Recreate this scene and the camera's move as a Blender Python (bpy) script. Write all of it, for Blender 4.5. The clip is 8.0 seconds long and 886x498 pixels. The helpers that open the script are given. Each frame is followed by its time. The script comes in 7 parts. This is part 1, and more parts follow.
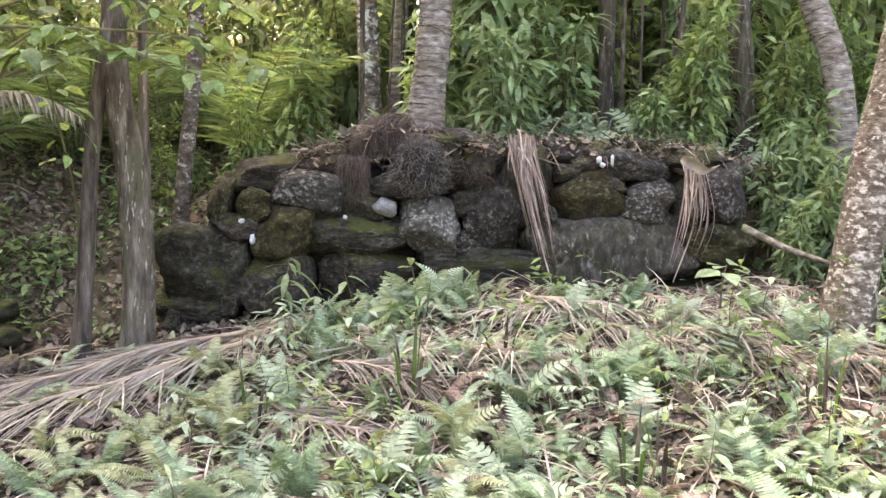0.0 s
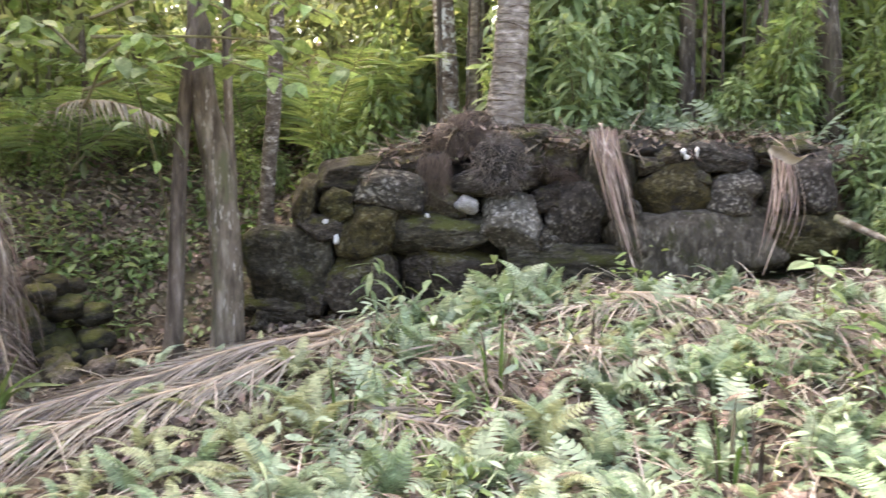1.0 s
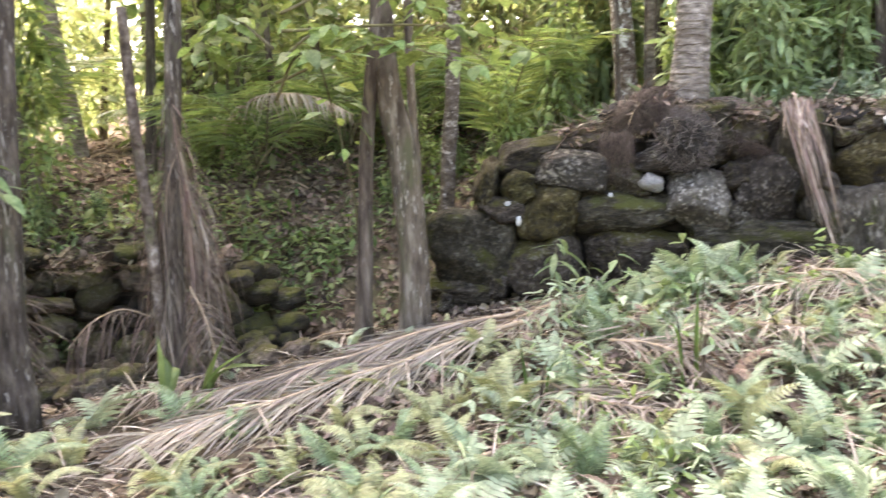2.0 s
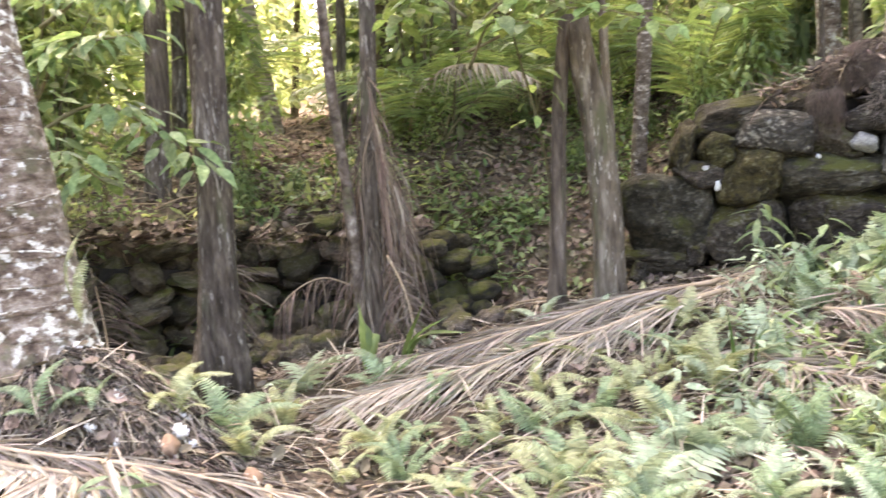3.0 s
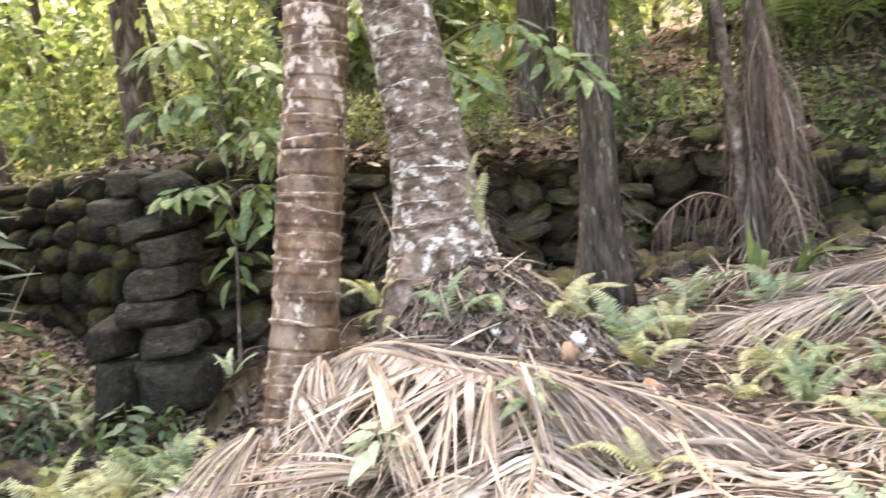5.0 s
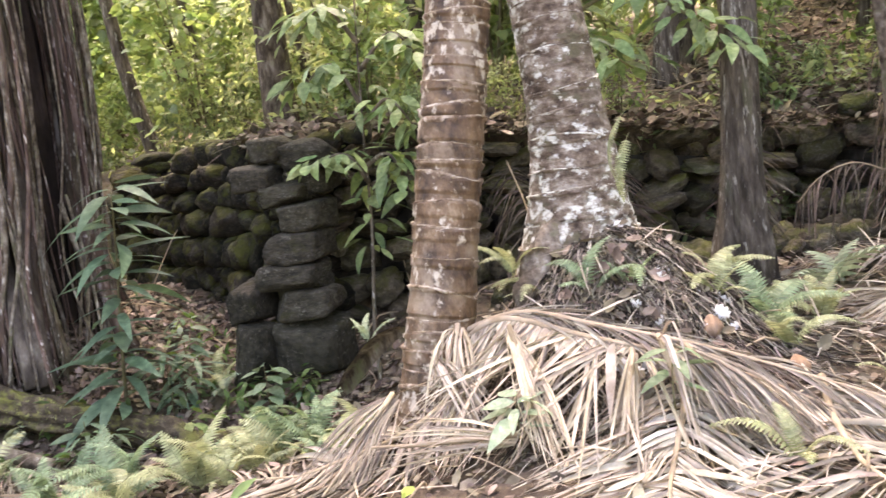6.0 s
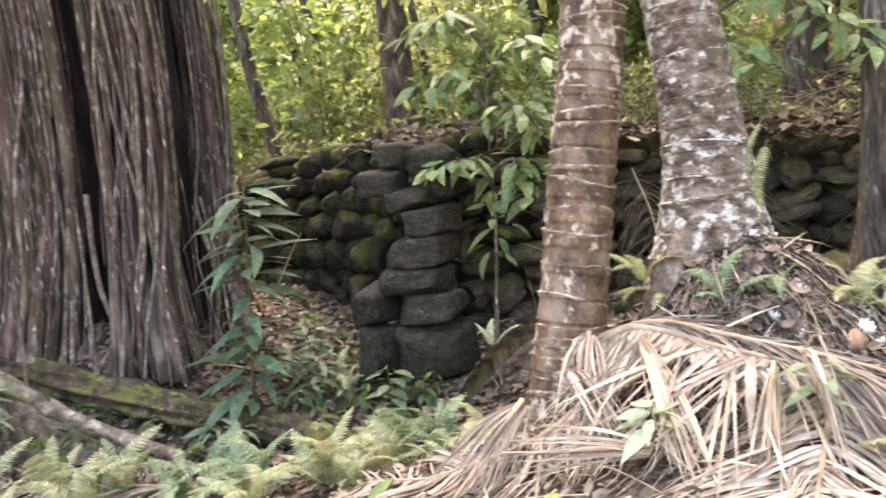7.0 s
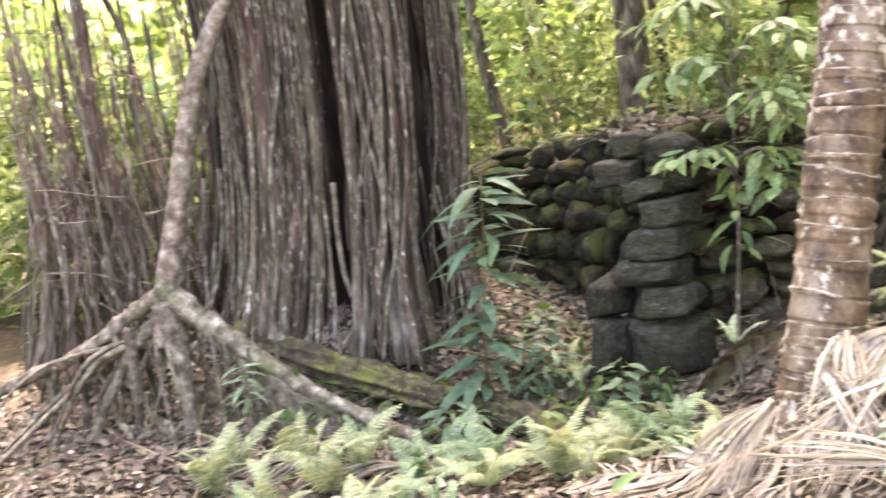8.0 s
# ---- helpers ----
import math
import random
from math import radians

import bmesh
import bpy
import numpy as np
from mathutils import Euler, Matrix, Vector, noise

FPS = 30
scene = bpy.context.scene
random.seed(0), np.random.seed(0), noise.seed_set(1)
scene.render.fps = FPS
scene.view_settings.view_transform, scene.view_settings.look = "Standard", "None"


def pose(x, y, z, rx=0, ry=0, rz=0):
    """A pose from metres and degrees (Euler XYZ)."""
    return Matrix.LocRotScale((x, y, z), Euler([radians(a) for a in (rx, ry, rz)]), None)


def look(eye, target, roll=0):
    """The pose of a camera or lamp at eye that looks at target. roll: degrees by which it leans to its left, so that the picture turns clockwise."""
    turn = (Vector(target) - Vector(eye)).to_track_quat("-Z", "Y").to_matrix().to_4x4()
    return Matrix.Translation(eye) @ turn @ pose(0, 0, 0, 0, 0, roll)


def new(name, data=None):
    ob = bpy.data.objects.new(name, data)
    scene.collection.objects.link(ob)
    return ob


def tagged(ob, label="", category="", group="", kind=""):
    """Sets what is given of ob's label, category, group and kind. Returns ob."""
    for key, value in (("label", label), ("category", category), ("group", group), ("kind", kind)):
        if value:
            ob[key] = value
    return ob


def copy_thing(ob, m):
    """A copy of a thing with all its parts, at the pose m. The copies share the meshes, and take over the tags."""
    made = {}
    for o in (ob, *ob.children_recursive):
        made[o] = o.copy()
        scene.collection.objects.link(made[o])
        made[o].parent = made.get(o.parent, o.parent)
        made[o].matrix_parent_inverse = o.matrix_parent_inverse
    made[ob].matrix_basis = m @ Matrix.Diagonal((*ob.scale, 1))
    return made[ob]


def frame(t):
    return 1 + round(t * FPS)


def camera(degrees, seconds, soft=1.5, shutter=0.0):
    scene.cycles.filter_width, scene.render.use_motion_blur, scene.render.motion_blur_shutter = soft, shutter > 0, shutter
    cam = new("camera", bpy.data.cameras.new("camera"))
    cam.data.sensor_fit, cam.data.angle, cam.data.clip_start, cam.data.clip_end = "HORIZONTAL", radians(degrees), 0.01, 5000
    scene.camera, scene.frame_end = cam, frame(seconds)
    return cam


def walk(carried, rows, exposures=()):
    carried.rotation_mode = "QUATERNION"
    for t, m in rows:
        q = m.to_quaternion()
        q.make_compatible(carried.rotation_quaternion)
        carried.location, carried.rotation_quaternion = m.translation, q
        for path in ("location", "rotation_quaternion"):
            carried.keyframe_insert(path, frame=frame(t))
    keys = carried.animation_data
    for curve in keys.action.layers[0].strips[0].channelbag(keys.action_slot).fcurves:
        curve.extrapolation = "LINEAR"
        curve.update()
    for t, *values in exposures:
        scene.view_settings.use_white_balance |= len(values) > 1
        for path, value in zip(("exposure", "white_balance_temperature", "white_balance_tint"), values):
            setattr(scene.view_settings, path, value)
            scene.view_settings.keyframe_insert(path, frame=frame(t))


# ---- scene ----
cam = camera(49.1, 8.0, shutter=0.4)
METRES, EYE, TILT, LEAN, TURN = 0.85, 1.55, -6.5, -1.5, 0.0
ROWS = [
    (0.0, 0.0, 0.0, 0.0, -0.0, 0.0, 0.0),
    (0.5, -0.0186, 0.0063, 0.0017, 0.6, -0.0, 0.4),
    (1.0, -0.0572, 0.0092, -0.0059, 4.44, -0.07, 1.05),
    (1.5, -0.1189, 0.0116, -0.0097, 9.13, -0.29, 1.7),
    (3.0, -0.3487, -0.0035, -0.0668, 24.38, -1.74, 3.01),
    (3.5, -0.4104, -0.0201, -0.0742, 28.97, -2.22, 3.29),
    (4.0, -0.4742, -0.0409, -0.0916, 33.88, -2.92, 3.62),
    (4.5, -0.5462, -0.073, -0.1074, 38.6, -3.81, 3.95),
    (5.0, -0.6136, -0.1, -0.1272, 44.37, -4.86, 4.36),
    (6.5, -0.7412, -0.1977, -0.1357, 54.06, -5.94, 3.94),
    (7.0, -0.7838, -0.2543, -0.133, 57.72, -5.25, 3.79),
    (7.5, -0.8255, -0.2958, -0.1371, 63.44, -4.92, 3.8),
    (8.0, -0.8418, -0.3417, -0.1434, 70.71, -4.87, 3.74),
]
EXPOSURES = [(0.0, 3.70, 7100, 23), (1.5, 3.83, 7150, 23), (3.5, 4.03, 7400, 24), (5.0, 3.84, 7450, 25), (6.5, 3.72, 7550, 25), (7.5, 3.97, 7450, 23), (8.0, 4.17, 7450, 22)]
walk(cam, [(t, pose(0, 0, EYE, TILT, LEAN, TURN) @ pose(METRES * x, METRES * y, METRES * z, 90 + pitch, roll, yaw)) for t, x, y, z, yaw, pitch, roll in ROWS], EXPOSURES)

# ---------------------------------------------------------------- light
SUN_EL, SUN_AZ = radians(66), radians(-50)      # azimuth counted from +y towards +x
world = bpy.data.worlds.new("sky")
scene.world = world
world.use_nodes = True
wn = world.node_tree.nodes
sky = wn.new("ShaderNodeTexSky")
sky.sky_type, sky.sun_disc = "NISHITA", False
sky.sun_elevation, sky.sun_rotation = SUN_EL, SUN_AZ
sky.air_density, sky.dust_density = 1.0, 4.0
wn["Background"].inputs["Strength"].default_value = 0.15
world.node_tree.links.new(sky.outputs["Color"], wn["Background"].inputs["Color"])
sun_data = bpy.data.lights.new("sun", "SUN")
sun_data.energy, sun_data.angle, sun_data.color = 2.5, radians(24), (1.0, 0.95, 0.86)
sun = new("sun", sun_data)
sun_dir = Vector((math.sin(SUN_AZ) * math.cos(SUN_EL), math.cos(SUN_AZ) * math.cos(SUN_EL), math.sin(SUN_EL)))
sun.matrix_world = look(sun_dir * 30, (0, 0, 0))


# ---------------------------------------------------------------- materials
def material(name, stops, scale=8.0, rough=0.9, bump=0.3, detail=6.0, spec=0.2, stretch=(1, 1, 1), vary=0.25, island=False,
             second=None, second_scale=3.0, second_at=(0.5, 0.62), translucent=0.0, bump_scale=None, up_bias=0.0, speck=None, speck_scale=40.0, speck_at=(0.62, 0.68)):
    """A surface of noise: stops are (position, colour); second is a colour in patches (moss, lichen, stains)."""
    m = bpy.data.materials.new(name)
    m.use_nodes = True
    nt = m.node_tree
    n, l = nt.nodes, nt.links
    bsdf = n["Principled BSDF"]
    bsdf.inputs["Roughness"].default_value = rough
    bsdf.inputs["Specular IOR Level"].default_value = spec
    tc = n.new("ShaderNodeTexCoord")
    mp = n.new("ShaderNodeMapping")
    mp.inputs["Scale"].default_value = stretch
    l.new(tc.outputs["Object"], mp.inputs["Vector"])
    info = n.new("ShaderNodeObjectInfo")
    geo = n.new("ShaderNodeNewGeometry")
    rnd = info.outputs["Random"]
    if island:                                  # every piece of every object its own shade
        both = n.new("ShaderNodeMath")
        both.operation = "ADD"
        l.new(info.outputs["Random"], both.inputs[0])
        l.new(geo.outputs["Random Per Island"], both.inputs[1])
        part_of = n.new("ShaderNodeMath")
        part_of.operation = "FRACT"
        l.new(both.outputs[0], part_of.inputs[0])
        rnd = part_of.outputs[0]
    shift = n.new("ShaderNodeVectorMath")
    shift.operation = "ADD"
    l.new(mp.outputs[0], shift.inputs[0])
    mul = n.new("ShaderNodeMath")
    mul.operation = "MULTIPLY"
    mul.inputs[1].default_value = 37.0
    l.new(rnd, mul.inputs[0])
    l.new(mul.outputs[0], shift.inputs[1])
    nz = n.new("ShaderNodeTexNoise")
    nz.inputs["Scale"].default_value, nz.inputs["Detail"].default_value, nz.inputs["Roughness"].default_value = scale, detail, 0.65
    l.new(shift.outputs[0], nz.inputs["Vector"])
    ramp = n.new("ShaderNodeValToRGB")
    el = ramp.color_ramp.elements
    while len(el) < len(stops):
        el.new(0.5)
    for e, (p, c) in zip(el, stops):
        e.position, e.color = p, (*c, 1)
    l.new(nz.outputs["Fac"], ramp.inputs["Fac"])
    col = ramp.outputs["Color"]
    if second:
        nz2 = n.new("ShaderNodeTexNoise")
        nz2.inputs["Scale"].default_value, nz2.inputs["Detail"].default_value, nz2.inputs["Roughness"].default_value = second_scale, 5.0, 0.7
        l.new(shift.outputs[0], nz2.inputs["Vector"])
        mr = n.new("ShaderNodeMapRange")
        mr.inputs["From Min"].default_value, mr.inputs["From Max"].default_value = second_at
        src = nz2.outputs["Fac"]
        if up_bias:
            sep = n.new("ShaderNodeSeparateXYZ")
            l.new(geo.outputs["Normal"], sep.inputs[0])
            ma = n.new("ShaderNodeMath")
            ma.operation = "MULTIPLY_ADD"
            ma.inputs[1].default_value = up_bias
            l.new(sep.outputs["Z"], ma.inputs[0])
            l.new(src, ma.inputs[2])
            src = ma.outputs[0]
        l.new(src, mr.inputs["Value"])
        mix = n.new("ShaderNodeMix")
        mix.data_type = "RGBA"
        l.new(mr.outputs[0], mix.inputs["Factor"])
        l.new(col, mix.inputs["A"])
        mix.inputs["B"].default_value = (*second, 1)
        col = mix.outputs["Result"]
    if speck:                                   # fine spots, thicker in some places than in others
        fine_n, wide_n = n.new("ShaderNodeTexNoise"), n.new("ShaderNodeTexNoise")
        for q, sc in ((fine_n, speck_scale), (wide_n, speck_scale * 0.13)):
            q.inputs["Scale"].default_value, q.inputs["Detail"].default_value, q.inputs["Roughness"].default_value = sc, 4.0, 0.6
            l.new(shift.outputs[0], q.inputs["Vector"])
        both_n = n.new("ShaderNodeMath")
        both_n.operation = "MULTIPLY_ADD"
        both_n.inputs[1].default_value = 0.45
        l.new(wide_n.outputs["Fac"], both_n.inputs[0])
        l.new(fine_n.outputs["Fac"], both_n.inputs[2])
        mr2 = n.new("ShaderNodeMapRange")
        mr2.inputs["From Min"].default_value, mr2.inputs["From Max"].default_value = speck_at[0] + 0.225, speck_at[1] + 0.225
        l.new(both_n.outputs[0], mr2.inputs["Value"])
        mix2 = n.new("ShaderNodeMix")
        mix2.data_type = "RGBA"
        l.new(mr2.outputs[0], mix2.inputs["Factor"])
        l.new(col, mix2.inputs["A"])
        mix2.inputs["B"].default_value = (*speck, 1)
        col = mix2.outputs["Result"]
    if vary:
        hsv = n.new("ShaderNodeHueSaturation")
        mr3 = n.new("ShaderNodeMapRange")
        mr3.inputs["To Min"].default_value, mr3.inputs["To Max"].default_value = 1 - vary, 1 + vary
        l.new(rnd, mr3.inputs["Value"])
        l.new(mr3.outputs[0], hsv.inputs["Value"])
        mr4 = n.new("ShaderNodeMapRange")
        mr4.inputs["To Min"].default_value, mr4.inputs["To Max"].default_value = 0.5 - vary * 0.045, 0.5 + vary * 0.05
        wn2 = n.new("ShaderNodeTexWhiteNoise")
        wn2.noise_dimensions = "1D"
        l.new(mul.outputs[0], wn2.inputs["W"])
        l.new(wn2.outputs["Value"], mr4.inputs["Value"])
        l.new(mr4.outputs[0], hsv.inputs["Hue"])
        l.new(col, hsv.inputs["Color"])
        col = hsv.outputs["Color"]
    l.new(col, bsdf.inputs["Base Color"])
    if bump:
        bp = n.new("ShaderNodeBump")
        bp.inputs["Strength"].default_value, bp.inputs["Distance"].default_value = bump, 0.02
        hz = nz.outputs["Fac"]
        if bump_scale:
            nb = n.new("ShaderNodeTexNoise")
            nb.inputs["Scale"].default_value, nb.inputs["Detail"].default_value = bump_scale, 8.0
            l.new(shift.outputs[0], nb.inputs["Vector"])
            hz = nb.outputs["Fac"]
        l.new(hz, bp.inputs["Height"])
        l.new(bp.outputs[0], bsdf.inputs["Normal"])
    if translucent:
        tr = n.new("ShaderNodeBsdfTranslucent")
        br = n.new("ShaderNodeHueSaturation")
        br.inputs["Hue"].default_value, br.inputs["Saturation"].default_value, br.inputs["Value"].default_value = 0.485, 1.1, 1.5
        l.new(col, br.inputs["Color"])
        l.new(br.outputs[0], tr.inputs["Color"])
        ms = n.new("ShaderNodeMixShader")
        ms.inputs[0].default_value = translucent
        l.new(bsdf.outputs[0], ms.inputs[1])
        l.new(tr.outputs[0], ms.inputs[2])
        l.new(ms.outputs[0], n["Material Output"].inputs["Surface"])
    return m


M_EARTH = material("forest_soil", [(0.3, (0.045, 0.032, 0.022)), (0.55, (0.10, 0.073, 0.05)), (0.75, (0.19, 0.14, 0.10))], 9, 0.95, 0.8,
                   vary=0, second=(0.05, 0.07, 0.025), second_scale=0.9, second_at=(0.52, 0.7), bump_scale=30)
M_STONE = material("mossy_basalt", [(0.30, (0.009, 0.0075, 0.005)), (0.47, (0.027, 0.022, 0.015)), (0.6, (0.052, 0.044, 0.031)), (0.68, (0.105, 0.093, 0.07)), (0.75, (0.25, 0.235, 0.20))], 8.5, 0.92, 1.0,
                   vary=0.35, second=(0.05, 0.05, 0.012), second_scale=2.2, second_at=(0.55, 0.66), bump_scale=16, up_bias=0.10, detail=9.0, speck=(0.12, 0.11, 0.086), speck_scale=16, speck_at=(0.56, 0.74))
M_STONE_PALE = material("pale_lichened_stone", [(0.3, (0.10, 0.098, 0.09)), (0.6, (0.25, 0.245, 0.23)), (0.75, (0.42, 0.42, 0.4))], 12, 0.9, 0.6, vary=0.1)
M_STONE_DARK = material("dark_mossy_basalt", [(0.30, (0.007, 0.006, 0.004)), (0.5, (0.022, 0.019, 0.0135)), (0.66, (0.047, 0.04, 0.029)), (0.8, (0.11, 0.098, 0.076))], 3.2, 0.92, 1.0,
                        vary=0.4, second=(0.050, 0.050, 0.012), second_scale=1.8, second_at=(0.50, 0.63), bump_scale=7, up_bias=0.10, detail=9.0, speck=(0.085, 0.077, 0.058), speck_scale=12, speck_at=(0.58, 0.76))
M_STONE_BLOCK = material("dark_dressed_basalt", [(0.30, (0.011, 0.010, 0.0065)), (0.5, (0.032, 0.028, 0.019)), (0.66, (0.058, 0.052, 0.037)), (0.8, (0.125, 0.113, 0.088))], 6.0, 0.92, 0.7,
                         vary=0.25, second=(0.034, 0.033, 0.012), second_scale=2.5, second_at=(0.56, 0.70), bump_scale=14, detail=9.0, speck=(0.11, 0.10, 0.08), speck_scale=16, speck_at=(0.60, 0.74))
M_STONE_BROWN = material("brown_mossy_basalt", [(0.30, (0.024, 0.019, 0.013)), (0.5, (0.072, 0.059, 0.041)), (0.66, (0.135, 0.113, 0.082)), (0.8, (0.26, 0.23, 0.18))], 4.5, 0.92, 1.0,
                         vary=0.5, second=(0.06, 0.058, 0.018), second_scale=1.6, second_at=(0.52, 0.66), bump_scale=9, up_bias=0.10, detail=9.0, speck=(0.15, 0.135, 0.105), speck_scale=12, speck_at=(0.58, 0.76))
M_STONE_GREY = material("grey_lichened_basalt", [(0.32, (0.011, 0.0095, 0.007)), (0.47, (0.027, 0.023, 0.0175)), (0.58, (0.048, 0.042, 0.033)), (0.67, (0.085, 0.077, 0.063)), (0.76, (0.17, 0.16, 0.135))], 9, 0.92, 1.0,
                        vary=0.25, second=(0.03, 0.026, 0.02), second_scale=3.0, second_at=(0.52, 0.62), bump_scale=16, detail=9.0, speck=(0.19, 0.175, 0.145), speck_scale=16, speck_at=(0.55, 0.72))
M_STONE_MOSS = material("moss_covered_basalt", [(0.32, (0.010, 0.008, 0.004)), (0.5, (0.028, 0.023, 0.009)), (0.66, (0.052, 0.045, 0.015)), (0.8, (0.10, 0.088, 0.04))], 8, 0.95, 1.0,
                        vary=0.25, second=(0.016, 0.013, 0.010), second_scale=3.0, second_at=(0.54, 0.64), bump_scale=20, detail=9.0, speck=(0.11, 0.10, 0.06), speck_scale=14, speck_at=(0.54, 0.74))
M_STONE_SLAB = material("streaked_grey_basalt", [(0.32, (0.016, 0.0135, 0.0095)), (0.47, (0.036, 0.031, 0.023)), (0.58, (0.058, 0.051, 0.039)), (0.70, (0.10, 0.09, 0.072))], 10, 0.92, 1.0, stretch=(2.2, 1, 0.5),
                        vary=0.1, second=(0.032, 0.033, 0.012), second_scale=3.0, second_at=(0.52, 0.64), bump_scale=18, detail=9.0, speck=(0.17, 0.155, 0.125), speck_scale=16, speck_at=(0.58, 0.74))
M_STONE_LIGHT = material("light_grey_lichened_basalt", [(0.32, (0.022, 0.0195, 0.015)), (0.47, (0.055, 0.049, 0.039)), (0.58, (0.092, 0.084, 0.069)), (0.70, (0.165, 0.152, 0.128))], 9, 0.92, 1.0,
                         vary=0.15, second=(0.035, 0.031, 0.024), second_scale=3.0, second_at=(0.54, 0.66), bump_scale=16, detail=9.0, speck=(0.27, 0.255, 0.22), speck_scale=17, speck_at=(0.56, 0.70))
M_ROOTLET = material("pale_dry_rootlets", [(0.3, (0.035, 0.026, 0.019)), (0.55, (0.105, 0.083, 0.064)), (0.75, (0.30, 0.26, 0.21))], 10, 0.95, 0.2, vary=0.85, island=True)
M_BANYAN_CORE = material("banyan_heart_gap_shade", [(0.3, (0.010, 0.007, 0.005)), (0.55, (0.028, 0.019, 0.014)), (0.75, (0.07, 0.05, 0.04))], 9, 0.95, 0.8, stretch=(1, 1, 0.25), vary=0, bump_scale=20)
# rubble tone darkened for shade in wall gaps; also soil clumps and stake tip
M_CORE = material("gap_shade_soil_and_tip", [(0.3, (0.012, 0.011, 0.010)), (0.7, (0.04, 0.035, 0.03))], 14, 0.95, 0.8, vary=0)
M_PALM = material("grey_ringed_palm_bark", [(0.32, (0.065, 0.052, 0.041)), (0.45, (0.155, 0.132, 0.110)), (0.58, (0.26, 0.228, 0.193)), (0.72, (0.44, 0.405, 0.36))], 12, 0.9, 0.8,
                  stretch=(1, 1, 2.6), vary=0.1, second=(0.13, 0.105, 0.08), second_scale=4, second_at=(0.55, 0.7), bump_scale=9)
M_PALM_BLOTCH = material("lichen_blotched_palm_bark", [(0.34, (0.046, 0.031, 0.021)), (0.45, (0.115, 0.083, 0.059)), (0.55, (0.205, 0.160, 0.120)), (0.66, (0.36, 0.315, 0.26))], 13, 0.88, 0.8,
                         stretch=(1, 1, 1.5), vary=0.1, second=(0.105, 0.092, 0.055), second_scale=5, second_at=(0.54, 0.66), bump_scale=24, detail=9.0, speck=(0.58, 0.56, 0.49), speck_scale=16, speck_at=(0.515, 0.62))
M_PALM_BROWN = material("brown_palm_bark", [(0.36, (0.030, 0.015, 0.007)), (0.48, (0.080, 0.043, 0.022)), (0.6, (0.145, 0.087, 0.048)), (0.72, (0.26, 0.180, 0.115))], 11, 0.6, 0.5,
                        stretch=(1, 1, 0.7), vary=0.1, second=(0.20, 0.145, 0.10), second_scale=5, second_at=(0.52, 0.66), bump_scale=30, spec=0.4, detail=8.0, speck=(0.41, 0.345, 0.27), speck_scale=23, speck_at=(0.565, 0.66))
M_SCAR = material("leaf_scar_ring", [(0.38, (0.08, 0.05, 0.028)), (0.52, (0.23, 0.17, 0.118)), (0.66, (0.47, 0.40, 0.325))], 20, 0.85, 0.3, vary=0.1)
M_PALM_MOTTLED = material("mottled_brown_palm_bark", [(0.35, (0.04, 0.03, 0.02)), (0.48, (0.09, 0.07, 0.05)), (0.6, (0.16, 0.135, 0.105)), (0.72, (0.36, 0.33, 0.28))], 15, 0.92, 0.8,
                          stretch=(1, 1, 1.6), vary=0.1, second=(0.08, 0.06, 0.042), second_scale=8, second_at=(0.5, 0.6), bump_scale=24, detail=8.0, speck=(0.38, 0.34, 0.28), speck_scale=22, speck_at=(0.56, 0.66))
M_BARK = material("brown_bark", [(0.36, (0.028, 0.020, 0.013)), (0.47, (0.072, 0.054, 0.037)), (0.57, (0.128, 0.102, 0.073)), (0.68, (0.26, 0.225, 0.175))], 18, 0.95, 1.0,
                  stretch=(1, 1, 0.4), vary=0.2, second=(0.095, 0.098, 0.05), second_scale=9, second_at=(0.54, 0.64), bump_scale=28, detail=9.0)
M_BARK_DARK = material("dark_bark", [(0.34, (0.026, 0.020, 0.014)), (0.47, (0.066, 0.052, 0.039)), (0.58, (0.112, 0.091, 0.069)), (0.70, (0.20, 0.172, 0.138))], 22, 0.95, 1.0,
                       stretch=(1, 1, 0.16), vary=0.25, second=(0.082, 0.078, 0.048), second_scale=9, second_at=(0.56, 0.68), bump_scale=34, detail=9.0, speck=(0.30, 0.275, 0.23), speck_scale=46, speck_at=(0.60, 0.70))
M_BARK_PALE = material("grey_brown_bark", [(0.34, (0.036, 0.027, 0.019)), (0.47, (0.084, 0.066, 0.048)), (0.57, (0.132, 0.107, 0.079)), (0.68, (0.22, 0.19, 0.148))], 18, 0.95, 0.9,
                       stretch=(1, 1, 0.22), vary=0.1, second=(0.085, 0.082, 0.045), second_scale=6, second_at=(0.55, 0.66), bump_scale=30, detail=9.0, speck=(0.34, 0.31, 0.26), speck_scale=50, speck_at=(0.60, 0.69))
M_BANYAN = material("banyan_root_bark", [(0.3, (0.034, 0.022, 0.015)), (0.5, (0.095, 0.067, 0.048)), (0.66, (0.185, 0.143, 0.108)), (0.8, (0.36, 0.31, 0.255))], 14, 0.95, 0.8,
                    stretch=(1, 1, 0.22), vary=0.6, bump_scale=30, second=(0.42, 0.38, 0.34), second_scale=4, second_at=(0.6, 0.72), speck=(0.44, 0.40, 0.35), speck_scale=50, speck_at=(0.61, 0.68))
M_BANYAN_GREY = material("grey_banyan_root_bark", [(0.32, (0.05, 0.039, 0.029)), (0.5, (0.125, 0.10, 0.078)), (0.64, (0.225, 0.19, 0.15)), (0.78, (0.40, 0.36, 0.30))], 14, 0.95, 0.8,
                         stretch=(1, 1, 0.25), vary=0.5, bump_scale=30, second=(0.10, 0.10, 0.055), second_scale=3, second_at=(0.58, 0.72))
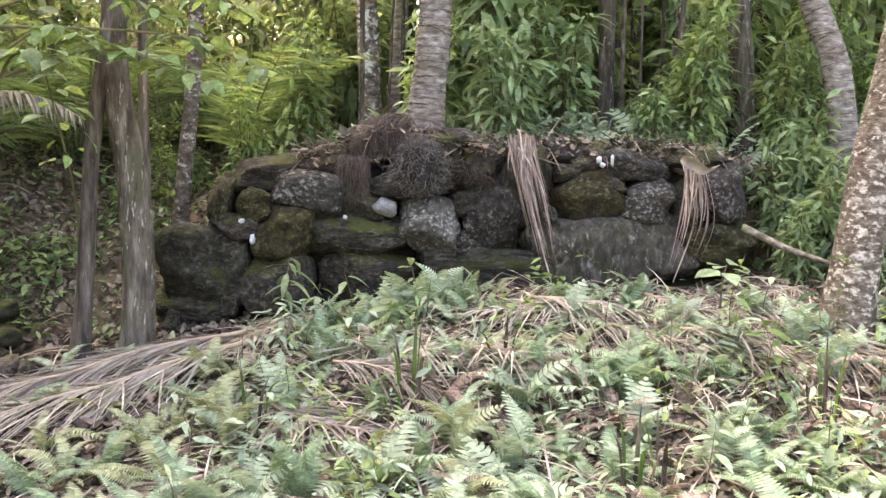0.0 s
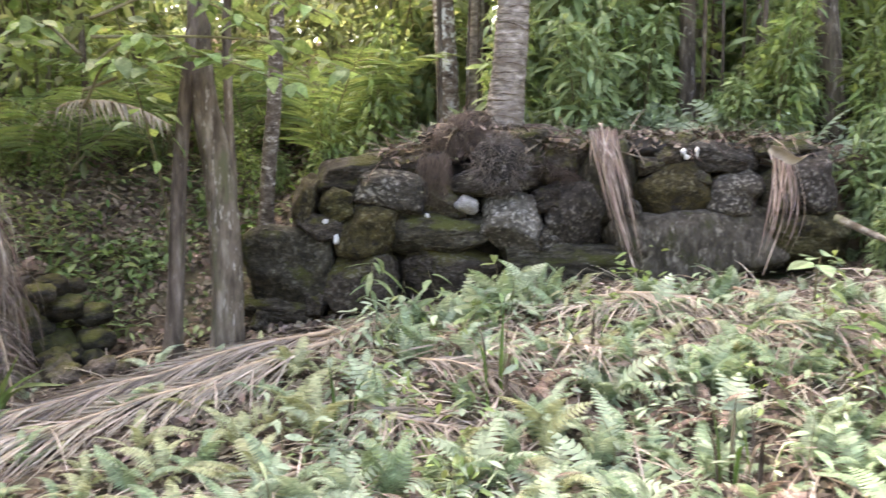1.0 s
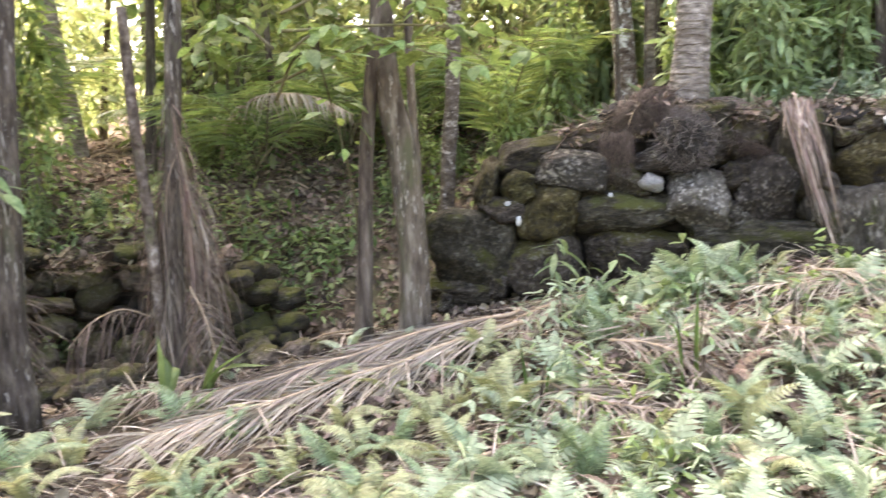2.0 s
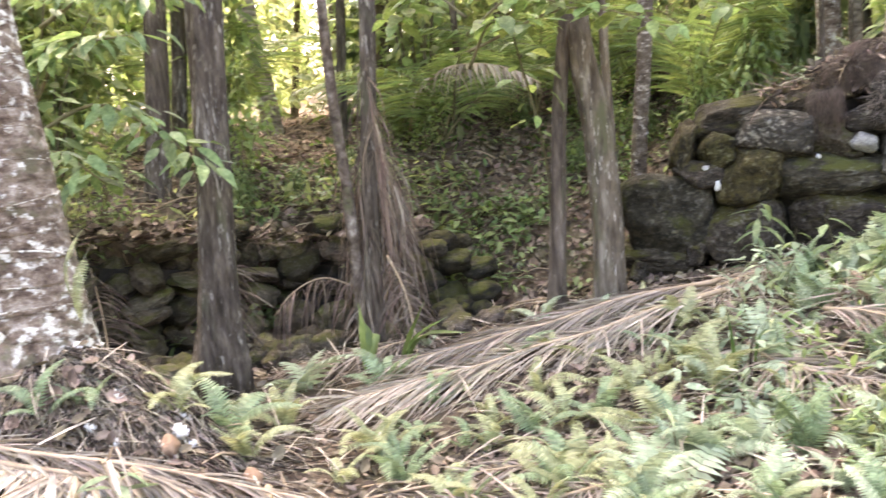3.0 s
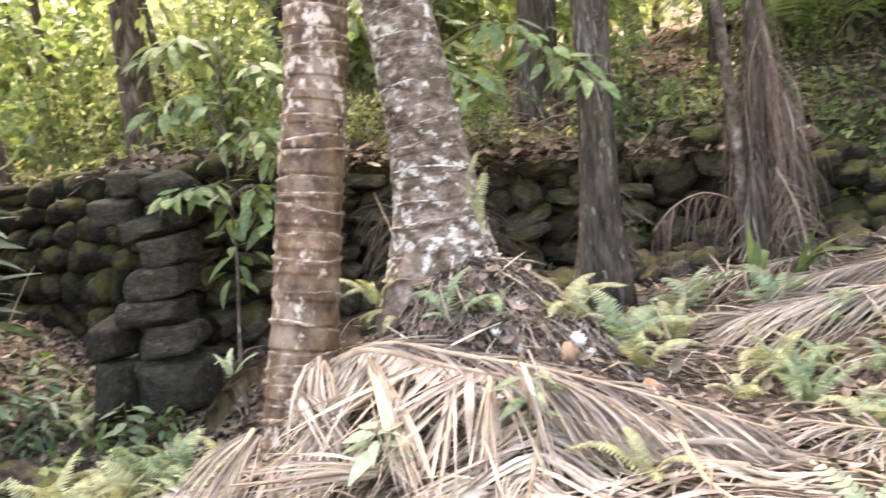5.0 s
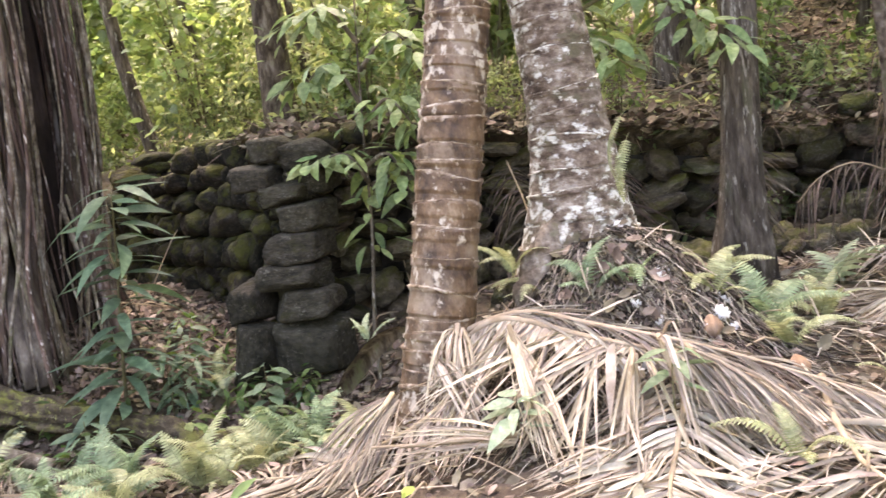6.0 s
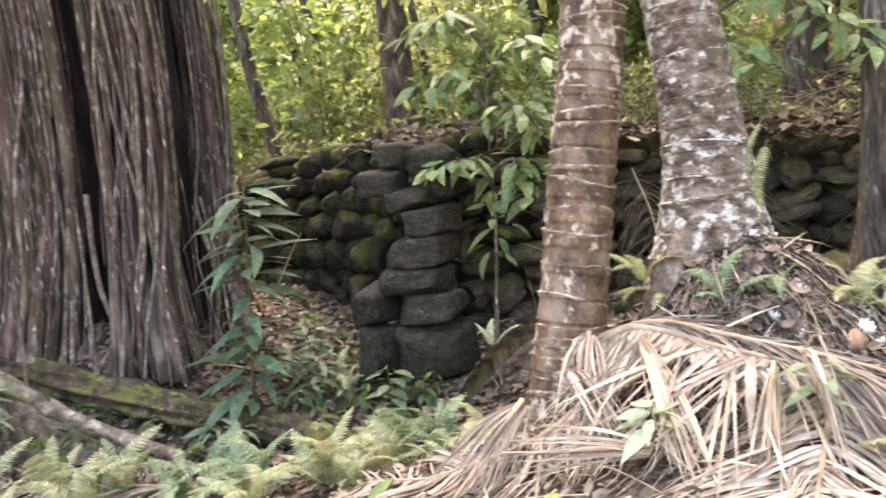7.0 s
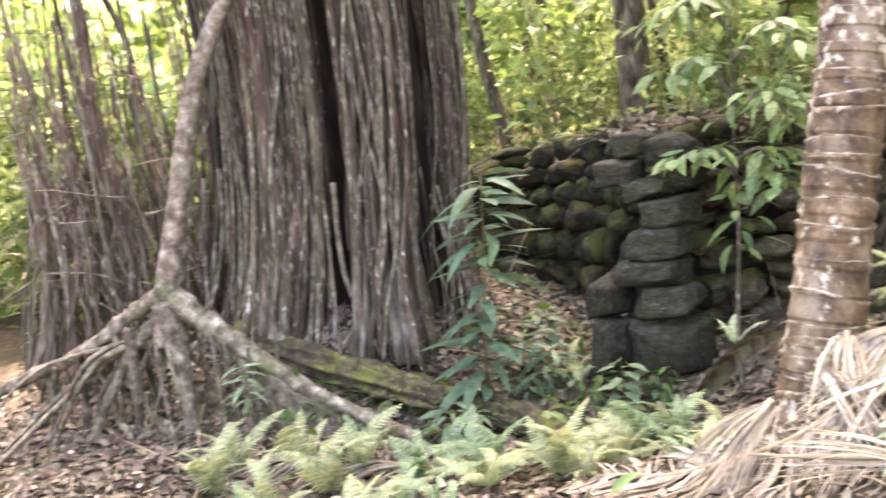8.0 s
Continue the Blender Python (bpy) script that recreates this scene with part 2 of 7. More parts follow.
M_ROOT = material("pale_root_bark", [(0.34, (0.045, 0.033, 0.022)), (0.48, (0.115, 0.09, 0.066)), (0.6, (0.21, 0.175, 0.135)), (0.74, (0.44, 0.40, 0.34))], 13, 0.95, 0.6, vary=0.2, bump_scale=30,
                  second=(0.13, 0.14, 0.07), second_scale=4, second_at=(0.55, 0.7))
M_LOG = material("mossy_rotten_log", [(0.3, (0.024, 0.018, 0.012)), (0.5, (0.066, 0.049, 0.031)), (0.68, (0.125, 0.097, 0.062))], 16, 0.95, 1.0, stretch=(1, 1, 1), vary=0.1,
                 second=(0.125, 0.122, 0.034), second_scale=7, second_at=(0.55, 0.68), bump_scale=30, up_bias=0.08, speck=(0.19, 0.185, 0.065), speck_scale=40, speck_at=(0.62, 0.70))
M_FIBRE = material("root_fibre", [(0.3, (0.04, 0.028, 0.021)), (0.55, (0.10, 0.075, 0.058)), (0.75, (0.23, 0.19, 0.155))], 10, 0.95, 0.2, vary=0.55, island=True)
M_HAIR = material("grey_root_bristle", [(0.3, (0.05, 0.042, 0.036)), (0.55, (0.13, 0.113, 0.098)), (0.75, (0.30, 0.27, 0.24))], 10, 0.95, 0.2, vary=0.7, island=True)
M_DRY = material("dry_palm_leaflet", [(0.3, (0.18, 0.145, 0.105)), (0.5, (0.33, 0.28, 0.215)), (0.7, (0.52, 0.47, 0.39))], 7, 0.7, 0.25, stretch=(1, 1, 1), vary=0.4,
                 island=True, spec=0.3, translucent=0.15)
M_DRY_OBJ = material("dry_palm_blade", [(0.3, (0.25, 0.19, 0.125)), (0.5, (0.43, 0.35, 0.25)), (0.7, (0.60, 0.525, 0.41))], 7, 0.6, 0.25, vary=0.35, spec=0.3, translucent=0.12)
M_DRY_RED = material("reddish_dry_leaflet", [(0.3, (0.10, 0.065, 0.047)), (0.55, (0.20, 0.143, 0.108)), (0.75, (0.40, 0.315, 0.25))], 7, 0.75, 0.25, vary=0.5, island=True, translucent=0.12)
M_DRY_PINK = material("bleached_pinkish_leaflet", [(0.3, (0.13, 0.088, 0.066)), (0.52, (0.27, 0.205, 0.165)), (0.72, (0.52, 0.45, 0.39))], 7, 0.75, 0.25, vary=0.55, translucent=0.1)
M_DRY_GREY = material("weathered_grey_leaflet", [(0.3, (0.135, 0.108, 0.082)), (0.55, (0.255, 0.212, 0.167)), (0.75, (0.44, 0.39, 0.325))], 7, 0.8, 0.25, vary=0.45, island=True, translucent=0.1)
M_MIDRIB = material("dry_midrib", [(0.3, (0.20, 0.145, 0.09)), (0.6, (0.36, 0.28, 0.19)), (0.8, (0.5, 0.42, 0.32))], 9, 0.7, 0.3, vary=0.15)
M_LITTER = material("dead_leaf_litter", [(0.3, (0.05, 0.036, 0.025)), (0.5, (0.12, 0.092, 0.066)), (0.7, (0.28, 0.23, 0.175))], 5, 0.85, 0.2, vary=0.7, island=True)
M_SHELL = material("white_husk_shell", [(0.3, (0.5, 0.48, 0.44)), (0.7, (0.82, 0.8, 0.77))], 8, 0.7, 0.2, vary=0.1)
M_LICHEN = material("white_lichen", [(0.3, (0.3, 0.3, 0.28)), (0.7, (0.6, 0.6, 0.57))], 20, 0.9, 0.3, vary=0.1)
M_HUSK = material("brown_coconut_husk", [(0.3, (0.14, 0.085, 0.05)), (0.7, (0.36, 0.25, 0.16))], 14, 0.95, 0.6, stretch=(1, 1, 0.3), vary=0.2)


def leaf_material(name, dark, mid, light, vary=0.35, rough=0.5, trans=0.4, spec=0.35, island=True):
    return material(name, [(0.3, dark), (0.55, mid), (0.78, light)], 5, rough, 0.15, 3.0, spec, vary=vary, island=island, translucent=trans)


M_FERN = leaf_material("fern_green", (0.10, 0.146, 0.074), (0.187, 0.252, 0.138), (0.30, 0.375, 0.23), 0.32, trans=0.3)
M_FERN_YELLOW = leaf_material("fern_yellow_green", (0.175, 0.19, 0.09), (0.275, 0.295, 0.155), (0.40, 0.42, 0.255), 0.3, trans=0.3)
M_FERN_BLUE = leaf_material("fern_pale_green", (0.17, 0.218, 0.135), (0.28, 0.338, 0.218), (0.41, 0.468, 0.325), 0.26, trans=0.3)
M_LEAF = leaf_material("broad_leaf", (0.095, 0.138, 0.045), (0.18, 0.245, 0.082), (0.29, 0.36, 0.145), 0.4)
M_LEAF_PALE = leaf_material("pale_broad_leaf", (0.085, 0.13, 0.05), (0.16, 0.225, 0.09), (0.28, 0.345, 0.17), 0.4, trans=0.3)
M_LEAF_BLUE = leaf_material("long_blue_green_leaf", (0.105, 0.152, 0.07), (0.20, 0.268, 0.122), (0.325, 0.40, 0.205), 0.3)
M_LEAF_YEL = leaf_material("yellow_green_leaf", (0.118, 0.148, 0.058), (0.20, 0.236, 0.10), (0.318, 0.352, 0.178), 0.45, trans=0.55)
M_LEAF_DARK = leaf_material("dark_forest_leaf", (0.035, 0.065, 0.018), (0.07, 0.12, 0.03), (0.13, 0.19, 0.055), 0.45)
M_LEAF_SHOOT = leaf_material("deep_blue_green_leaf", (0.045, 0.08, 0.045), (0.09, 0.145, 0.082), (0.17, 0.24, 0.142), 0.3, trans=0.25)
M_PALMLEAF = leaf_material("palm_leaflet", (0.078, 0.118, 0.036), (0.145, 0.20, 0.066), (0.24, 0.305, 0.118), 0.35)
M_STEM = material("green_brown_stem", [(0.3, (0.07, 0.065, 0.03)), (0.7, (0.17, 0.15, 0.08))], 12, 0.8, 0.3, vary=0.2)


# ---------------------------------------------------------------- mesh helpers
rng = np.random.default_rng(7)


def sstep(a, b, v):
    t = np.clip((np.asarray(v, float) - a) / (b - a), 0, 1)
    return t * t * (3 - 2 * t)


def mesh(name, verts, faces, mat, smooth=True):
    me = bpy.data.meshes.new(name)
    me.from_pydata(np.asarray(verts, float).reshape(-1, 3).tolist(), [], [list(map(int, f)) for f in faces])
    me.materials.append(mat)
    if smooth:
        me.polygons.foreach_set("use_smooth", np.ones(len(me.polygons), bool))
    me.update()
    return me


def part(name, me, parent=None, label="", m=None, kind=""):
    """One mesh object under a thing or a part (no parent: a thing of its own)."""
    ob = new(name, me)
    ob.parent = parent
    if m is not None:
        ob.matrix_basis = m
    if label:
        ob["label"] = label
    if kind:
        ob["kind"] = kind
    return ob


def empty(name, m, label, category, group="", kind=""):
    ob = new(name)
    ob.empty_display_size = 0.1
    ob.matrix_basis = m
    return tagged(ob, label, category, group, kind)


class Soup:
    """Collects many small meshes into one."""

    def __init__(self):
        self.v, self.f, self.n = [], [], 0

    def add(self, v, f):
        v = np.asarray(v, float).reshape(-1, 3)
        self.v.append(v)
        self.f.extend([[i + self.n for i in q] for q in f])
        self.n += len(v)
        return self

    def many(self, v, f, mats):
        """The template v, f at each of the 4 x 4 matrices."""
        v = np.asarray(v, float)
        mats = np.asarray(mats, float)
        w = np.einsum("nij,kj->nki", mats[:, :3, :3], v) + mats[:, None, :3, 3]
        k = len(v)
        self.v.append(w.reshape(-1, 3))
        for i in range(len(mats)):
            o = self.n + i * k
            self.f.extend([[o + a for a in q] for q in f])
        self.n += k * len(mats)
        return self

    def mesh(self, name, mat, smooth=True):
        return mesh(name, np.concatenate(self.v), self.f, mat, smooth)


def frames(pos, direction, up, scale):
    """4 x 4 matrices with y along direction, z towards up, at pos."""
    pos, d, up = (np.asarray(a, float).reshape(-1, 3) for a in (pos, direction, up))
    d = d / np.maximum(np.linalg.norm(d, axis=1, keepdims=True), 1e-6)
    x = np.cross(d, up)
    x = x / np.maximum(np.linalg.norm(x, axis=1, keepdims=True), 1e-6)
    z = np.cross(x, d)
    m = np.zeros((len(pos), 4, 4))
    s = np.broadcast_to(np.asarray(scale, float).reshape(-1, 1) if np.ndim(scale) < 2 else scale, (len(pos), 3))
    m[:, :3, 0], m[:, :3, 1], m[:, :3, 2], m[:, :3, 3], m[:, 3, 3] = x * s[:, :1], d * s[:, 1:2], z * s[:, 2:3], pos, 1
    return m


def spline(points, n):
    """n points along a smooth curve through the given ones."""
    p = np.asarray(points, float)
    if len(p) == 2:
        return p[0] + (p[1] - p[0]) * np.linspace(0, 1, n)[:, None]
    q = np.vstack([2 * p[0] - p[1], p, 2 * p[-1] - p[-2]])
    out = []
    for u in np.linspace(0, len(p) - 1, n):
        i = min(int(u), len(p) - 2)
        t = u - i
        a, b, c, d = q[i:i + 4]
        out.append(0.5 * (2 * b + (c - a) * t + (2 * a - 5 * b + 4 * c - d) * t * t + (3 * b - a - 3 * c + d) * t ** 3))
    return np.array(out)


def tube(path, radii, segs=10, wobble=0.0, flutes=0, flute_depth=0.0, seed=0, caps=True, fine=3.0):
    """A tapered tube along a path: verts and faces. flutes: lengthwise folds."""
    p = np.asarray(path, float)
    r = np.broadcast_to(np.asarray(radii, float), (len(p),))
    tan = np.gradient(p, axis=0)
    tan /= np.maximum(np.linalg.norm(tan, axis=1, keepdims=True), 1e-9)
    ref = np.array([1.0, 0, 0]) if abs(tan[0][0]) < 0.8 else np.array([0, 1.0, 0])
    v = []
    ang = np.linspace(0, 2 * np.pi, segs, endpoint=False)
    x = np.cross(np.cross(tan[0], ref), tan[0])
    for i in range(len(p)):
        x = x - tan[i] * (x @ tan[i])
        x /= np.linalg.norm(x)
        y = np.cross(tan[i], x)
        k = np.ones(segs)
        if flutes:
            k += flute_depth * np.cos(flutes * ang + 0.5 * math.sin(i * 0.25 + seed)) + 0.5 * flute_depth * np.cos((2 * flutes + 1) * ang + seed + i * 0.1)
        if wobble:
            k += np.array([wobble * noise.noise(Vector((math.cos(a) * 1.3 + seed, math.sin(a) * 1.3, i / len(p) * fine + seed))) for a in ang])
        v.append(p[i] + r[i] * k[:, None] * (np.cos(ang)[:, None] * x + np.sin(ang)[:, None] * y))
    n = len(p)
    f = []
    for i in range(n - 1):
        for j in range(segs):
            f.append((i * segs + j, i * segs + (j + 1) % segs, (i + 1) * segs + (j + 1) % segs, (i + 1) * segs + j))
    v = np.concatenate(v)
    if caps:
        f.append(tuple(range(segs - 1, -1, -1)))
        f.append(tuple((n - 1) * segs + j for j in range(segs)))
    return v, f


def ico(level):
    bm = bmesh.new()
    bmesh.ops.create_icosphere(bm, subdivisions=level, radius=1)
    v = np.array([q.co[:] for q in bm.verts])
    f = [[q.index for q in g.verts] for g in bm.faces]
    bm.free()
    return v, f


ICO2, ICO3, ICO4 = ico(2), ico(3), ico(4)


def boulder(seed, level=3, square=3.2, rough=0.16, cuts=7):
    """A unit boulder (about 1 x 1 x 1), squared off, with broken faces and a lumpy skin."""
    v, f = {2: ICO2, 3: ICO3, 4: ICO4}[level]
    g = np.random.default_rng(seed)
    e = square + g.uniform(-0.7, 1.2)
    k = (np.abs(v) ** e).sum(1) ** (-1 / e)
    w = v * k[:, None]
    w = w * (1 + g.uniform(-0.16, 0.16, 3) * w[:, [1, 2, 0]])
    for _ in range(cuts):
        d = g.normal(size=3)
        d /= np.linalg.norm(d)
        c = g.uniform(0.78, 1.08)
        s = np.maximum(w @ d - c, 0)
        w = w - d * s[:, None] * 0.92
    o = Vector((seed * 3.7, seed * 1.3, 0))
    dn = np.array([noise.noise(Vector(a) * 1.6 + o) * rough + noise.noise(Vector(a) * 4.0 + o) * rough * 0.45 + noise.noise(Vector(a) * 9.0 + o) * rough * 0.25 + noise.noise(Vector(a) * 19.0 + o) * rough * 0.12 * (level > 3) for a in w])
    return 0.5 * w * (1 + dn)[:, None], f


# leaf templates: y along the leaf, z up
LEAF_V = [(0, 0, 0), (-0.16, 0.3, 0.03), (0.16, 0.3, 0.03), (0, 0.32, 0), (-0.17, 0.62, 0.0), (0.17, 0.62, 0.0), (0, 0.64, -0.03), (0, 1, -0.12)]
LEAF_F = [(0, 3, 1), (0, 2, 3), (1, 3, 6, 4), (3, 2, 5, 6), (4, 6, 7), (6, 5, 7)]
WIDE_V = [(x * 1.75, y, z) for x, y, z in LEAF_V]
LANCE_V = [(x * 0.74, y, z - 0.25 * y * y) for x, y, z in LEAF_V]
CARD_V = [(-0.3, 0.3, 0.04), (0, 0, 0), (0.3, 0.45, 0.04), (0, 1, -0.1)]
CARD_F = [(0, 1, 2), (0, 2, 3)]


def blade(width, stations=6, fold=0.12, bow=0.22):
    """A smooth leaf outline of unit length with a folded midrib."""
    v, f = [(0, 0, 0)], []
    for i in range(1, stations):
        t = i / stations
        w = width * math.sin(math.pi * t ** 0.85)
        z = -bow * t * t
        v += [(-w, t, z + fold * w), (0, t, z), (w, t, z + fold * w)]
    v.append((0, 1, -bow))
    f += [(0, 2, 1), (0, 3, 2)]
    for i in range(stations - 2):
        a = 1 + 3 * i
        f += [(a, a + 1, a + 4, a + 3), (a + 1, a + 2, a + 5, a + 4)]
    a = 1 + 3 * (stations - 2)
    f += [(a, a + 1, len(v) - 1), (a + 1, a + 2, len(v) - 1)]
    return v, f


FINE = {"oval": blade(0.19), "wide": blade(0.30), "lance": blade(0.115, 6, 0.15, 0.3), "strap": blade(0.12, 7, 0.12, 0.30), "round": blade(0.44, 7, 0.1, 0.15)}


# ---------------------------------------------------------------- ground
TERRACE = np.array([(-60, 0.5), (-8.6, 2.55), (-5.95, 2.85), (-4.2, 5.65), (-2.9, 6.15), (-1.75, 6.5), (2.3, 6.85), (60, 11)])   # foot of the retaining walls


def behind(x, y):
    """Distance behind the line of the walls (in front of it: minus)."""
    p = np.stack([np.asarray(x, float), np.asarray(y, float)], -1)
    best = np.full(p.shape[:-1], 1e9)
    sign = np.ones(p.shape[:-1])
    for a, b in zip(TERRACE[:-1], TERRACE[1:]):
        d = b - a
        t = np.clip(((p - a) @ d) / (d @ d), 0, 1)
        q = p - (a + t[..., None] * d)
        r = np.hypot(q[..., 0], q[..., 1])
        c = d[0] * (p[..., 1] - a[1]) - d[1] * (p[..., 0] - a[0])
        near = r < best - 1e-9
        best = np.where(near, r, best)
        sign = np.where(near, np.where(c >= 0, 1, -1), sign)
    return best * sign


def bump(x, y, cx, cy, rx, ry):
    return np.exp(-((x - cx) / rx) ** 2 - ((y - cy) / ry) ** 2)


def ground(x, y):
    x, y = np.asarray(x, float), np.asarray(y, float)
    rise = np.clip(0.56 + 0.16 * np.clip(x, -6, 0.2) + 0.045 * np.clip(x - 0.2, 0, 4), 0.0, 1.1)
    front = -0.06 + rise * sstep(3.4, 6.4, y)
    front = front - 0.38 * bump(x, y, -5.3, 2.0, 1.3, 1.2) - 0.05 * bump(x, y, -2.0, 3.9, 1.2, 0.9)
    front = front + 0.40 * bump(x, y, -7.7, 0.7, 1.1, 1.3) + 0.56 * bump(x, y, -3.60, 3.05, 0.58, 0.58) + 0.05 * bump(x, y, -3.36, 3.2, 0.3, 0.3) - 0.12 * sstep(-3.5, -5.0, x) * sstep(2.5, 0, y) - 0.16 * bump(x, y, -6.35, -0.15, 0.55, 0.8) - 0.13 * bump(x, y, -6.05, 1.05, 0.55, 0.5) - 0.09 * bump(x, y, -5.35, 1.75, 0.5, 0.4)
    front = front + 0.19 * bump(x, y, -6.78, 1.40, 0.34, 0.50) + 0.12 * bump(x, y, -6.98, 0.78, 0.32, 0.34)      # litter heaped at the banyan's foot
    sd = behind(x, y)
    back = np.interp(x, [-60, -8, -6, -4.2, -3, -2.2, -1.5, -1, 0, 2.3, 6, 60], [1.2, 0.66, 0.80, 0.52, 0.28, 0.34, 0.70, 1.05, 1.38, 1.32, 1.2, 3])
    slope = np.interp(x, [-9, -5, -4, -2, -1, 3], [0.10, 0.16, 0.36, 0.36, 0.12, 0.14])
    s = np.clip(sd, 0, 60)
    back = back + slope * np.minimum(s, 7) + 0.06 * np.maximum(s - 7, 0) + 0.12 * bump(x, y, -0.25, 6.95, 0.5, 0.4)
    w = np.interp(x, [-6.2, -4.2, -3.3, -2.1, -1.7, 2.2, 3.2], [0.10, 0.12, 0.5, 0.5, 0.12, 0.12, 0.6])
    k = sstep(0, 1, (sd - np.interp(x, [-6.2, -5.6, -3.4, -2.6, -1.9, -1.0, 0.0, 2.3], [0.30, 0.46, 0.46, 0.30, 0.55, 0.50, 0.34, 0.32])) / (2 * w) + 0.5)
    h = front * (1 - k) + back * k
    h = h + 0.035 * np.sin(2.1 * x + 0.7 * y) * np.sin(1.7 * y - 0.6 * x + 1) + 0.015 * np.sin(6.3 * x + 2 * y) * np.sin(5.1 * y)
    far = np.hypot(x, y)
    return np.where(far > 70, 2 + (h - 2) * 70 / np.maximum(far, 70), h)


def gz(x, y):
    return float(ground(x, y))


axis = np.sinh(np.linspace(-1, 1, 341) * 6.6)
axis = axis / axis[-1] * 600
gx, gy = np.meshgrid(axis - 2.2, axis + 4.2, indexing="ij")
hh = ground(gx, gy)
N = len(axis)
idx = np.arange(N * N).reshape(N, N)
faces = np.stack([idx[:-1, :-1], idx[1:, :-1], idx[1:, 1:], idx[:-1, 1:]], -1).reshape(-1, 4)
floor_ob = part("ground", mesh("ground", np.stack([gx, gy, hh], -1).reshape(-1, 3), faces, M_EARTH))
tagged(floor_ob, "dark brown forest soil under leaf litter, rising to the ruins", "ground", kind="structure")


# ---------------------------------------------------------------- stone walls
def at_wall(a, b):
    a, b = np.array(a, float), np.array(b, float)
    u = (b - a) / np.linalg.norm(b - a)
    return a, u, math.atan2(u[1], u[0])




def place_stone(parent, me, x, y, z, w, d, h, yaw, tilt=0.0, lean=0.0, label=""):
    ob = part("stone", me, parent, label, Matrix.LocRotScale((x, y, z), Euler((lean, tilt, yaw)), (w, d, h)))
    return ob


main_wall = empty("stone_wall", pose(0, 0, 0), "ruined dry-laid wall of big mossy basalt boulders below a palm", "stone wall", kind="structure")
WA, WU, WYAW = at_wall((-1.85, 6.3), (2.2, 6.65))
# each stone: place along the wall, height, width, tallness, tilt in degrees, kind
WALL_STONES = [(0.28, 0.67, 0.56, 0.45, 3, "B"), (0.21, 0.39, 0.49, 0.20, 2, "D"), (0.11, 0.30, 0.17, 0.17, 10, "D"), (0.47, 0.44, 0.16, 0.19, 0, "D"), (0.40, 1.10, 0.17, 0.29, 8, "M"), (0.62, 1.07, 0.29, 0.23, -3, "M"), (0.71, 1.28, 0.44, 0.22, -6, "D"),
               (0.50, 0.91, 0.31, 0.18, 8, "B"), (0.97, 1.14, 0.44, 0.32, 8, "G"), (0.82, 0.89, 0.37, 0.34, 12, "M"), (0.77, 0.54, 0.47, 0.36, 0, "B"), (1.31, 0.88, 0.61, 0.27, -4, "B"), (1.12, 1.32, 0.42, 0.22, -8, "D"), (1.28, 1.12, 0.30, 0.22, 0, "D"),
               (1.41, 1.04, 0.16, 0.10, 0, "D"), (1.69, 1.24, 0.56, 0.20, -4, "G"), (1.80, 0.96, 0.38, 0.37, 3, "P"), (2.02, 1.10, 0.19, 0.16, 0, "D"), (2.03, 0.86, 0.23, 0.16, 0, "G"), (2.23, 1.03, 0.39, 0.43, 5, "G"), (2.13, 1.37, 0.33, 0.27, -3, "D"),
               (2.15, 0.64, 0.84, 0.30, 0, "D"), (1.38, 0.61, 0.60, 0.31, -2, "D"), (2.46, 1.23, 0.36, 0.51, 0, "D"), (2.61, 1.04, 0.11, 0.12, 0, "G"), (2.88, 1.16, 0.50, 0.36, 0, "M"), (2.88, 1.43, 0.25, 0.20, 0, "D"), (2.73, 1.34, 0.20, 0.14, 0, "D"),
               (3.22, 1.39, 0.50, 0.20, 2, "G"), (3.04, 1.26, 0.17, 0.13, 8, "D"), (3.30, 1.16, 0.36, 0.30, 3, "G"), (3.05, 0.77, 1.01, 0.46, -1, "S"), (3.57, 1.16, 0.22, 0.29, 0, "B"), (3.78, 1.22, 0.35, 0.37, 4, "G"), (3.79, 0.82, 0.54, 0.38, 4, "M"),
               (3.65, 1.46, 0.44, 0.12, 2, "D"), (1.86, 1.46, 0.32, 0.25, 0, "D")]
STONE_KIND = {"B": (M_STONE, 0.0), "D": (M_STONE, 0.06), "M": (M_STONE_MOSS, 0.0), "G": (M_STONE_GREY, 0.0), "P": (M_STONE_LIGHT, -0.03), "S": (M_STONE_SLAB, 0.0)}
inn = np.array([-WU[1], WU[0]])
k = 0
for u, z, w, h, tilt, kind in WALL_STONES:
    k += 1
    mat, back = STONE_KIND[kind]
    d = rng.uniform(0.40, 0.52)
    q = WA + WU * u + inn * (d / 2 - 0.1 + back + 0.10 * max(z - 0.6, 0) + rng.uniform(-0.03, 0.04))
    me = mesh("stone", *boulder(100 + k, 4, 5.0 if w < 0.7 else 9.0, 0.15, 11 if w < 0.7 else 3), mat)
    place_stone(main_wall, me, q[0], q[1], z, w * 1.13, d, h * 1.14, WYAW + rng.uniform(-0.12, 0.12), radians(tilt), rng.uniform(-0.12, 0.08))
q = WA + WU * 1.48
place_stone(main_wall, mesh("stone", *boulder(99, 3), M_STONE_PALE), q[0], q[1] + 0.05, 1.09, 0.165, 0.2, 0.125, WYAW, 0.25, 0, "pale grey lichened stone")
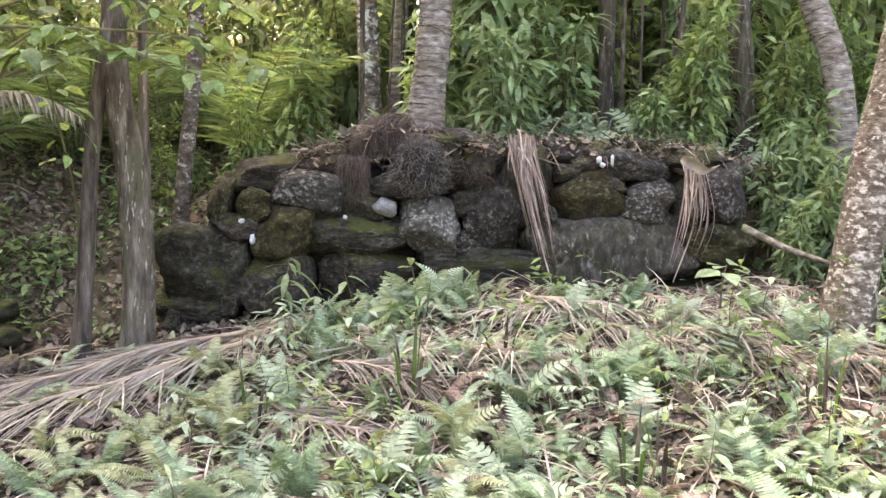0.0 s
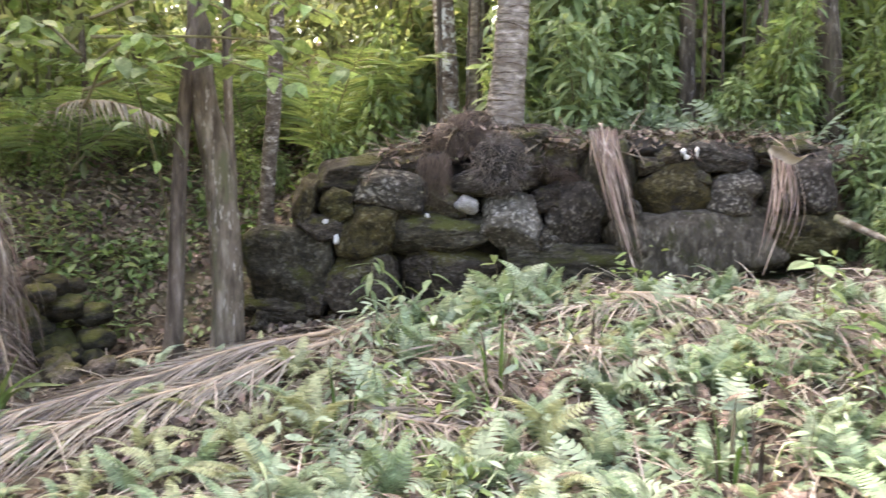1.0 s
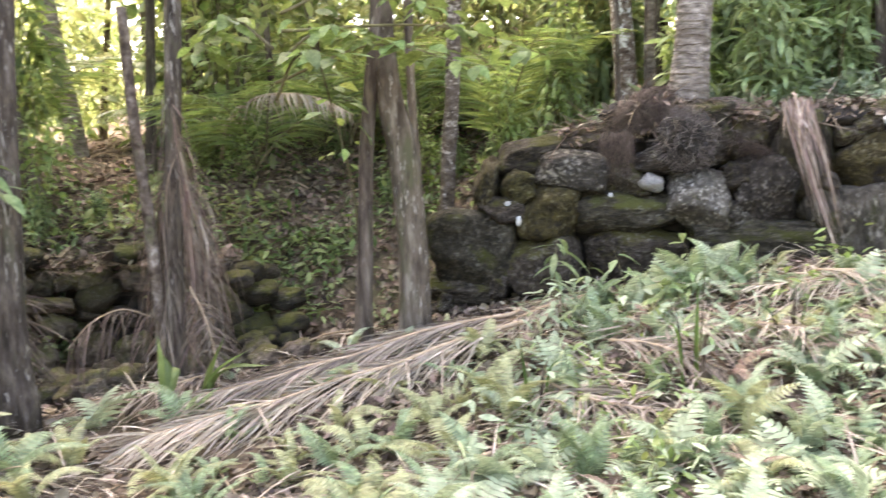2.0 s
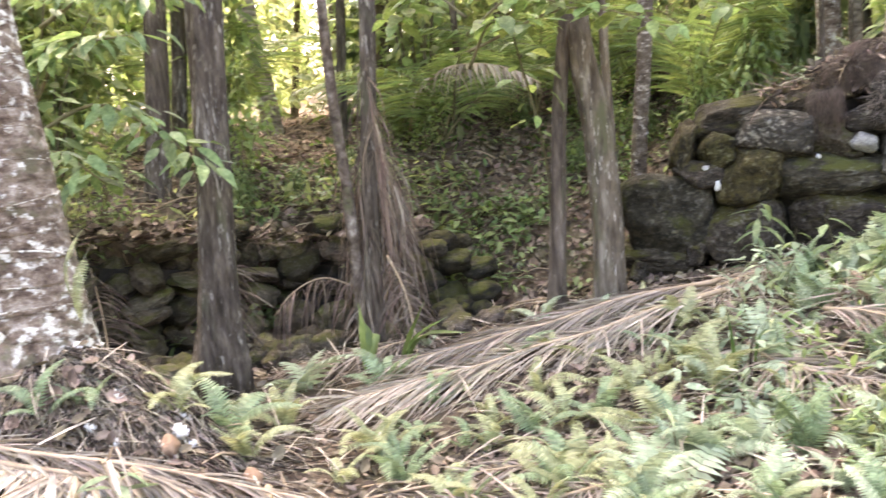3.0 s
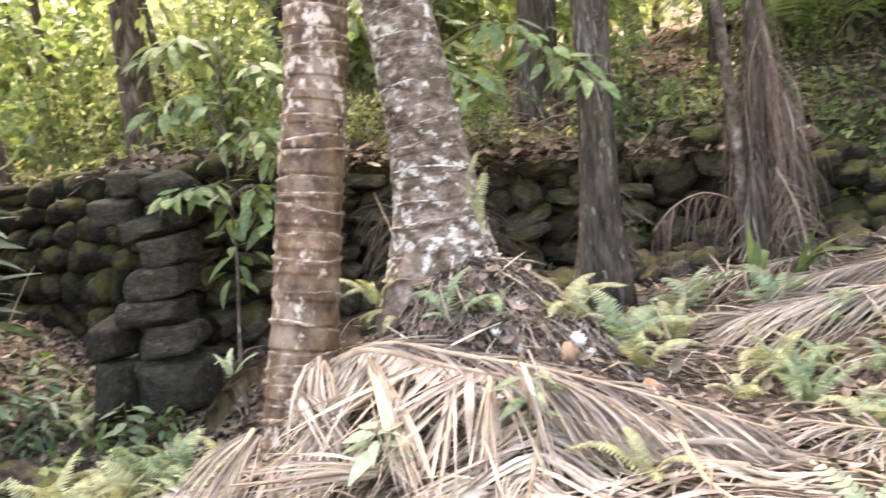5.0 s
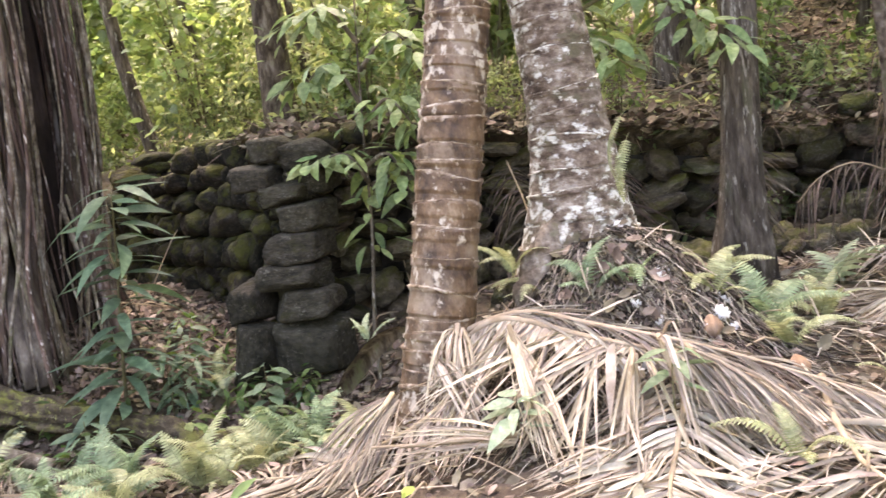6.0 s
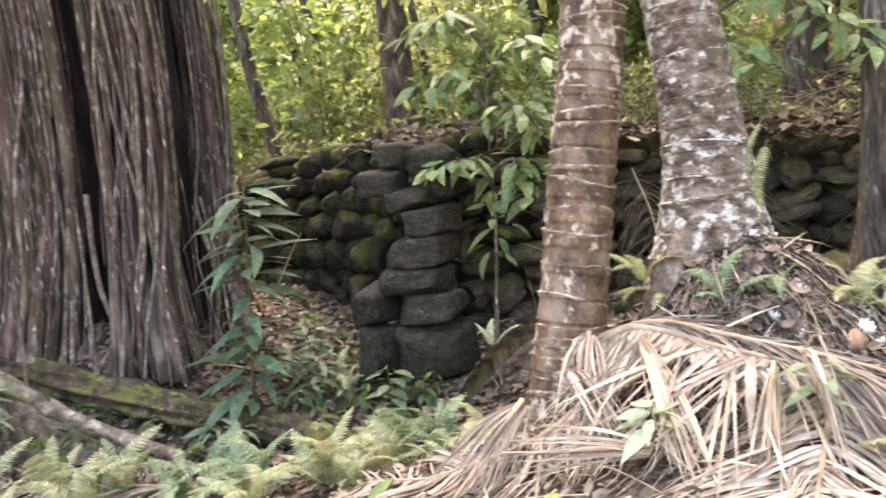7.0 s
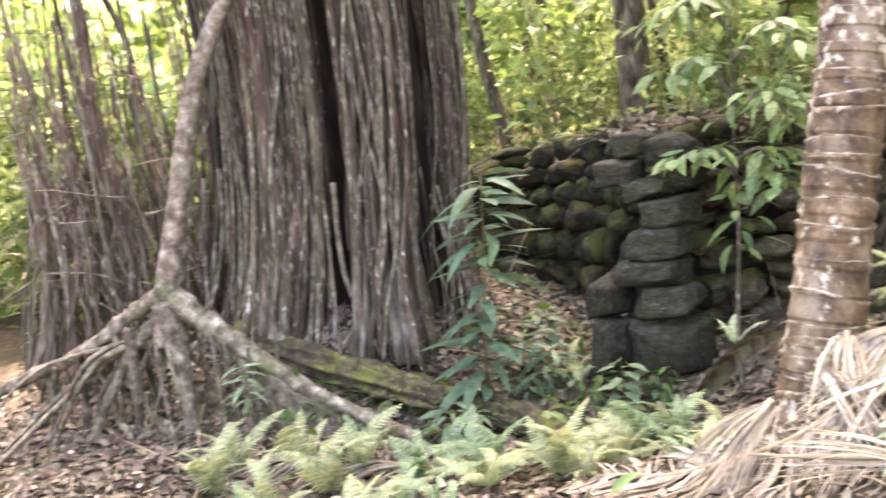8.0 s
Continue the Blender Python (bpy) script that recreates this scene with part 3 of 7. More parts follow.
# the rubble heart behind the faces, its colour darkened for shade in the gaps
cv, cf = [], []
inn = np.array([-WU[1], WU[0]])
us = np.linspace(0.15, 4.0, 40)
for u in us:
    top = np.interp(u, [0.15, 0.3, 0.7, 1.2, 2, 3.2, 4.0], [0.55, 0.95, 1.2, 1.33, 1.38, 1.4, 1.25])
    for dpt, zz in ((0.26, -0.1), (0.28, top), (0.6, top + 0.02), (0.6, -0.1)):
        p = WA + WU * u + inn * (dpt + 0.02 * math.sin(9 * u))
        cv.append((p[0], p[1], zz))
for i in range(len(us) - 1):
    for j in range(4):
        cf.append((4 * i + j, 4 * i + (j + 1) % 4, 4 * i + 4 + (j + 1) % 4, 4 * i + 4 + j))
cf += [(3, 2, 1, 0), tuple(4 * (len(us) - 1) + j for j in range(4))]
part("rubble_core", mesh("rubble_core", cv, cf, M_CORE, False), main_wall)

# the long low wall of smaller stones: three stretches that meet at corners
VARIANTS = [mesh("stone", *boulder(300 + i, 3, 2.6, 0.20, 7), M_STONE_DARK) for i in range(24)]
VARIANTS_BROWN = [mesh("stone", *boulder(340 + i, 3, 3.2, 0.26, 9), M_STONE_BROWN) for i in range(16)]


def coursed_wall(parent, a, b, base, top, hs, ws, seed, depth=0.3, batter=0.10, rough=1.0, thin=0.28, stones=None):
    """Stones in rough courses from a to b; base and top are heights at the two ends."""
    g = np.random.default_rng(seed)
    stones = stones or VARIANTS
    a, u, yaw = at_wall(a, b)
    length = float(np.linalg.norm(np.array(b) - a))
    inn = np.array([-u[1], u[0]])
    z0 = min(base)
    zt = max(top)
    z = z0 - 0.05
    while z < zt:
        big = 1.3 - 0.4 * (z - z0) / (zt - z0)
        h = g.uniform(*hs) * big
        s = g.uniform(-0.1, 0)
        while s < length:
            w = g.uniform(*ws) * big * g.choice([0.75, 1.0, 1.25])
            m = (s + w / 2) / length
            lo, hi = base[0] + (base[1] - base[0]) * m, top[0] + (top[1] - top[0]) * m + g.uniform(-0.12, 0.09)
            if z + h > lo and z + h * 0.7 < hi and -0.02 < m < 1.02:
                split = g.random() < thin
                for half in range(2 if split else 1):
                    hh2 = h * g.uniform(0.85, 1.2) * (0.55 if split else 1)
                    d = depth * g.uniform(0.8, 1.25)
                    p = a + u * (s + w / 2 + g.uniform(-0.02, 0.02)) + inn * (d / 2 + batter * (z - z0) + rough * g.uniform(-0.05, 0.05))
                    zz = z + (h * (0.27 + 0.5 * half) if split else h / 2) + 0.035 * math.sin(3 * s + seed) + g.uniform(-0.015, 0.015)
                    place_stone(parent, stones[g.integers(len(stones))], p[0], p[1], zz, w * g.uniform(0.92, 1.06), d, hh2 * 1.03,
                                yaw + rough * g.uniform(-0.2, 0.2) + (math.pi if g.random() < 0.5 else 0), rough * g.uniform(-0.22, 0.22), rough * g.uniform(-0.2, 0.2))
            s += w
        z += h * 0.97
    # core behind the courses, in the same near-black that paints shade into gaps
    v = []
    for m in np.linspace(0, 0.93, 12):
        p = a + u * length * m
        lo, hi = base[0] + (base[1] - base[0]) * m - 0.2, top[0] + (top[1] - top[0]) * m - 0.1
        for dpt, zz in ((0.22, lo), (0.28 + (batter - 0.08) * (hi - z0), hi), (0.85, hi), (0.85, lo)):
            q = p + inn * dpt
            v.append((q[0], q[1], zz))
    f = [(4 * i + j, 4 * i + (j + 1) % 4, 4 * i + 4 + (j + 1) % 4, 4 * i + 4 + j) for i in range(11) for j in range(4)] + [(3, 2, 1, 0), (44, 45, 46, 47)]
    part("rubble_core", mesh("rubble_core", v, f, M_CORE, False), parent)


# the dressed blocks of the corner
QUOINS = [(-5.58, 2.75, 0.62, 0.33, 0.17), (-5.62, 2.68, 0.45, 0.42, 0.18), (-5.64, 2.62, 0.28, 0.46, 0.16), (-5.58, 2.68, 0.11, 0.43, 0.18), (-5.58, 2.64, -0.16, 0.48, 0.38), (-5.74, 2.34, -0.12, 0.27, 0.32),
          (-5.67, 2.70, 0.76, 0.31, 0.13), (-5.67, 2.88, 0.97, 0.32, 0.16), (-5.80, 2.72, 1.03, 0.21, 0.14), (-5.82, 2.42, 0.14, 0.24, 0.24), (-5.60, 2.91, 0.83, 0.22, 0.16), (-5.80, 2.60, 0.88, 0.26, 0.14)]
low_wall = empty("stone_wall", pose(0, 0, 0), "low dark mossy wall of stacked basalt stones with a squared corner", "stone wall", kind="structure")
coursed_wall(low_wall, (-8.6, 2.55), (-5.95, 2.80), (0.0, -0.45), (0.90, 1.06), (0.15, 0.21), (0.12, 0.22), 3, rough=1.2, thin=0.03)
coursed_wall(low_wall, (-5.93, 2.86), (-4.2, 5.65), (-0.45, 0.05), (1.08, 0.50), (0.10, 0.18), (0.15, 0.32), 5, batter=0.12, rough=1.8, thin=0.18, stones=VARIANTS_BROWN)
for x, y, z, w, h in QUOINS:
    k += 1
    place_stone(low_wall, mesh("stone", *boulder(700 + k, 4, 11.0, 0.06, 3), M_STONE_BLOCK), x - 0.02, y - 0.02, z, w * 0.88, 0.30, h * 1.02, radians(32) + rng.uniform(-0.08, 0.08), rng.uniform(-0.05, 0.05), rng.uniform(-0.06, 0.06))
coursed_wall(low_wall, (-4.2, 5.65), (-3.1, 6.02), (0.0, 0.1), (0.52, 0.46), (0.12, 0.2), (0.16, 0.30), 8, batter=0.2, rough=2.4, thin=0.1, stones=VARIANTS_BROWN)
# stones that have come away from its face and top
fall = np.random.default_rng(81)
for i in range(104):
    m = fall.random()
    x, y = np.interp(m, [0, 0.25, 0.75, 1], [-5.2, -4.6, -3.9, -2.7]), np.interp(m, [0, 0.25, 0.75, 1], [3.9, 4.85, 5.6, 5.95])
    if i % 3:
        x, y = x + fall.uniform(0.05, 0.35), y - fall.uniform(0.05, 0.3)
        z = gz(x, y)
    else:
        x, y = x - fall.uniform(0.1, 0.5), y + fall.uniform(0.25, 0.7)
        z = max(gz(x, y), 0.5)
    s = fall.uniform(0.10, 0.27)
    place_stone(low_wall, VARIANTS_BROWN[i % 16], x, y, z + s * 0.22, s, s * 0.85, s * 0.7, fall.uniform(0, 6), fall.normal() * 0.25, fall.normal() * 0.25)

for i, (x, y, z, s) in enumerate([(-3.05, 6.0, 0.18, 0.34), (-2.9, 5.95, 0.14, 0.26), (-3.0, 6.08, 0.42, 0.28), (-2.8, 6.1, 0.2, 0.3), (-3.15, 5.95, 0.30, 0.3), (-3.1, 6.1, 0.56, 0.26), (-2.75, 5.95, 0.12, 0.2),
                                  (-2.95, 5.85, 0.14, 0.24), (-2.85, 6.2, 0.36, 0.24), (-3.05, 5.88, 0.55, 0.22), (-3.9, 5.95, 0.72, 0.24), (-3.5, 6.2, 0.74, 0.26), (-4.5, 5.6, 0.74, 0.26), (-5.9, 3.1, 1.0, 0.26), (-5.7, 3.25, 1.04, 0.22),
                                  (-6.2, 3.0, 0.94, 0.24), (-5.45, 3.5, 1.0, 0.22), (-6.6, 2.98, 0.86, 0.22)]):
    place_stone(low_wall, VARIANTS[i], x, y, z, s, s * 0.9, s * 0.6, i * 1.3, 0.1 * math.sin(i), 0.12 * math.cos(2 * i))
# white lichen patches on the big stones
for i, (u, z, w, h, back) in enumerate([(0.49, 0.92, 0.045, 0.045, -0.05), (0.55, 0.98, 0.05, 0.03, -0.03), (0.62, 0.86, 0.04, 0.075, -0.05), (2.91, 1.43, 0.05, 0.06, -0.02), (2.93, 1.40, 0.045, 0.04, -0.03), (3.0, 1.43, 0.02, 0.09, -0.02), (1.22, 1.02, 0.03, 0.03, -0.05)]):
    p = WA + WU * u + np.array([-WU[1], WU[0]]) * back
    v, f = boulder(900 + i, 2, 2.2, 0.5)
    part("lichen_patch", mesh("lichen_patch", v * (w * 0.9, 0.06, h * 0.9), f, M_LICHEN), main_wall, "white lichen patch", pose(p[0], p[1], z))


# ---------------------------------------------------------------- trees
def crown_leaves(n, rad, height, leaf_v, leaf_f, size, seed, clumps=26, droop=0.4):
    """Leaves in clumps round a centre: an uneven crown with gaps."""
    g = np.random.default_rng(seed)
    c = g.normal(size=(clumps, 3))
    c = c / np.linalg.norm(c, axis=1, keepdims=True) * g.uniform(0.25, 1, (clumps, 1)) ** 0.6 * np.array([rad, rad, height])
    pick = g.integers(0, clumps, n)
    pos = c[pick] + g.normal(size=(n, 3)) * np.array([rad, rad, height]) * 0.16
    d = g.normal(size=(n, 3))
    d[:, 2] = d[:, 2] * 0.5 - droop
    up = g.normal(size=(n, 3)) * 0.35 + np.array([0, 0, 1])
    return Soup().many(leaf_v, leaf_f, frames(pos, d, up, size * g.uniform(0.6, 1.25, n))), c


def limbs(base, centres, seed, r0, segs=6):
    s = Soup()
    g = np.random.default_rng(seed)
    for c in centres:
        b = np.asarray(base) + np.array([0, 0, g.uniform(-0.6, 0.3)])
        mid = (b + c) / 2 + g.normal(size=3) * 0.12
        s.add(*tube(spline([b, mid, c], 7), np.linspace(r0, r0 * 0.2, 7), segs))
    return s


def trunk_path(pts, top):
    """A trunk through pts, led on to the height top in its last direction, bending upright."""
    p = [np.array(q, float) for q in pts]
    d = p[-1] - p[-2]
    d /= np.linalg.norm(d)
    while p[-1][2] < top:
        d = d * 0.8 + np.array([0, 0, 0.25])
        d /= np.linalg.norm(d)
        p.append(p[-1] + d * 0.9)
    p[0] = p[0] - np.array([0, 0, 0.12])
    return p


def broad_tree(pts, r0, top, mat, leafmat, label, flutes=0, fdepth=0.0, flare=0.35, rad=1.7, seed=1, leaves=650, wob=0.16, size=0.16, group="", side_stems=()):
    base = np.array(pts[0], float)
    t = empty("tree", pose(*base), label, "tree", group)
    p = np.array(trunk_path(pts, top)) - base
    path = spline(p, 46)
    hgt = path[:, 2]
    r = r0 * (1 - 0.45 * np.clip(hgt / (top - base[2]), 0, 1)) + r0 * flare * np.exp(-np.clip(hgt, 0, 9) / 0.22)
    part("trunk", mesh("trunk", *tube(path, r, 22, wob, flutes, fdepth, seed), mat), t)
    for st, sr in side_stems:
        q = np.array(st, float) - base
        part("side_stem", mesh("side_stem", *tube(spline(q, 24), np.linspace(sr, sr * 0.7, 24), 12, 0.25, seed=seed + 3), mat), t)
    s, c = crown_leaves(leaves, rad, rad * 0.8, WIDE_V, LEAF_F, size, seed)
    top_at = path[-1] + np.array([0, 0, 0.8])
    part("limb", limbs(path[-1], c[:9] + top_at, seed, r0 * 0.35).mesh("limbs", mat), t)
    cr = part("crown", s.mesh("crown", leafmat, False), t)
    cr.location = top_at
    return t


def palm_frond(length, mat, seed, pairs=34, leaflet=0.5, width=0.035, arch=0.35, droop=0.5, dry=False, twist=0.0):
    """A feather leaf along +y from the origin, arching: (midrib, leaflets) as soups."""
    g = np.random.default_rng(seed)
    n = 16
    y = np.linspace(0, 1, n)
    path = np.stack([0.05 * length * np.sin(y * 3 + seed), length * (y - 0.25 * arch * y ** 3), length * arch * (0.9 * y - 1.5 * y * y)], 1)
    rib = Soup().add(*tube(path, np.linspace(0.02, 0.004, n) * (length / 2.2) ** 0.5, 6))
    s = Soup()
    for i in range(pairs):
        t = 0.14 + 0.86 * i / (pairs - 1)
        j = t * (n - 1)
        a = int(min(j, n - 2))
        p = path[a] + (path[a + 1] - path[a]) * (j - a)
        tan = path[a + 1] - path[a]
        tan = tan / np.linalg.norm(tan)
        for side in (-1, 1):
            if dry and g.random() < 0.1:
                continue
            ll = leaflet * (0.45 + 0.9 * math.sin(math.pi * min(0.2 + 0.8 * t, 1) ** 1.0)) * g.uniform(0.8, 1.15)
            out = np.array([side * 1.0, 0, 0]) + tan * g.uniform(0.35, 0.75) + np.array([0, 0, g.uniform(-0.1, 0.25)])
            out /= np.linalg.norm(out)
            dr = droop * g.uniform(0.6, 1.5)
            q = [p + out * ll * u + np.array([0, 0, -dr * ll * u * u]) for u in (0, 0.35, 0.7, 1)]
            ax = tan * width * 0.5 * g.uniform(0.7, 1.2) + np.array([0, 0, width * 0.15])
            v = [q[0] - ax * 0.5, q[0] + ax * 0.5, q[1] - ax, q[1] + ax, q[2] - ax * 0.8, q[2] + ax * 0.8, q[3]]
            s.add(v, [(0, 1, 3, 2), (2, 3, 5, 4), (4, 5, 6)])
    return rib, s


FROND_GREEN = []
for i in range(3):
    a, b = palm_frond(2.4, M_PALMLEAF, 40 + i, pairs=34, leaflet=0.55, arch=0.4 + 0.15 * i)
    FROND_GREEN.append((a.mesh("midrib", M_STEM), b.mesh("leaflets", M_PALMLEAF, False)))


def palm_tree(pts, r0, top, mat, label, ring=0.075, ring_depth=0.035, flare=0.4, scar=None, fronds=10, seed=1, wob=0.05, fade=0.2, crown=True, rim_scale=1.0):
    base = np.array(pts[0], float)
    t = empty("palm_tree", pose(*base), label, "palm tree")
    path = spline(np.array(trunk_path(pts, top)) - base, 150)
    if scar:                                                       # closer cross-sections where the scars show
        q = np.concatenate([np.linspace(0, 75, 460), np.linspace(75.5, 149, 74)])
        path = np.stack([np.interp(q, np.arange(150), path[:, k]) for k in range(3)], 1)
    z = np.concatenate([[0], np.cumsum(np.linalg.norm(np.diff(path, axis=0), axis=1))])
    g = np.random.default_rng(seed)
    phase = (z / ring) % 1.0
    r = r0 * (1 + flare * np.exp(-z / fade)) * (1 - 0.22 * z / z[-1]) * (1 + ring_depth * (0.5 - phase))
    v, f = tube(path, r, 32 if scar else 26, wob, seed=seed, fine=8)
    if scar:
        v = np.array(v, float)
        side = v[:len(path) * 32].reshape(len(path), 32, 3)
        swell = np.zeros(side.shape[:2])
        zz, rings = ring * 0.8, []
        while zz < min(z[-1] - 0.1, 3.6):
            i = int(np.searchsorted(z, zz))
            tan = path[i + 1] - path[i - 1]
            ax = tan / np.linalg.norm(tan) + g.normal(size=3) * 0.07
            ax /= np.linalg.norm(ax)
            h = (side - path[i]) @ ax + 0.006 * np.sin(np.arange(32) * 2 * np.pi / 16 + zz * 30)
            deep = g.uniform(0.4, 1.3)
            swell += np.where(h < 0, np.exp(np.clip(h, -1, 0) / 0.022), -0.5 * np.exp(-np.clip(h, 0, 1) / 0.014)) * deep
            rings.append((i, ax, h))
            zz += ring * g.uniform(0.45, 1.45)
        side = path[:, None] + (side - path[:, None]) * (1 + ring_depth * swell)[..., None]
        v[:len(path) * 32] = side.reshape(-1, 3)
        for i, ax, h in rings:
            lo = np.argmin(np.abs(h[max(i - 40, 0):i + 40]), axis=0) + max(i - 40, 0)       # the cross-section each side of the ring falls on
            cols = np.arange(32)
            rim = side[lo, cols]
            mid = path[lo]
            out = rim - mid
            out /= np.linalg.norm(out, axis=1, keepdims=True)
            thick = rim_scale * g.uniform(0.0018, 0.0042) * np.clip(1.0 + 0.8 * np.sin(cols * 2 * np.pi / 32 * int(g.integers(1, 4)) + g.uniform(0, 6)), 0.25, 2)
            ringv = []
            for dz, kk in ((-1.4, -0.004), (-0.5, 0.0035), (0.5, 0.0035), (1.2, -0.006)):
                ringv.append(rim + ax * (dz * thick)[:, None] + out * kk)
            fs = [(a * 32 + j, a * 32 + (j + 1) % 32, a * 32 + 32 + (j + 1) % 32, a * 32 + 32 + j) for a in range(3) for j in range(32)]
            part("leaf_scar", mesh("leaf_scar", np.concatenate(ringv), fs, scar), t)
    part("trunk", mesh("trunk", v, f, mat), t)
    if crown:
        for i in range(fronds):
            a, b = FROND_GREEN[i % 3]
            az = i * 137.5 + g.uniform(-15, 15)
            m = Matrix.Translation(path[-1]) @ pose(0, 0, 0, 0, 0, az) @ pose(0, 0, 0, g.uniform(-25, 55))
            f = part("frond", b, t, m=m)
            part("midrib", a, f)
    return t


# palms and trees near the ruins
palm_tree([(-0.16, 6.93, 1.50), (-0.10, 6.97, 2.04), (-0.07, 7.01, 2.52)], 0.118, 6.5, M_PALM, "grey ringed palm rooted on top of the stone wall", 0.05, 0.03, 0.5, M_BARK, seed=2, fade=0.3)
palm_tree([(-3.80, 3.16, 0.45), (-3.86, 3.23, 0.85), (-3.93, 3.27, 1.3), (-4.09, 3.32, 2.11)], 0.168, 6.8, M_PALM_BLOTCH, "leaning coconut palm with lichen-blotched bark on a root mound", 0.12, 0.030, 1.0, M_PALM_BLOTCH, seed=3, fade=0.42, rim_scale=1.3)
palm_tree([(-3.83, 2.05, -0.23), (-3.81, 2.17, 0.02), (-3.82, 2.31, 0.48), (-3.84, 2.51, 1.18), (-3.86, 2.64, 1.65)], 0.146, 6.2, M_PALM_BROWN,
          "slender brown palm trunk with pale leaf-scar rings and white blotches", 0.105, 0.058, 0.2, M_SCAR, seed=5, fade=0.35, rim_scale=1.7)
palm_tree([(2.35, 5.53, 0.60), (2.49, 5.62, 1.44), (2.62, 5.68, 2.03)], 0.135, 6.5, M_PALM_MOTTLED, "stout leaning palm with rough grey-brown bark", 0.06, 0.03, 0.35, seed=7)
palm_tree([(3.06, 7.33, 1.4), (2.95, 7.4, 2.12), (2.76, 7.47, 2.66)], 0.105, 6.8, M_PALM, "curving pale grey palm trunk with ringed bark", 0.06, 0.025, 0.15, M_BARK, seed=8)
palm_tree([(-0.64, 8.55, 1.45), (-0.65, 8.6, 1.95), (-0.7, 8.69, 2.74)], 0.099, 7.2, M_PALM_BLOTCH, "slim grey palm in the bush behind the wall", 0.06, 0.04, 0.2, seed=9)
palm_tree([(-1.93, 7.09, 0.72), (-1.88, 7.11, 1.28), (-1.83, 7.12, 1.81), (-1.79, 7.13, 2.55)], 0.058, 6.0, M_PALM_MOTTLED, "thin ringed brown palm stem on the slope", 0.05, 0.07, 0.3, seed=10)
broad_tree([(-2.18, 5.78, 0.17), (-2.14, 5.80, 0.63), (-2.10, 5.81, 1.31), (-2.06, 5.83, 1.71), (-1.99, 5.85, 2.25)], 0.050, 5.5, M_BARK_DARK, M_LEAF_PALE, "thin dark tree beside the end of the wall", rad=1.3, seed=11, leaves=900)
broad_tree([(-1.88, 5.90, 0.17), (-1.86, 5.91, 0.69), (-1.89, 5.90, 1.31), (-1.96, 5.89, 1.72), (-1.98, 5.88, 2.12), (-1.97, 5.88, 2.55)], 0.078, 6.0, M_BARK_PALE, M_LEAF, "fluted grey-brown tree trunk at the end of the wall", 3, 0.22, 0.35, wob=0.3, seed=12,
           side_stems=[([(-1.83, 5.92, 0.75), (-1.81, 5.93, 1.21), (-1.82, 5.93, 1.66), (-1.82, 5.93, 1.99), (-1.81, 5.93, 2.33), (-1.75, 5.96, 3.4)], 0.036)])
broad_tree([(-3.88, 4.53, 0.02), (-3.91, 4.71, 1.15), (-3.95, 4.86, 2.16)], 0.118, 6.5, M_BARK_DARK, M_LEAF, "dark fluted tree trunk in front of the low wall", 4, 0.3, 0.6, seed=13, wob=0.35)
broad_tree([(2.51, 8.05, 1.35), (2.45, 8.1, 2.1), (2.4, 8.18, 2.75)], 0.105, 6.5, M_BARK_DARK, M_LEAF, "dark mossy trunk in the bush", seed=14)
broad_tree([(-5.65, 6.16, 0.7), (-5.64, 6.3, 1.4), (-5.64, 6.41, 2.18)], 0.105, 6.5, M_BARK_DARK, M_LEAF_YEL, "dark trunk behind the low wall", seed=15)
broad_tree([(-5.8, 6.7, 0.85), (-5.8, 6.8, 1.5), (-5.8, 6.9, 2.2)], 0.074, 6.5, M_BARK_DARK, M_LEAF_YEL, "slim dark trunk behind the low wall", seed=16)
broad_tree([(-7.3, 3.62, 0.75), (-7.35, 3.68, 1.4), (-7.41, 3.74, 1.9)], 0.133, 7, M_BARK, M_LEAF_YEL, "thick brown trunk on the terrace behind the wall", seed=17)
broad_tree([(-9.15, 3.38, 0.75), (-9.42, 3.32, 1.67), (-9.57, 3.33, 2.36)], 0.066, 6, M_BARK_DARK, M_LEAF_YEL, "thin leaning tree on the terrace", seed=18)
broad_tree([(-7.84, 5.33, 0.85), (-7.87, 5.45, 1.5), (-7.9, 5.58, 1.95)], 0.08, 6.5, M_BARK_DARK, M_LEAF_YEL, "slim trunk on the terrace", seed=19)
palm_tree([(-3.29, 5.38, -0.05), (-3.31, 5.54, 1.04), (-3.32, 5.72, 2.12)], 0.06, 5.6, M_BARK_DARK, "dark palm stem wrapped in a skirt of dead fronds", 0.06, 0.03, 0.4, seed=20)

palm_tree([(-0.46, 9.45, 1.55), (-0.45, 9.47, 2.2), (-0.43, 9.49, 2.9)], 0.075, 7.0, M_PALM, "slim pale palm deep in the bush", 0.06, 0.04, 0.2, seed=34)
broad_tree([(1.47, 8.9, 1.5), (1.46, 8.9, 2.2), (1.45, 8.9, 2.9)], 0.075, 6.5, M_BARK_PALE, M_LEAF, "straight grey-brown trunk in the bush", seed=35)
g = np.random.default_rng(36)
for i in range(22):
    x, y = g.uniform(-1.4, 4.2), g.uniform(8.0, 10.5)
    z, h = gz(x, y), g.uniform(2.6, 4.2)
    lean = g.normal(size=2) * 0.10
    t = empty("cane", pose(x, y, z - 0.05), "thin upright brown cane in the undergrowth", "cane", "canes in the undergrowth")
    part("stem", mesh("stem", *tube(spline([(0, 0, 0), (lean[0] * 0.4, lean[1] * 0.4, h * 0.5), (lean[0] * 2, lean[1] * 2, h)], 14), np.linspace(1, 0.6, 14) * g.uniform(0.012, 0.026), 8, 0.1, seed=i), M_BARK if i % 2 else M_BARK_DARK), t)

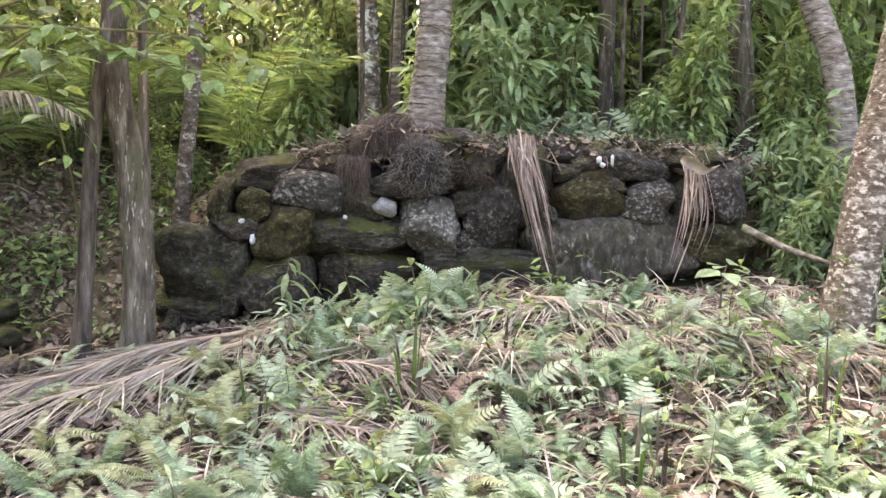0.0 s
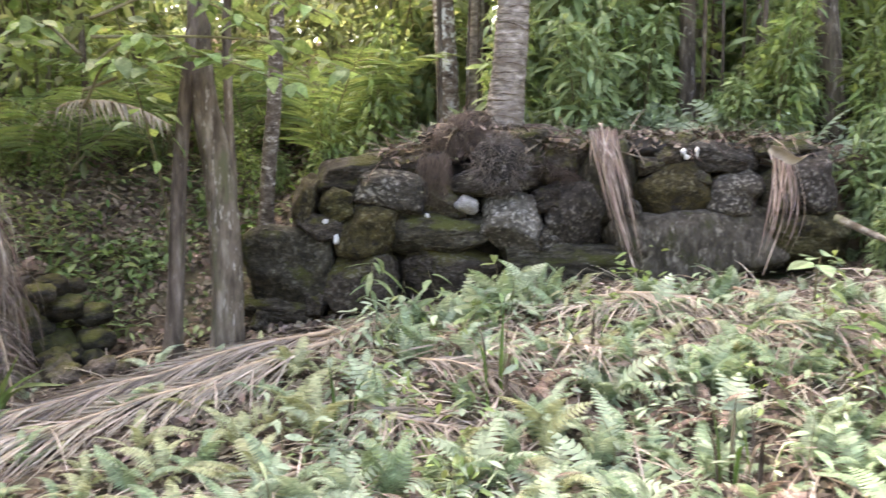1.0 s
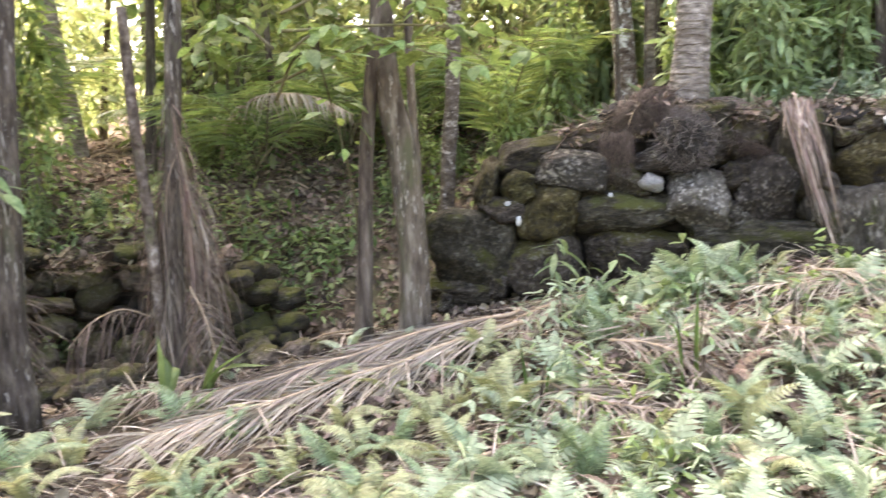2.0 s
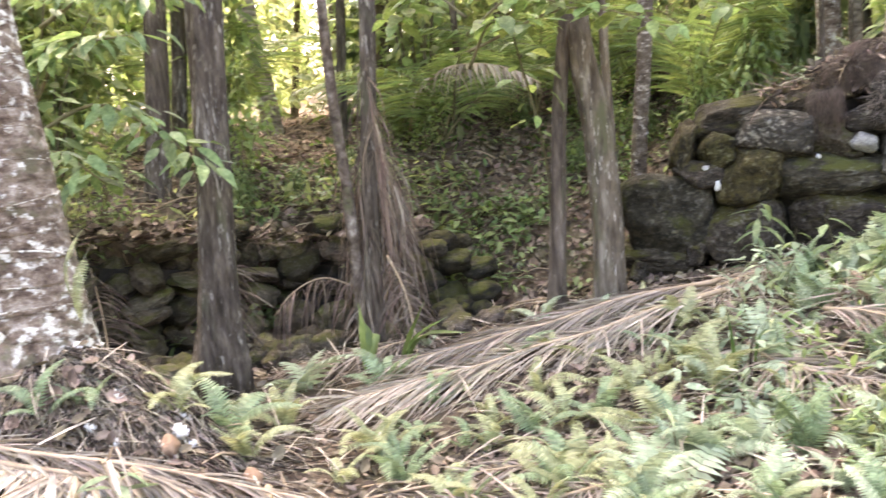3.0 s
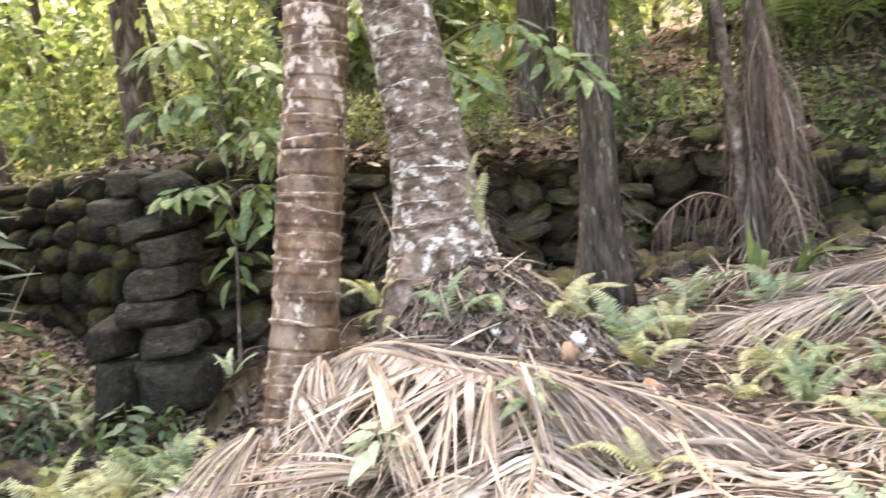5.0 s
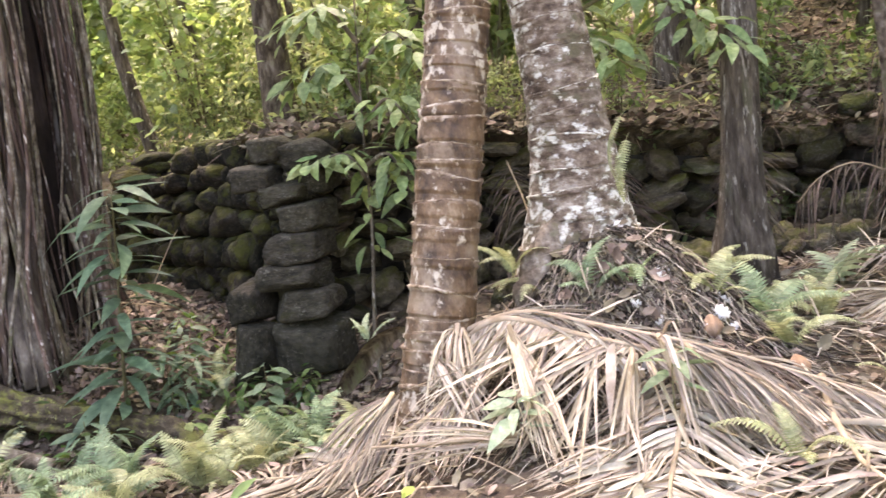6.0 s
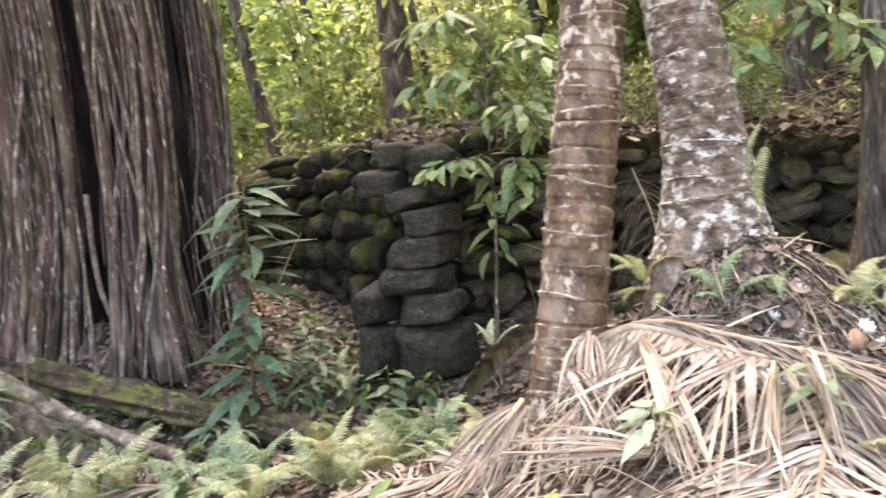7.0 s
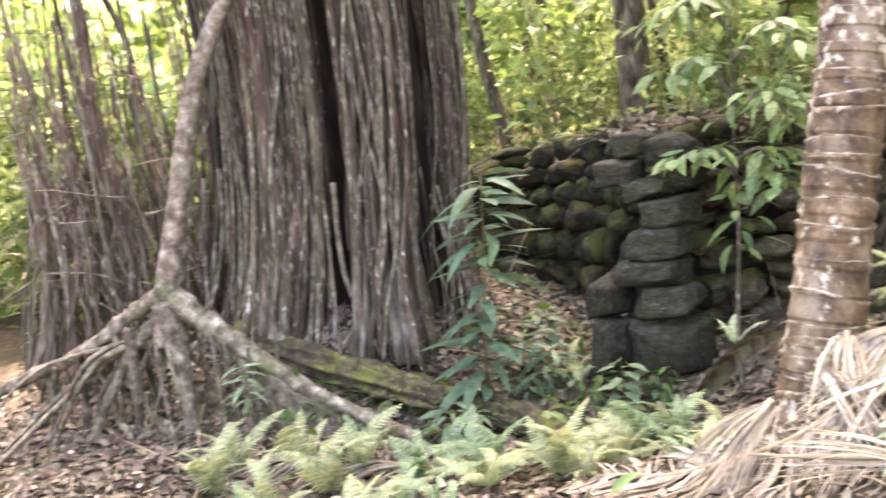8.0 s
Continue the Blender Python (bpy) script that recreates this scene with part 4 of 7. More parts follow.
# the banyan: a core, and many hanging roots grown together
banyan = empty("banyan_tree", pose(-7.35, 1.15, 0.0), "huge banyan trunk of fused brown hanging aerial roots", "tree")
zc = np.linspace(-0.3, 6.5, 40)


def lobes(az):
    """How far the fused roots stand out round the trunk."""
    return 1 + 0.10 * math.sin(3 * az + 0.6) + 0.10 * math.sin(7 * az + 2) + 0.06 * math.sin(13 * az)


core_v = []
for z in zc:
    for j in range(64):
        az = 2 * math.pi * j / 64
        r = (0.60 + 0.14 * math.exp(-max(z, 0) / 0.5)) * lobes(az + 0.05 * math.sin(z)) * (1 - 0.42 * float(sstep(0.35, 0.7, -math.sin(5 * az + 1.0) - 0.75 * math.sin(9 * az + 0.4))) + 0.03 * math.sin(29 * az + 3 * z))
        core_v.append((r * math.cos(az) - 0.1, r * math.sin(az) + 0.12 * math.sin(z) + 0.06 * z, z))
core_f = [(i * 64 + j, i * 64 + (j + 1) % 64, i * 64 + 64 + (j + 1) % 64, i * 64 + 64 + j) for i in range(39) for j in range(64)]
# heart of the trunk, darkened in its colour for shade between the roots
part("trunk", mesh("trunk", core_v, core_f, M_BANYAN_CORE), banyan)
def cleft(a):
    """How open the curtain of roots is at this side of the trunk: 1 in a dark gap, 0 where it is closed."""
    return float(sstep(0.35, 0.7, -math.sin(5 * a + 1.0) - 0.75 * math.sin(9 * a + 0.4)))


def strand(g, az, rr, r0, foot, head, lean, spread, n=12):
    ph = g.uniform(0, 6.28)
    pts = []
    for z in np.linspace(foot, head, n):
        u = (z + 0.15) / 6.4
        a = az + lean * (u - 0.3) * 2 + 0.04 * math.sin(11 * u + ph) + 0.02 * math.sin(29 * u + 2 * ph)
        k2 = rr * lobes(a) * (1 + (spread - 1) * math.exp(-max(z, 0) / 0.35) + 0.03 * math.sin(9 * u + ph))
        pts.append((k2 * math.cos(a) - 0.1, k2 * math.sin(a) + 0.06 * z + 0.12 * math.sin(z), z + 0.12))
    m = 3 * n
    return tube(spline(pts, m), r0 * np.linspace(1.5, 0.9, m), 7, 0.4, seed=int(g.integers(9999)), fine=14)


g = np.random.default_rng(21)
made = 0
while made < 190:
    az = g.uniform(-2.6, 1.6) if made % 6 else g.uniform(0, 2 * math.pi)
    if g.random() < 0.97 * cleft(az):
        continue
    made += 1
    r0 = g.choice([0.008, 0.014, 0.024, 0.042], p=[0.25, 0.33, 0.27, 0.15])
    free = g.random() < 0.25
    rr = g.uniform(0.64, 0.74) if not free else g.uniform(0.74, 0.86)
    part("aerial_root", mesh("aerial_root", *strand(g, az, rr, r0 * (0.6 if free else 1), -0.2, 6.2, g.normal() * (0.05 if not free else 0.16), g.uniform(1.05, 1.5)), M_BANYAN_GREY if math.sin(4.0 * az + 2.2) + 0.5 * g.normal() > 0.6 else M_BANYAN), banyan)
for i in range(100):
    az = g.uniform(-2.4, 1.5)
    if cleft(az) > 0.3 and i % 4:
        az += 0.3
    foot = g.uniform(-0.1, 1.5) if g.random() < 0.3 else -0.2
    part("aerial_root", mesh("aerial_root", *strand(g, az, g.uniform(0.76, 0.9), g.uniform(0.004, 0.011), foot, g.uniform(2.2, 5.5), g.normal() * 0.22, g.uniform(1.0, 1.3), 9), M_ROOT), banyan)
fine_roots = Soup()
for i in range(420):
    az = g.uniform(-2.5, 1.5)
    if g.random() < cleft(az):
        continue
    fine_roots.add(*strand(g, az, g.uniform(0.60, 0.84), g.uniform(0.003, 0.008), -0.2 if g.random() < 0.6 else g.uniform(0, 2), g.uniform(1.2, 5.5), g.normal() * 0.12, 1.1, 7))
part("fine_root", fine_roots.mesh("fine_root", M_BANYAN), banyan, kind="stuff")
# short roots that run out from the foot into the litter
for i in range(26):
    az = g.uniform(-2.3, 1.0)
    z0, r1, r2 = g.uniform(0.25, 1.1), 0.74 * lobes(az), g.uniform(1.0, 1.45)
    a2 = az + g.normal() * 0.25
    e = (r2 * math.cos(a2) - 0.1, r2 * math.sin(a2))
    ze = gz(e[0] - 7.35, e[1] + 1.15)
    pts = [(r1 * math.cos(az) - 0.1, r1 * math.sin(az) + 0.1, z0 + 0.2), ((r1 + 0.08) * math.cos(az) - 0.1, (r1 + 0.08) * math.sin(az) + 0.08, z0 * 0.65 + ze * 0.35),
           (0.5 * (r1 + r2) * math.cos(a2) - 0.1, 0.5 * (r1 + r2) * math.sin(a2), ze + 0.2 * z0), (e[0], e[1], ze - 0.04)]
    part("foot_root", mesh("foot_root", *tube(spline(pts, 18), np.linspace(1, 0.5, 18) * g.uniform(0.008, 0.024), 7, 0.4, seed=i, fine=12), M_ROOT), banyan)
# crown out of view, made wide and dense to shade the ground before it
s, c = crown_leaves(4800, 3.3, 1.7, LEAF_V, LEAF_F, 0.19, 22, 54)
part("limb", limbs((0, 0.3, 6.2), c[:12] + np.array([0, 0.4, 7.4]), 3, 0.18).mesh("limbs", M_BANYAN), banyan)
part("crown", s.mesh("crown", M_LEAF, False), banyan).location = (0, 0.4, 7.4)
second = empty("banyan_tree", pose(-8.0, -0.32, 0.35), "tangled younger stand of hanging banyan roots", "tree")
for i in range(170):
    az, rr = g.uniform(0, 2 * math.pi), 0.56 * math.sqrt(g.random())
    x0, y0 = rr * math.cos(az), rr * math.sin(az)
    top = g.choice([1.1, 1.8, 3.2, 5.0], p=[0.4, 0.3, 0.15, 0.15]) * g.uniform(0.8, 1.1)
    flare = 1.15 - 0.35 * np.linspace(0, 1, 7) + 0.35 * np.exp(-np.linspace(0, 1, 7) * top / 0.3)
    pts = [(x0 * flare[k] + g.normal() * 0.03, y0 * flare[k] + g.normal() * 0.04, -0.4 + (top + 0.4) * k / 6) for k in range(7)]
    part("aerial_root", mesh("aerial_root", *tube(spline(pts, 16), g.choice([0.005, 0.010, 0.018, 0.036], p=[0.46, 0.32, 0.17, 0.05]) * np.linspace(1.2, 0.6, 16), 6, 0.35, seed=i), M_BANYAN if i % 3 else M_BANYAN_GREY), second)
for i in range(170):
    a = np.array([g.normal() * 0.32, g.normal() * 0.36, 0.2 + 1.9 * g.random() ** 1.5])
    d = g.normal(size=3) * np.array([0.20, 0.26, 0.16])
    part("twig", mesh("twig", *tube(spline([a, a + d * 0.5 + g.normal(size=3) * 0.03, a + d], 6), np.linspace(0.006, 0.002, 6), 4), M_ROOT), second)
s, c = crown_leaves(1200, 1.5, 1.0, LEAF_V, LEAF_F, 0.15, 23, 20)
part("crown", s.mesh("crown", M_LEAF_YEL, False), second).location = (0, 0, 5.6)

# the tree on stilts in front of the banyan
stilt = empty("stilt_root_tree", pose(-6.65, -0.1, 0.0), "grey crooked tree with arching stilt and buttress roots", "tree")
def root(name, pts, r, seed, mat=M_ROOT):
    path = spline(np.array(pts, float) - np.array([-6.65, -0.1, 0.0]), 24)
    part(name, mesh(name, *tube(path, np.interp(np.linspace(0, 1, 24), np.linspace(0, 1, len(r)), r), 14, 0.5, seed=seed, fine=16), mat), stilt)
root("trunk", [(-6.66, -0.10, 0.30), (-6.68, -0.08, 0.54), (-6.72, 0.13, 1.25), (-6.74, 0.37, 1.9), (-6.72, 0.7, 2.5), (-6.7, 0.9, 3.6), (-6.6, 1.0, 4.6)], [0.11, 0.085, 0.066, 0.058, 0.052, 0.045, 0.03], 1)
def buttress(pts, seed, top=0.018, foot=0.10):
    """A plank-like root: a pale ridge along pts, with steep sides down into the ground."""
    path = spline(pts, 30)
    off = np.array([-6.65, -0.1, 0.0])
    tan = np.gradient(path, axis=0)
    side = np.stack([-tan[:, 1], tan[:, 0], 0 * tan[:, 0]], 1)
    side /= np.linalg.norm(side, axis=1, keepdims=True)
    low = ground(path[:, 0], path[:, 1]) - 0.08
    wave = np.array([noise.noise(Vector((q[0] * 5, q[1] * 5, seed))) for q in path])
    rows = []
    for k, w in ((0.0, foot), (0.35, 0.62 * foot), (0.72, 0.036), (0.94, top * 1.2), (1.0, 0.0)):
        z = low + (path[:, 2] + 0.03 - low) * k
        for s in ((-1, 1) if w else (0,)):
            rows.append((k, s, np.stack([path[:, 0] + side[:, 0] * s * w * (1 + 0.5 * wave), path[:, 1] + side[:, 1] * s * w * (1 + 0.5 * wave), z + 0.02 * wave * k], 1)))
    ring = [r for r in rows if r[1] < 0] + [r for r in rows if r[1] == 0] + [r for r in rows[::-1] if r[1] > 0]
    v = np.concatenate([r[2] for r in ring]) - off
    n = len(ring)
    f = [(a * 30 + i, a * 30 + i + 1, a * 30 + 31 + i, a * 30 + 30 + i) for a in range(n - 1) for i in range(29)]
    f += [tuple(a * 30 for a in range(n)), tuple(a * 30 + 29 for a in reversed(range(n)))]
    part("buttress", mesh("buttress", v, f, M_ROOT), stilt)


buttress([(-6.42, 0.24, 0.27), (-6.36, 0.35, 0.19), (-6.15, 0.62, -0.08), (-5.95, 0.86, -0.24), (-5.72, 1.08, -0.37)], 3, 0.018, 0.06)
root("buttress_root", [(-6.66, -0.10, 0.66), (-6.58, 0.0, 0.53), (-6.48, 0.14, 0.38), (-6.36, 0.35, 0.16), (-6.15, 0.62, -0.09), (-5.72, 1.08, -0.39)], [0.075, 0.07, 0.06, 0.055, 0.05, 0.04], 2)
root("buttress_root", [(-6.68, -0.10, 0.62), (-6.76, -0.28, 0.52), (-6.85, -0.48, 0.40), (-6.96, -0.74, 0.29), (-7.08, -1.10, 0.19), (-7.2, -1.5, 0.0)], [0.06, 0.05, 0.045, 0.04, 0.035, 0.03], 3)
root("buttress_root", [(-6.66, -0.12, 0.50), (-6.70, -0.30, 0.34), (-6.72, -0.48, 0.12), (-6.70, -0.70, gz(-6.70, -0.70) - 0.06)], [0.05, 0.036, 0.03, 0.025], 4)
root("buttress_root", [(-6.64, -0.10, 0.56), (-6.56, -0.08, 0.2), (-6.52, -0.10, gz(-6.52, -0.10) - 0.06)], [0.075, 0.05, 0.045], 5)
for i in range(12):                                                # wandering roots over the ground
    yb = -1.5 + 0.15 * i + g.uniform(-0.1, 0.1)
    xb = -6.70 - 0.1 * abs(yb) + g.uniform(-0.15, 0.3)
    root("surface_root", [(-6.70, -0.14, g.uniform(0.25, 0.5)), ((-6.68 + xb) / 2 + g.normal() * 0.08, (yb - 0.12) / 2 + g.normal() * 0.08, g.uniform(0.08, 0.34)), (xb, yb, gz(xb, yb) - 0.04)], np.array([1, 0.8, 0.5]) * g.uniform(0.008, 0.024), 60 + i)
for i in range(34):                                                # thin stilts dropping from the arching roots
    y0 = g.uniform(-0.85, 0.36)
    top = float(np.interp(y0, [-0.85, -0.4, -0.1, 0.15, 0.36], [0.26, 0.42, 0.58, 0.38, 0.18]))
    x0 = float(np.interp(y0, [-0.85, -0.1, 0.36], [-6.98, -6.66, -6.36])) + g.uniform(-0.08, 0.08)
    dy = g.normal() * 0.10
    xe = x0 + g.uniform(-0.06, 0.12)
    zb = gz(xe, y0 + dy) - 0.06
    root("stilt_root", [(x0, y0, top), (x0 + g.uniform(-0.05, 0.08), y0 + dy * g.uniform(0.2, 0.8), (top + zb) / 2 + g.uniform(-0.04, 0.06)), (xe, y0 + dy, zb)], np.array([1.0, 0.75, 0.7]) * g.choice([0.006, 0.010, 0.017, 0.030], p=[0.35, 0.3, 0.22, 0.13]), 110 + i, M_ROOT if i % 3 else M_BARK)
s, c = crown_leaves(700, 1.1, 0.7, LEAF_V, LEAF_F, 0.14, 24, 14)
part("crown", s.mesh("crown", M_LEAF_YEL, False), stilt).location = (0.05, 1.1, 4.9)

# the rotten log
log_pts = [(-7.05, 0.30, 0.17), (-6.47, 0.89, -0.10), (-6.10, 1.20, -0.21), (-5.82, 1.46, -0.30), (-5.5, 1.70, -0.41), (-5.12, 1.92, -0.49)]
log_ob = part("fallen_log", mesh("fallen_log", *tube(spline(log_pts, 40), np.linspace(0.105, 0.07, 40), 48, 0.5, 9, 0.16, 6, fine=16), M_LOG))
tagged(log_ob, "fallen rotten log covered in yellow-green moss", "log")


# ---------------------------------------------------------------- ferns and small plants
def fern_frond(length, seed, pairs=20, arch=0.5, width=0.22):
    """A feathered frond from the origin along +y: rises, then bows over."""
    g = np.random.default_rng(seed)
    n = 9
    u = np.linspace(0, 1, n)
    path = np.stack([0.04 * length * np.sin(3 * u + seed), length * (0.85 * u), length * arch * (1.5 * u - 1.45 * u * u)], 1)
    s = Soup().add(*tube(path, np.linspace(0.005, 0.0015, n), 4))
    for i in range(pairs):
        t = 0.12 + 0.87 * i / (pairs - 1)
        j = t * (n - 1)
        a = int(min(j, n - 2))
        p = path[a] + (path[a + 1] - path[a]) * (j - a)
        tan = path[a + 1] - path[a]
        tan = tan / np.linalg.norm(tan)
        ll = length * width * min(1, 0.55 + 2 * t) * (1 - t ** 3) ** 0.6 * g.uniform(0.85, 1.1) + 0.004
        wd = length * 0.87 / pairs * 0.42
        for side in (-1, 1):
            out = np.array([side, 0, 0.0]) + tan * 0.25
            out /= np.linalg.norm(out)
            dn = np.array([0, 0, -0.25 * ll])
            s.add([p - tan * wd, p + out * ll * 0.5 - tan * wd * 0.9 + dn * 0.2, p + out * ll + dn, p + out * ll * 0.45 + tan * wd * 0.9 + dn * 0.1, p + tan * wd],
                  [(0, 1, 2, 3, 4)] if side > 0 else [(4, 3, 2, 1, 0)])
    return s


FERN_FRONDS = {}
FERN_SOUPS = {}
for key, mat in (("green", M_FERN), ("yellow", M_FERN_YELLOW), ("pale", M_FERN_BLUE), ("brown", M_DRY_RED)):
    for i in range(5):
        FERN_SOUPS[key, i] = fern_frond(1.0, 60 + i, (24, 26, 20, 28, 11)[i], (0.28, 0.45, 0.62, 0.8, 0.4)[i], (0.15, 0.125, 0.18, 0.14, 0.25)[i])
        FERN_FRONDS[key, i] = FERN_SOUPS[key, i].mesh("frond", mat, False)
FERN_LABEL = {"green": "fresh green sword fern growing from leaf litter", "yellow": "yellow-green sword fern growing from leaf litter", "pale": "pale green fern with broad feathered fronds", "brown": "withered brown fern among green ones"}


def fern(x, y, size, key, seed, fronds=6, z=None, rise=(10, 55)):
    g = np.random.default_rng(seed)
    coarse = seed % 5 in (1, 3) and key == "pale"
    z = gz(x, y) if z is None else z
    t = empty("fern", pose(x, y, z - 0.01, 0, 0, g.uniform(0, 360)), FERN_LABEL[key], "fern", "ferns on the forest floor")
    for i in range(fronds):
        s = size * g.uniform(0.65, 1.15)
        part("frond", FERN_FRONDS[key, 4 if coarse else int(g.integers(4))], t, m=pose(0, 0, 0, 0, 0, i * 360 / fronds + g.uniform(-25, 25)) @ pose(0, 0, 0, g.uniform(*rise), g.uniform(-20, 20)) @ Matrix.Diagonal((s, s, s, 1)))
    return t


FAR_FERNS = {"green": Soup(), "yellow": Soup(), "pale": Soup()}


def far_fern(x, y, size, key, seed, fronds):
    """A fern that is joined with the others far from the path."""
    g = np.random.default_rng(seed)
    sp = FERN_SOUPS[key, int(g.integers(4))]
    v, f = np.concatenate([np.asarray(q, float) for q in sp.v]), sp.f
    for i in range(fronds):
        s = size * g.uniform(0.65, 1.15)
        m = np.array(pose(x, y, gz(x, y) - 0.01, 0, 0, i * 360 / fronds + g.uniform(-25, 25)) @ pose(0, 0, 0, g.uniform(10, 55), g.uniform(-20, 20)))
        FAR_FERNS[key].add(v * s @ m[:3, :3].T + m[:3, 3], f)


g = np.random.default_rng(31)
count = 0
while count < 255:
    x, y = g.uniform(-6.5, 3.0), g.uniform(0.6, 6.3)
    sd = float(behind(x, y))
    if sd > -0.12 or math.hypot(x, y) < 2.6:
        continue
    right = sstep(-2.6, -0.6, x)
    keep = (0.10 + 0.90 * right) * (1.0 if y > 3.3 else 0.12)
    if x < -4.2 and y < 2.2:
        keep = 0.5
    if math.hypot(x + 3.5, y - 2.9) < 0.75 or g.random() > keep:
        continue
    if x < -2.2 and y > 4.2 and g.random() > 0.35:
        continue
    key = ("green", "yellow", "pale")[int(g.choice(3, p=[0.34, 0.12, 0.54] if x > -1.0 else [0.2, 0.6, 0.2]))]
    if x > 0.6 and y < 5.0:
        key = "green"
        if x > 1.5 and g.random() < 0.4:
            continue
    if y > 5.3 and x > -0.9 and g.random() < 0.45:
        continue
    size, leaves = g.uniform(0.22, 0.42) * (1 - 0.45 * float(sstep(4.9, 5.9, y))), int(g.integers(4, 8))
    if not (x < -4.5 and 0.235 < -y / x < 0.36):                   # bare ground along the rotten log
        (far_fern if y > 4.9 else fern)(x, y, size, key, int(count), leaves)
    count += 1
for key, sp in FAR_FERNS.items():
    tagged(part("fern_patch", sp.mesh("fern_patch", {"green": M_FERN, "yellow": M_FERN_YELLOW, "pale": M_FERN_BLUE}[key], False)), "patch of low sword ferns below the stone wall", "ferns", kind="stuff")

# ferns that stand up against the wall, on the open litter and on the terrace edge
g = np.random.default_rng(33)
for i in range(64):
    if i < 14:
        x, y, s, key = (-0.08, 0.22, 0.45, 0.95, 1.38, 1.75, -0.4, -0.25, 0.75, 1.2, 2.1, -0.75, 2.5, 0.05)[i], 5.85 - 0.12 * (i % 3), (0.42, 0.36, 0.26, 0.24, 0.34, 0.24, 0.26)[i % 7], ("pale", "green")[i % 2]
    elif i < 40:
        x, y, s, key = g.uniform(-3.1, -0.9), g.uniform(3.3, 4.7), g.uniform(0.22, 0.36), ("yellow", "yellow", "green")[i % 3]
    else:
        x, y, s, key = g.uniform(-0.8, 3.3), g.uniform(7.0, 7.7), g.uniform(0.4, 0.6), ("pale", "pale", "green")[i % 3]
    if math.hypot(x + 0.1, y - 6.95) > 0.35:
        t = fern(x, y, s, key, 1200 + i, int(g.integers(5, 8)))
        if i < 14 or i >= 40:
            for ob in t.children:
                ob.matrix_basis = Matrix.Rotation(g.uniform(0, 6.28), 4, "Z") @ Matrix.Rotation(radians(g.uniform(8, 26)), 4, "X") @ ob.matrix_basis

# ---------------------------------------------------------------- bushes and background wood
def bush_mesh(seed, n, height, rad, leaf_v, size, stems=5):
    """A leafy shrub: slender stems with leaves all along them."""
    g = np.random.default_rng(seed)
    wood, leaf = Soup(), Soup()
    per = n // stems
    for i in range(stems):
        az = g.uniform(0, 6.28)
        r = rad * g.uniform(0.2, 0.8)
        h = height * g.uniform(0.6, 1.05)
        pts = spline([(0.06 * math.cos(az), 0.06 * math.sin(az), -0.1), (r * 0.4 * math.cos(az), r * 0.4 * math.sin(az), h * 0.5), (r * math.cos(az + 0.3), r * math.sin(az + 0.3), h)], 12)
        wood.add(*tube(pts, np.linspace(0.016, 0.004, 12), 5))
        u = g.uniform(0.12, 1, per) ** 0.8 * 11
        a = np.minimum(u.astype(int), 10)
        p = pts[a] + (pts[a + 1] - pts[a]) * (u - a)[:, None]
        d = g.normal(size=(per, 3))
        d[:, 2] = d[:, 2] * 0.4
        d /= np.linalg.norm(d, axis=1, keepdims=True)
        reach = rad * 0.75 * g.uniform(0, 1, (per, 1)) ** 0.7 * np.clip(1.25 - u / 11, 0.25, 1)[:, None]
        pos = p + d * reach
        d2 = d + g.normal(size=d.shape) * 0.5 + np.array([0, 0, -0.15])
        leaf.many(leaf_v, LEAF_F, frames(pos, d2, g.normal(size=d.shape) * 0.35 + np.array([0, 0, 1]), size * g.uniform(0.6, 1.3, per)))
    return wood, leaf


BUSH = []
for i, (lv, size, mat, n, hgt, rad) in enumerate([(LANCE_V, 0.29, M_LEAF_BLUE, 430, 1.9, 0.6), (LANCE_V, 0.25, M_LEAF, 460, 2.4, 0.75), (LEAF_V, 0.155, M_LEAF_YEL, 520, 2.6, 1.05),
                                                   (WIDE_V, 0.14, M_LEAF, 520, 2.8, 1.0), (LANCE_V, 0.22, M_LEAF, 480, 2.6, 0.8), (LANCE_V, 0.16, M_LEAF_PALE, 450, 1.0, 0.5)]):
    w, l = bush_mesh(400 + i, n, hgt, rad, lv, size)
    BUSH.append((w.mesh("stem", M_STEM), l.mesh("foliage", mat, False), (np.concatenate(l.v), l.f), mat))
FAR_BUSHES = {}
BUSH_LABEL = ["sapling clump with long drooping blue-green leaves", "dense green undergrowth shrub with narrow leaves", "sunlit yellow-green understorey shrub", "broad-leaved green understorey shrub",
              "dark green understorey shrub", "low pale-green herb clump"]


# trunks seen free of shrubs: place, half-angle kept open, and from where
CLEAR_STEMS = [(-7.35, 3.65, 0.045, -0.7, -0.25), (-5.65, 6.25, 0.03, -0.7, -0.25), (-9.4, 3.33, 0.02, -0.7, -0.25), (-1.88, 7.1, 0.012, 0, 0), (2.48, 8.05, 0.014, 0, 0), (-0.65, 8.6, 0.012, 0, 0), (-0.45, 9.47, 0.008, 0, 0), (1.46, 8.9, 0.010, 0, 0)]


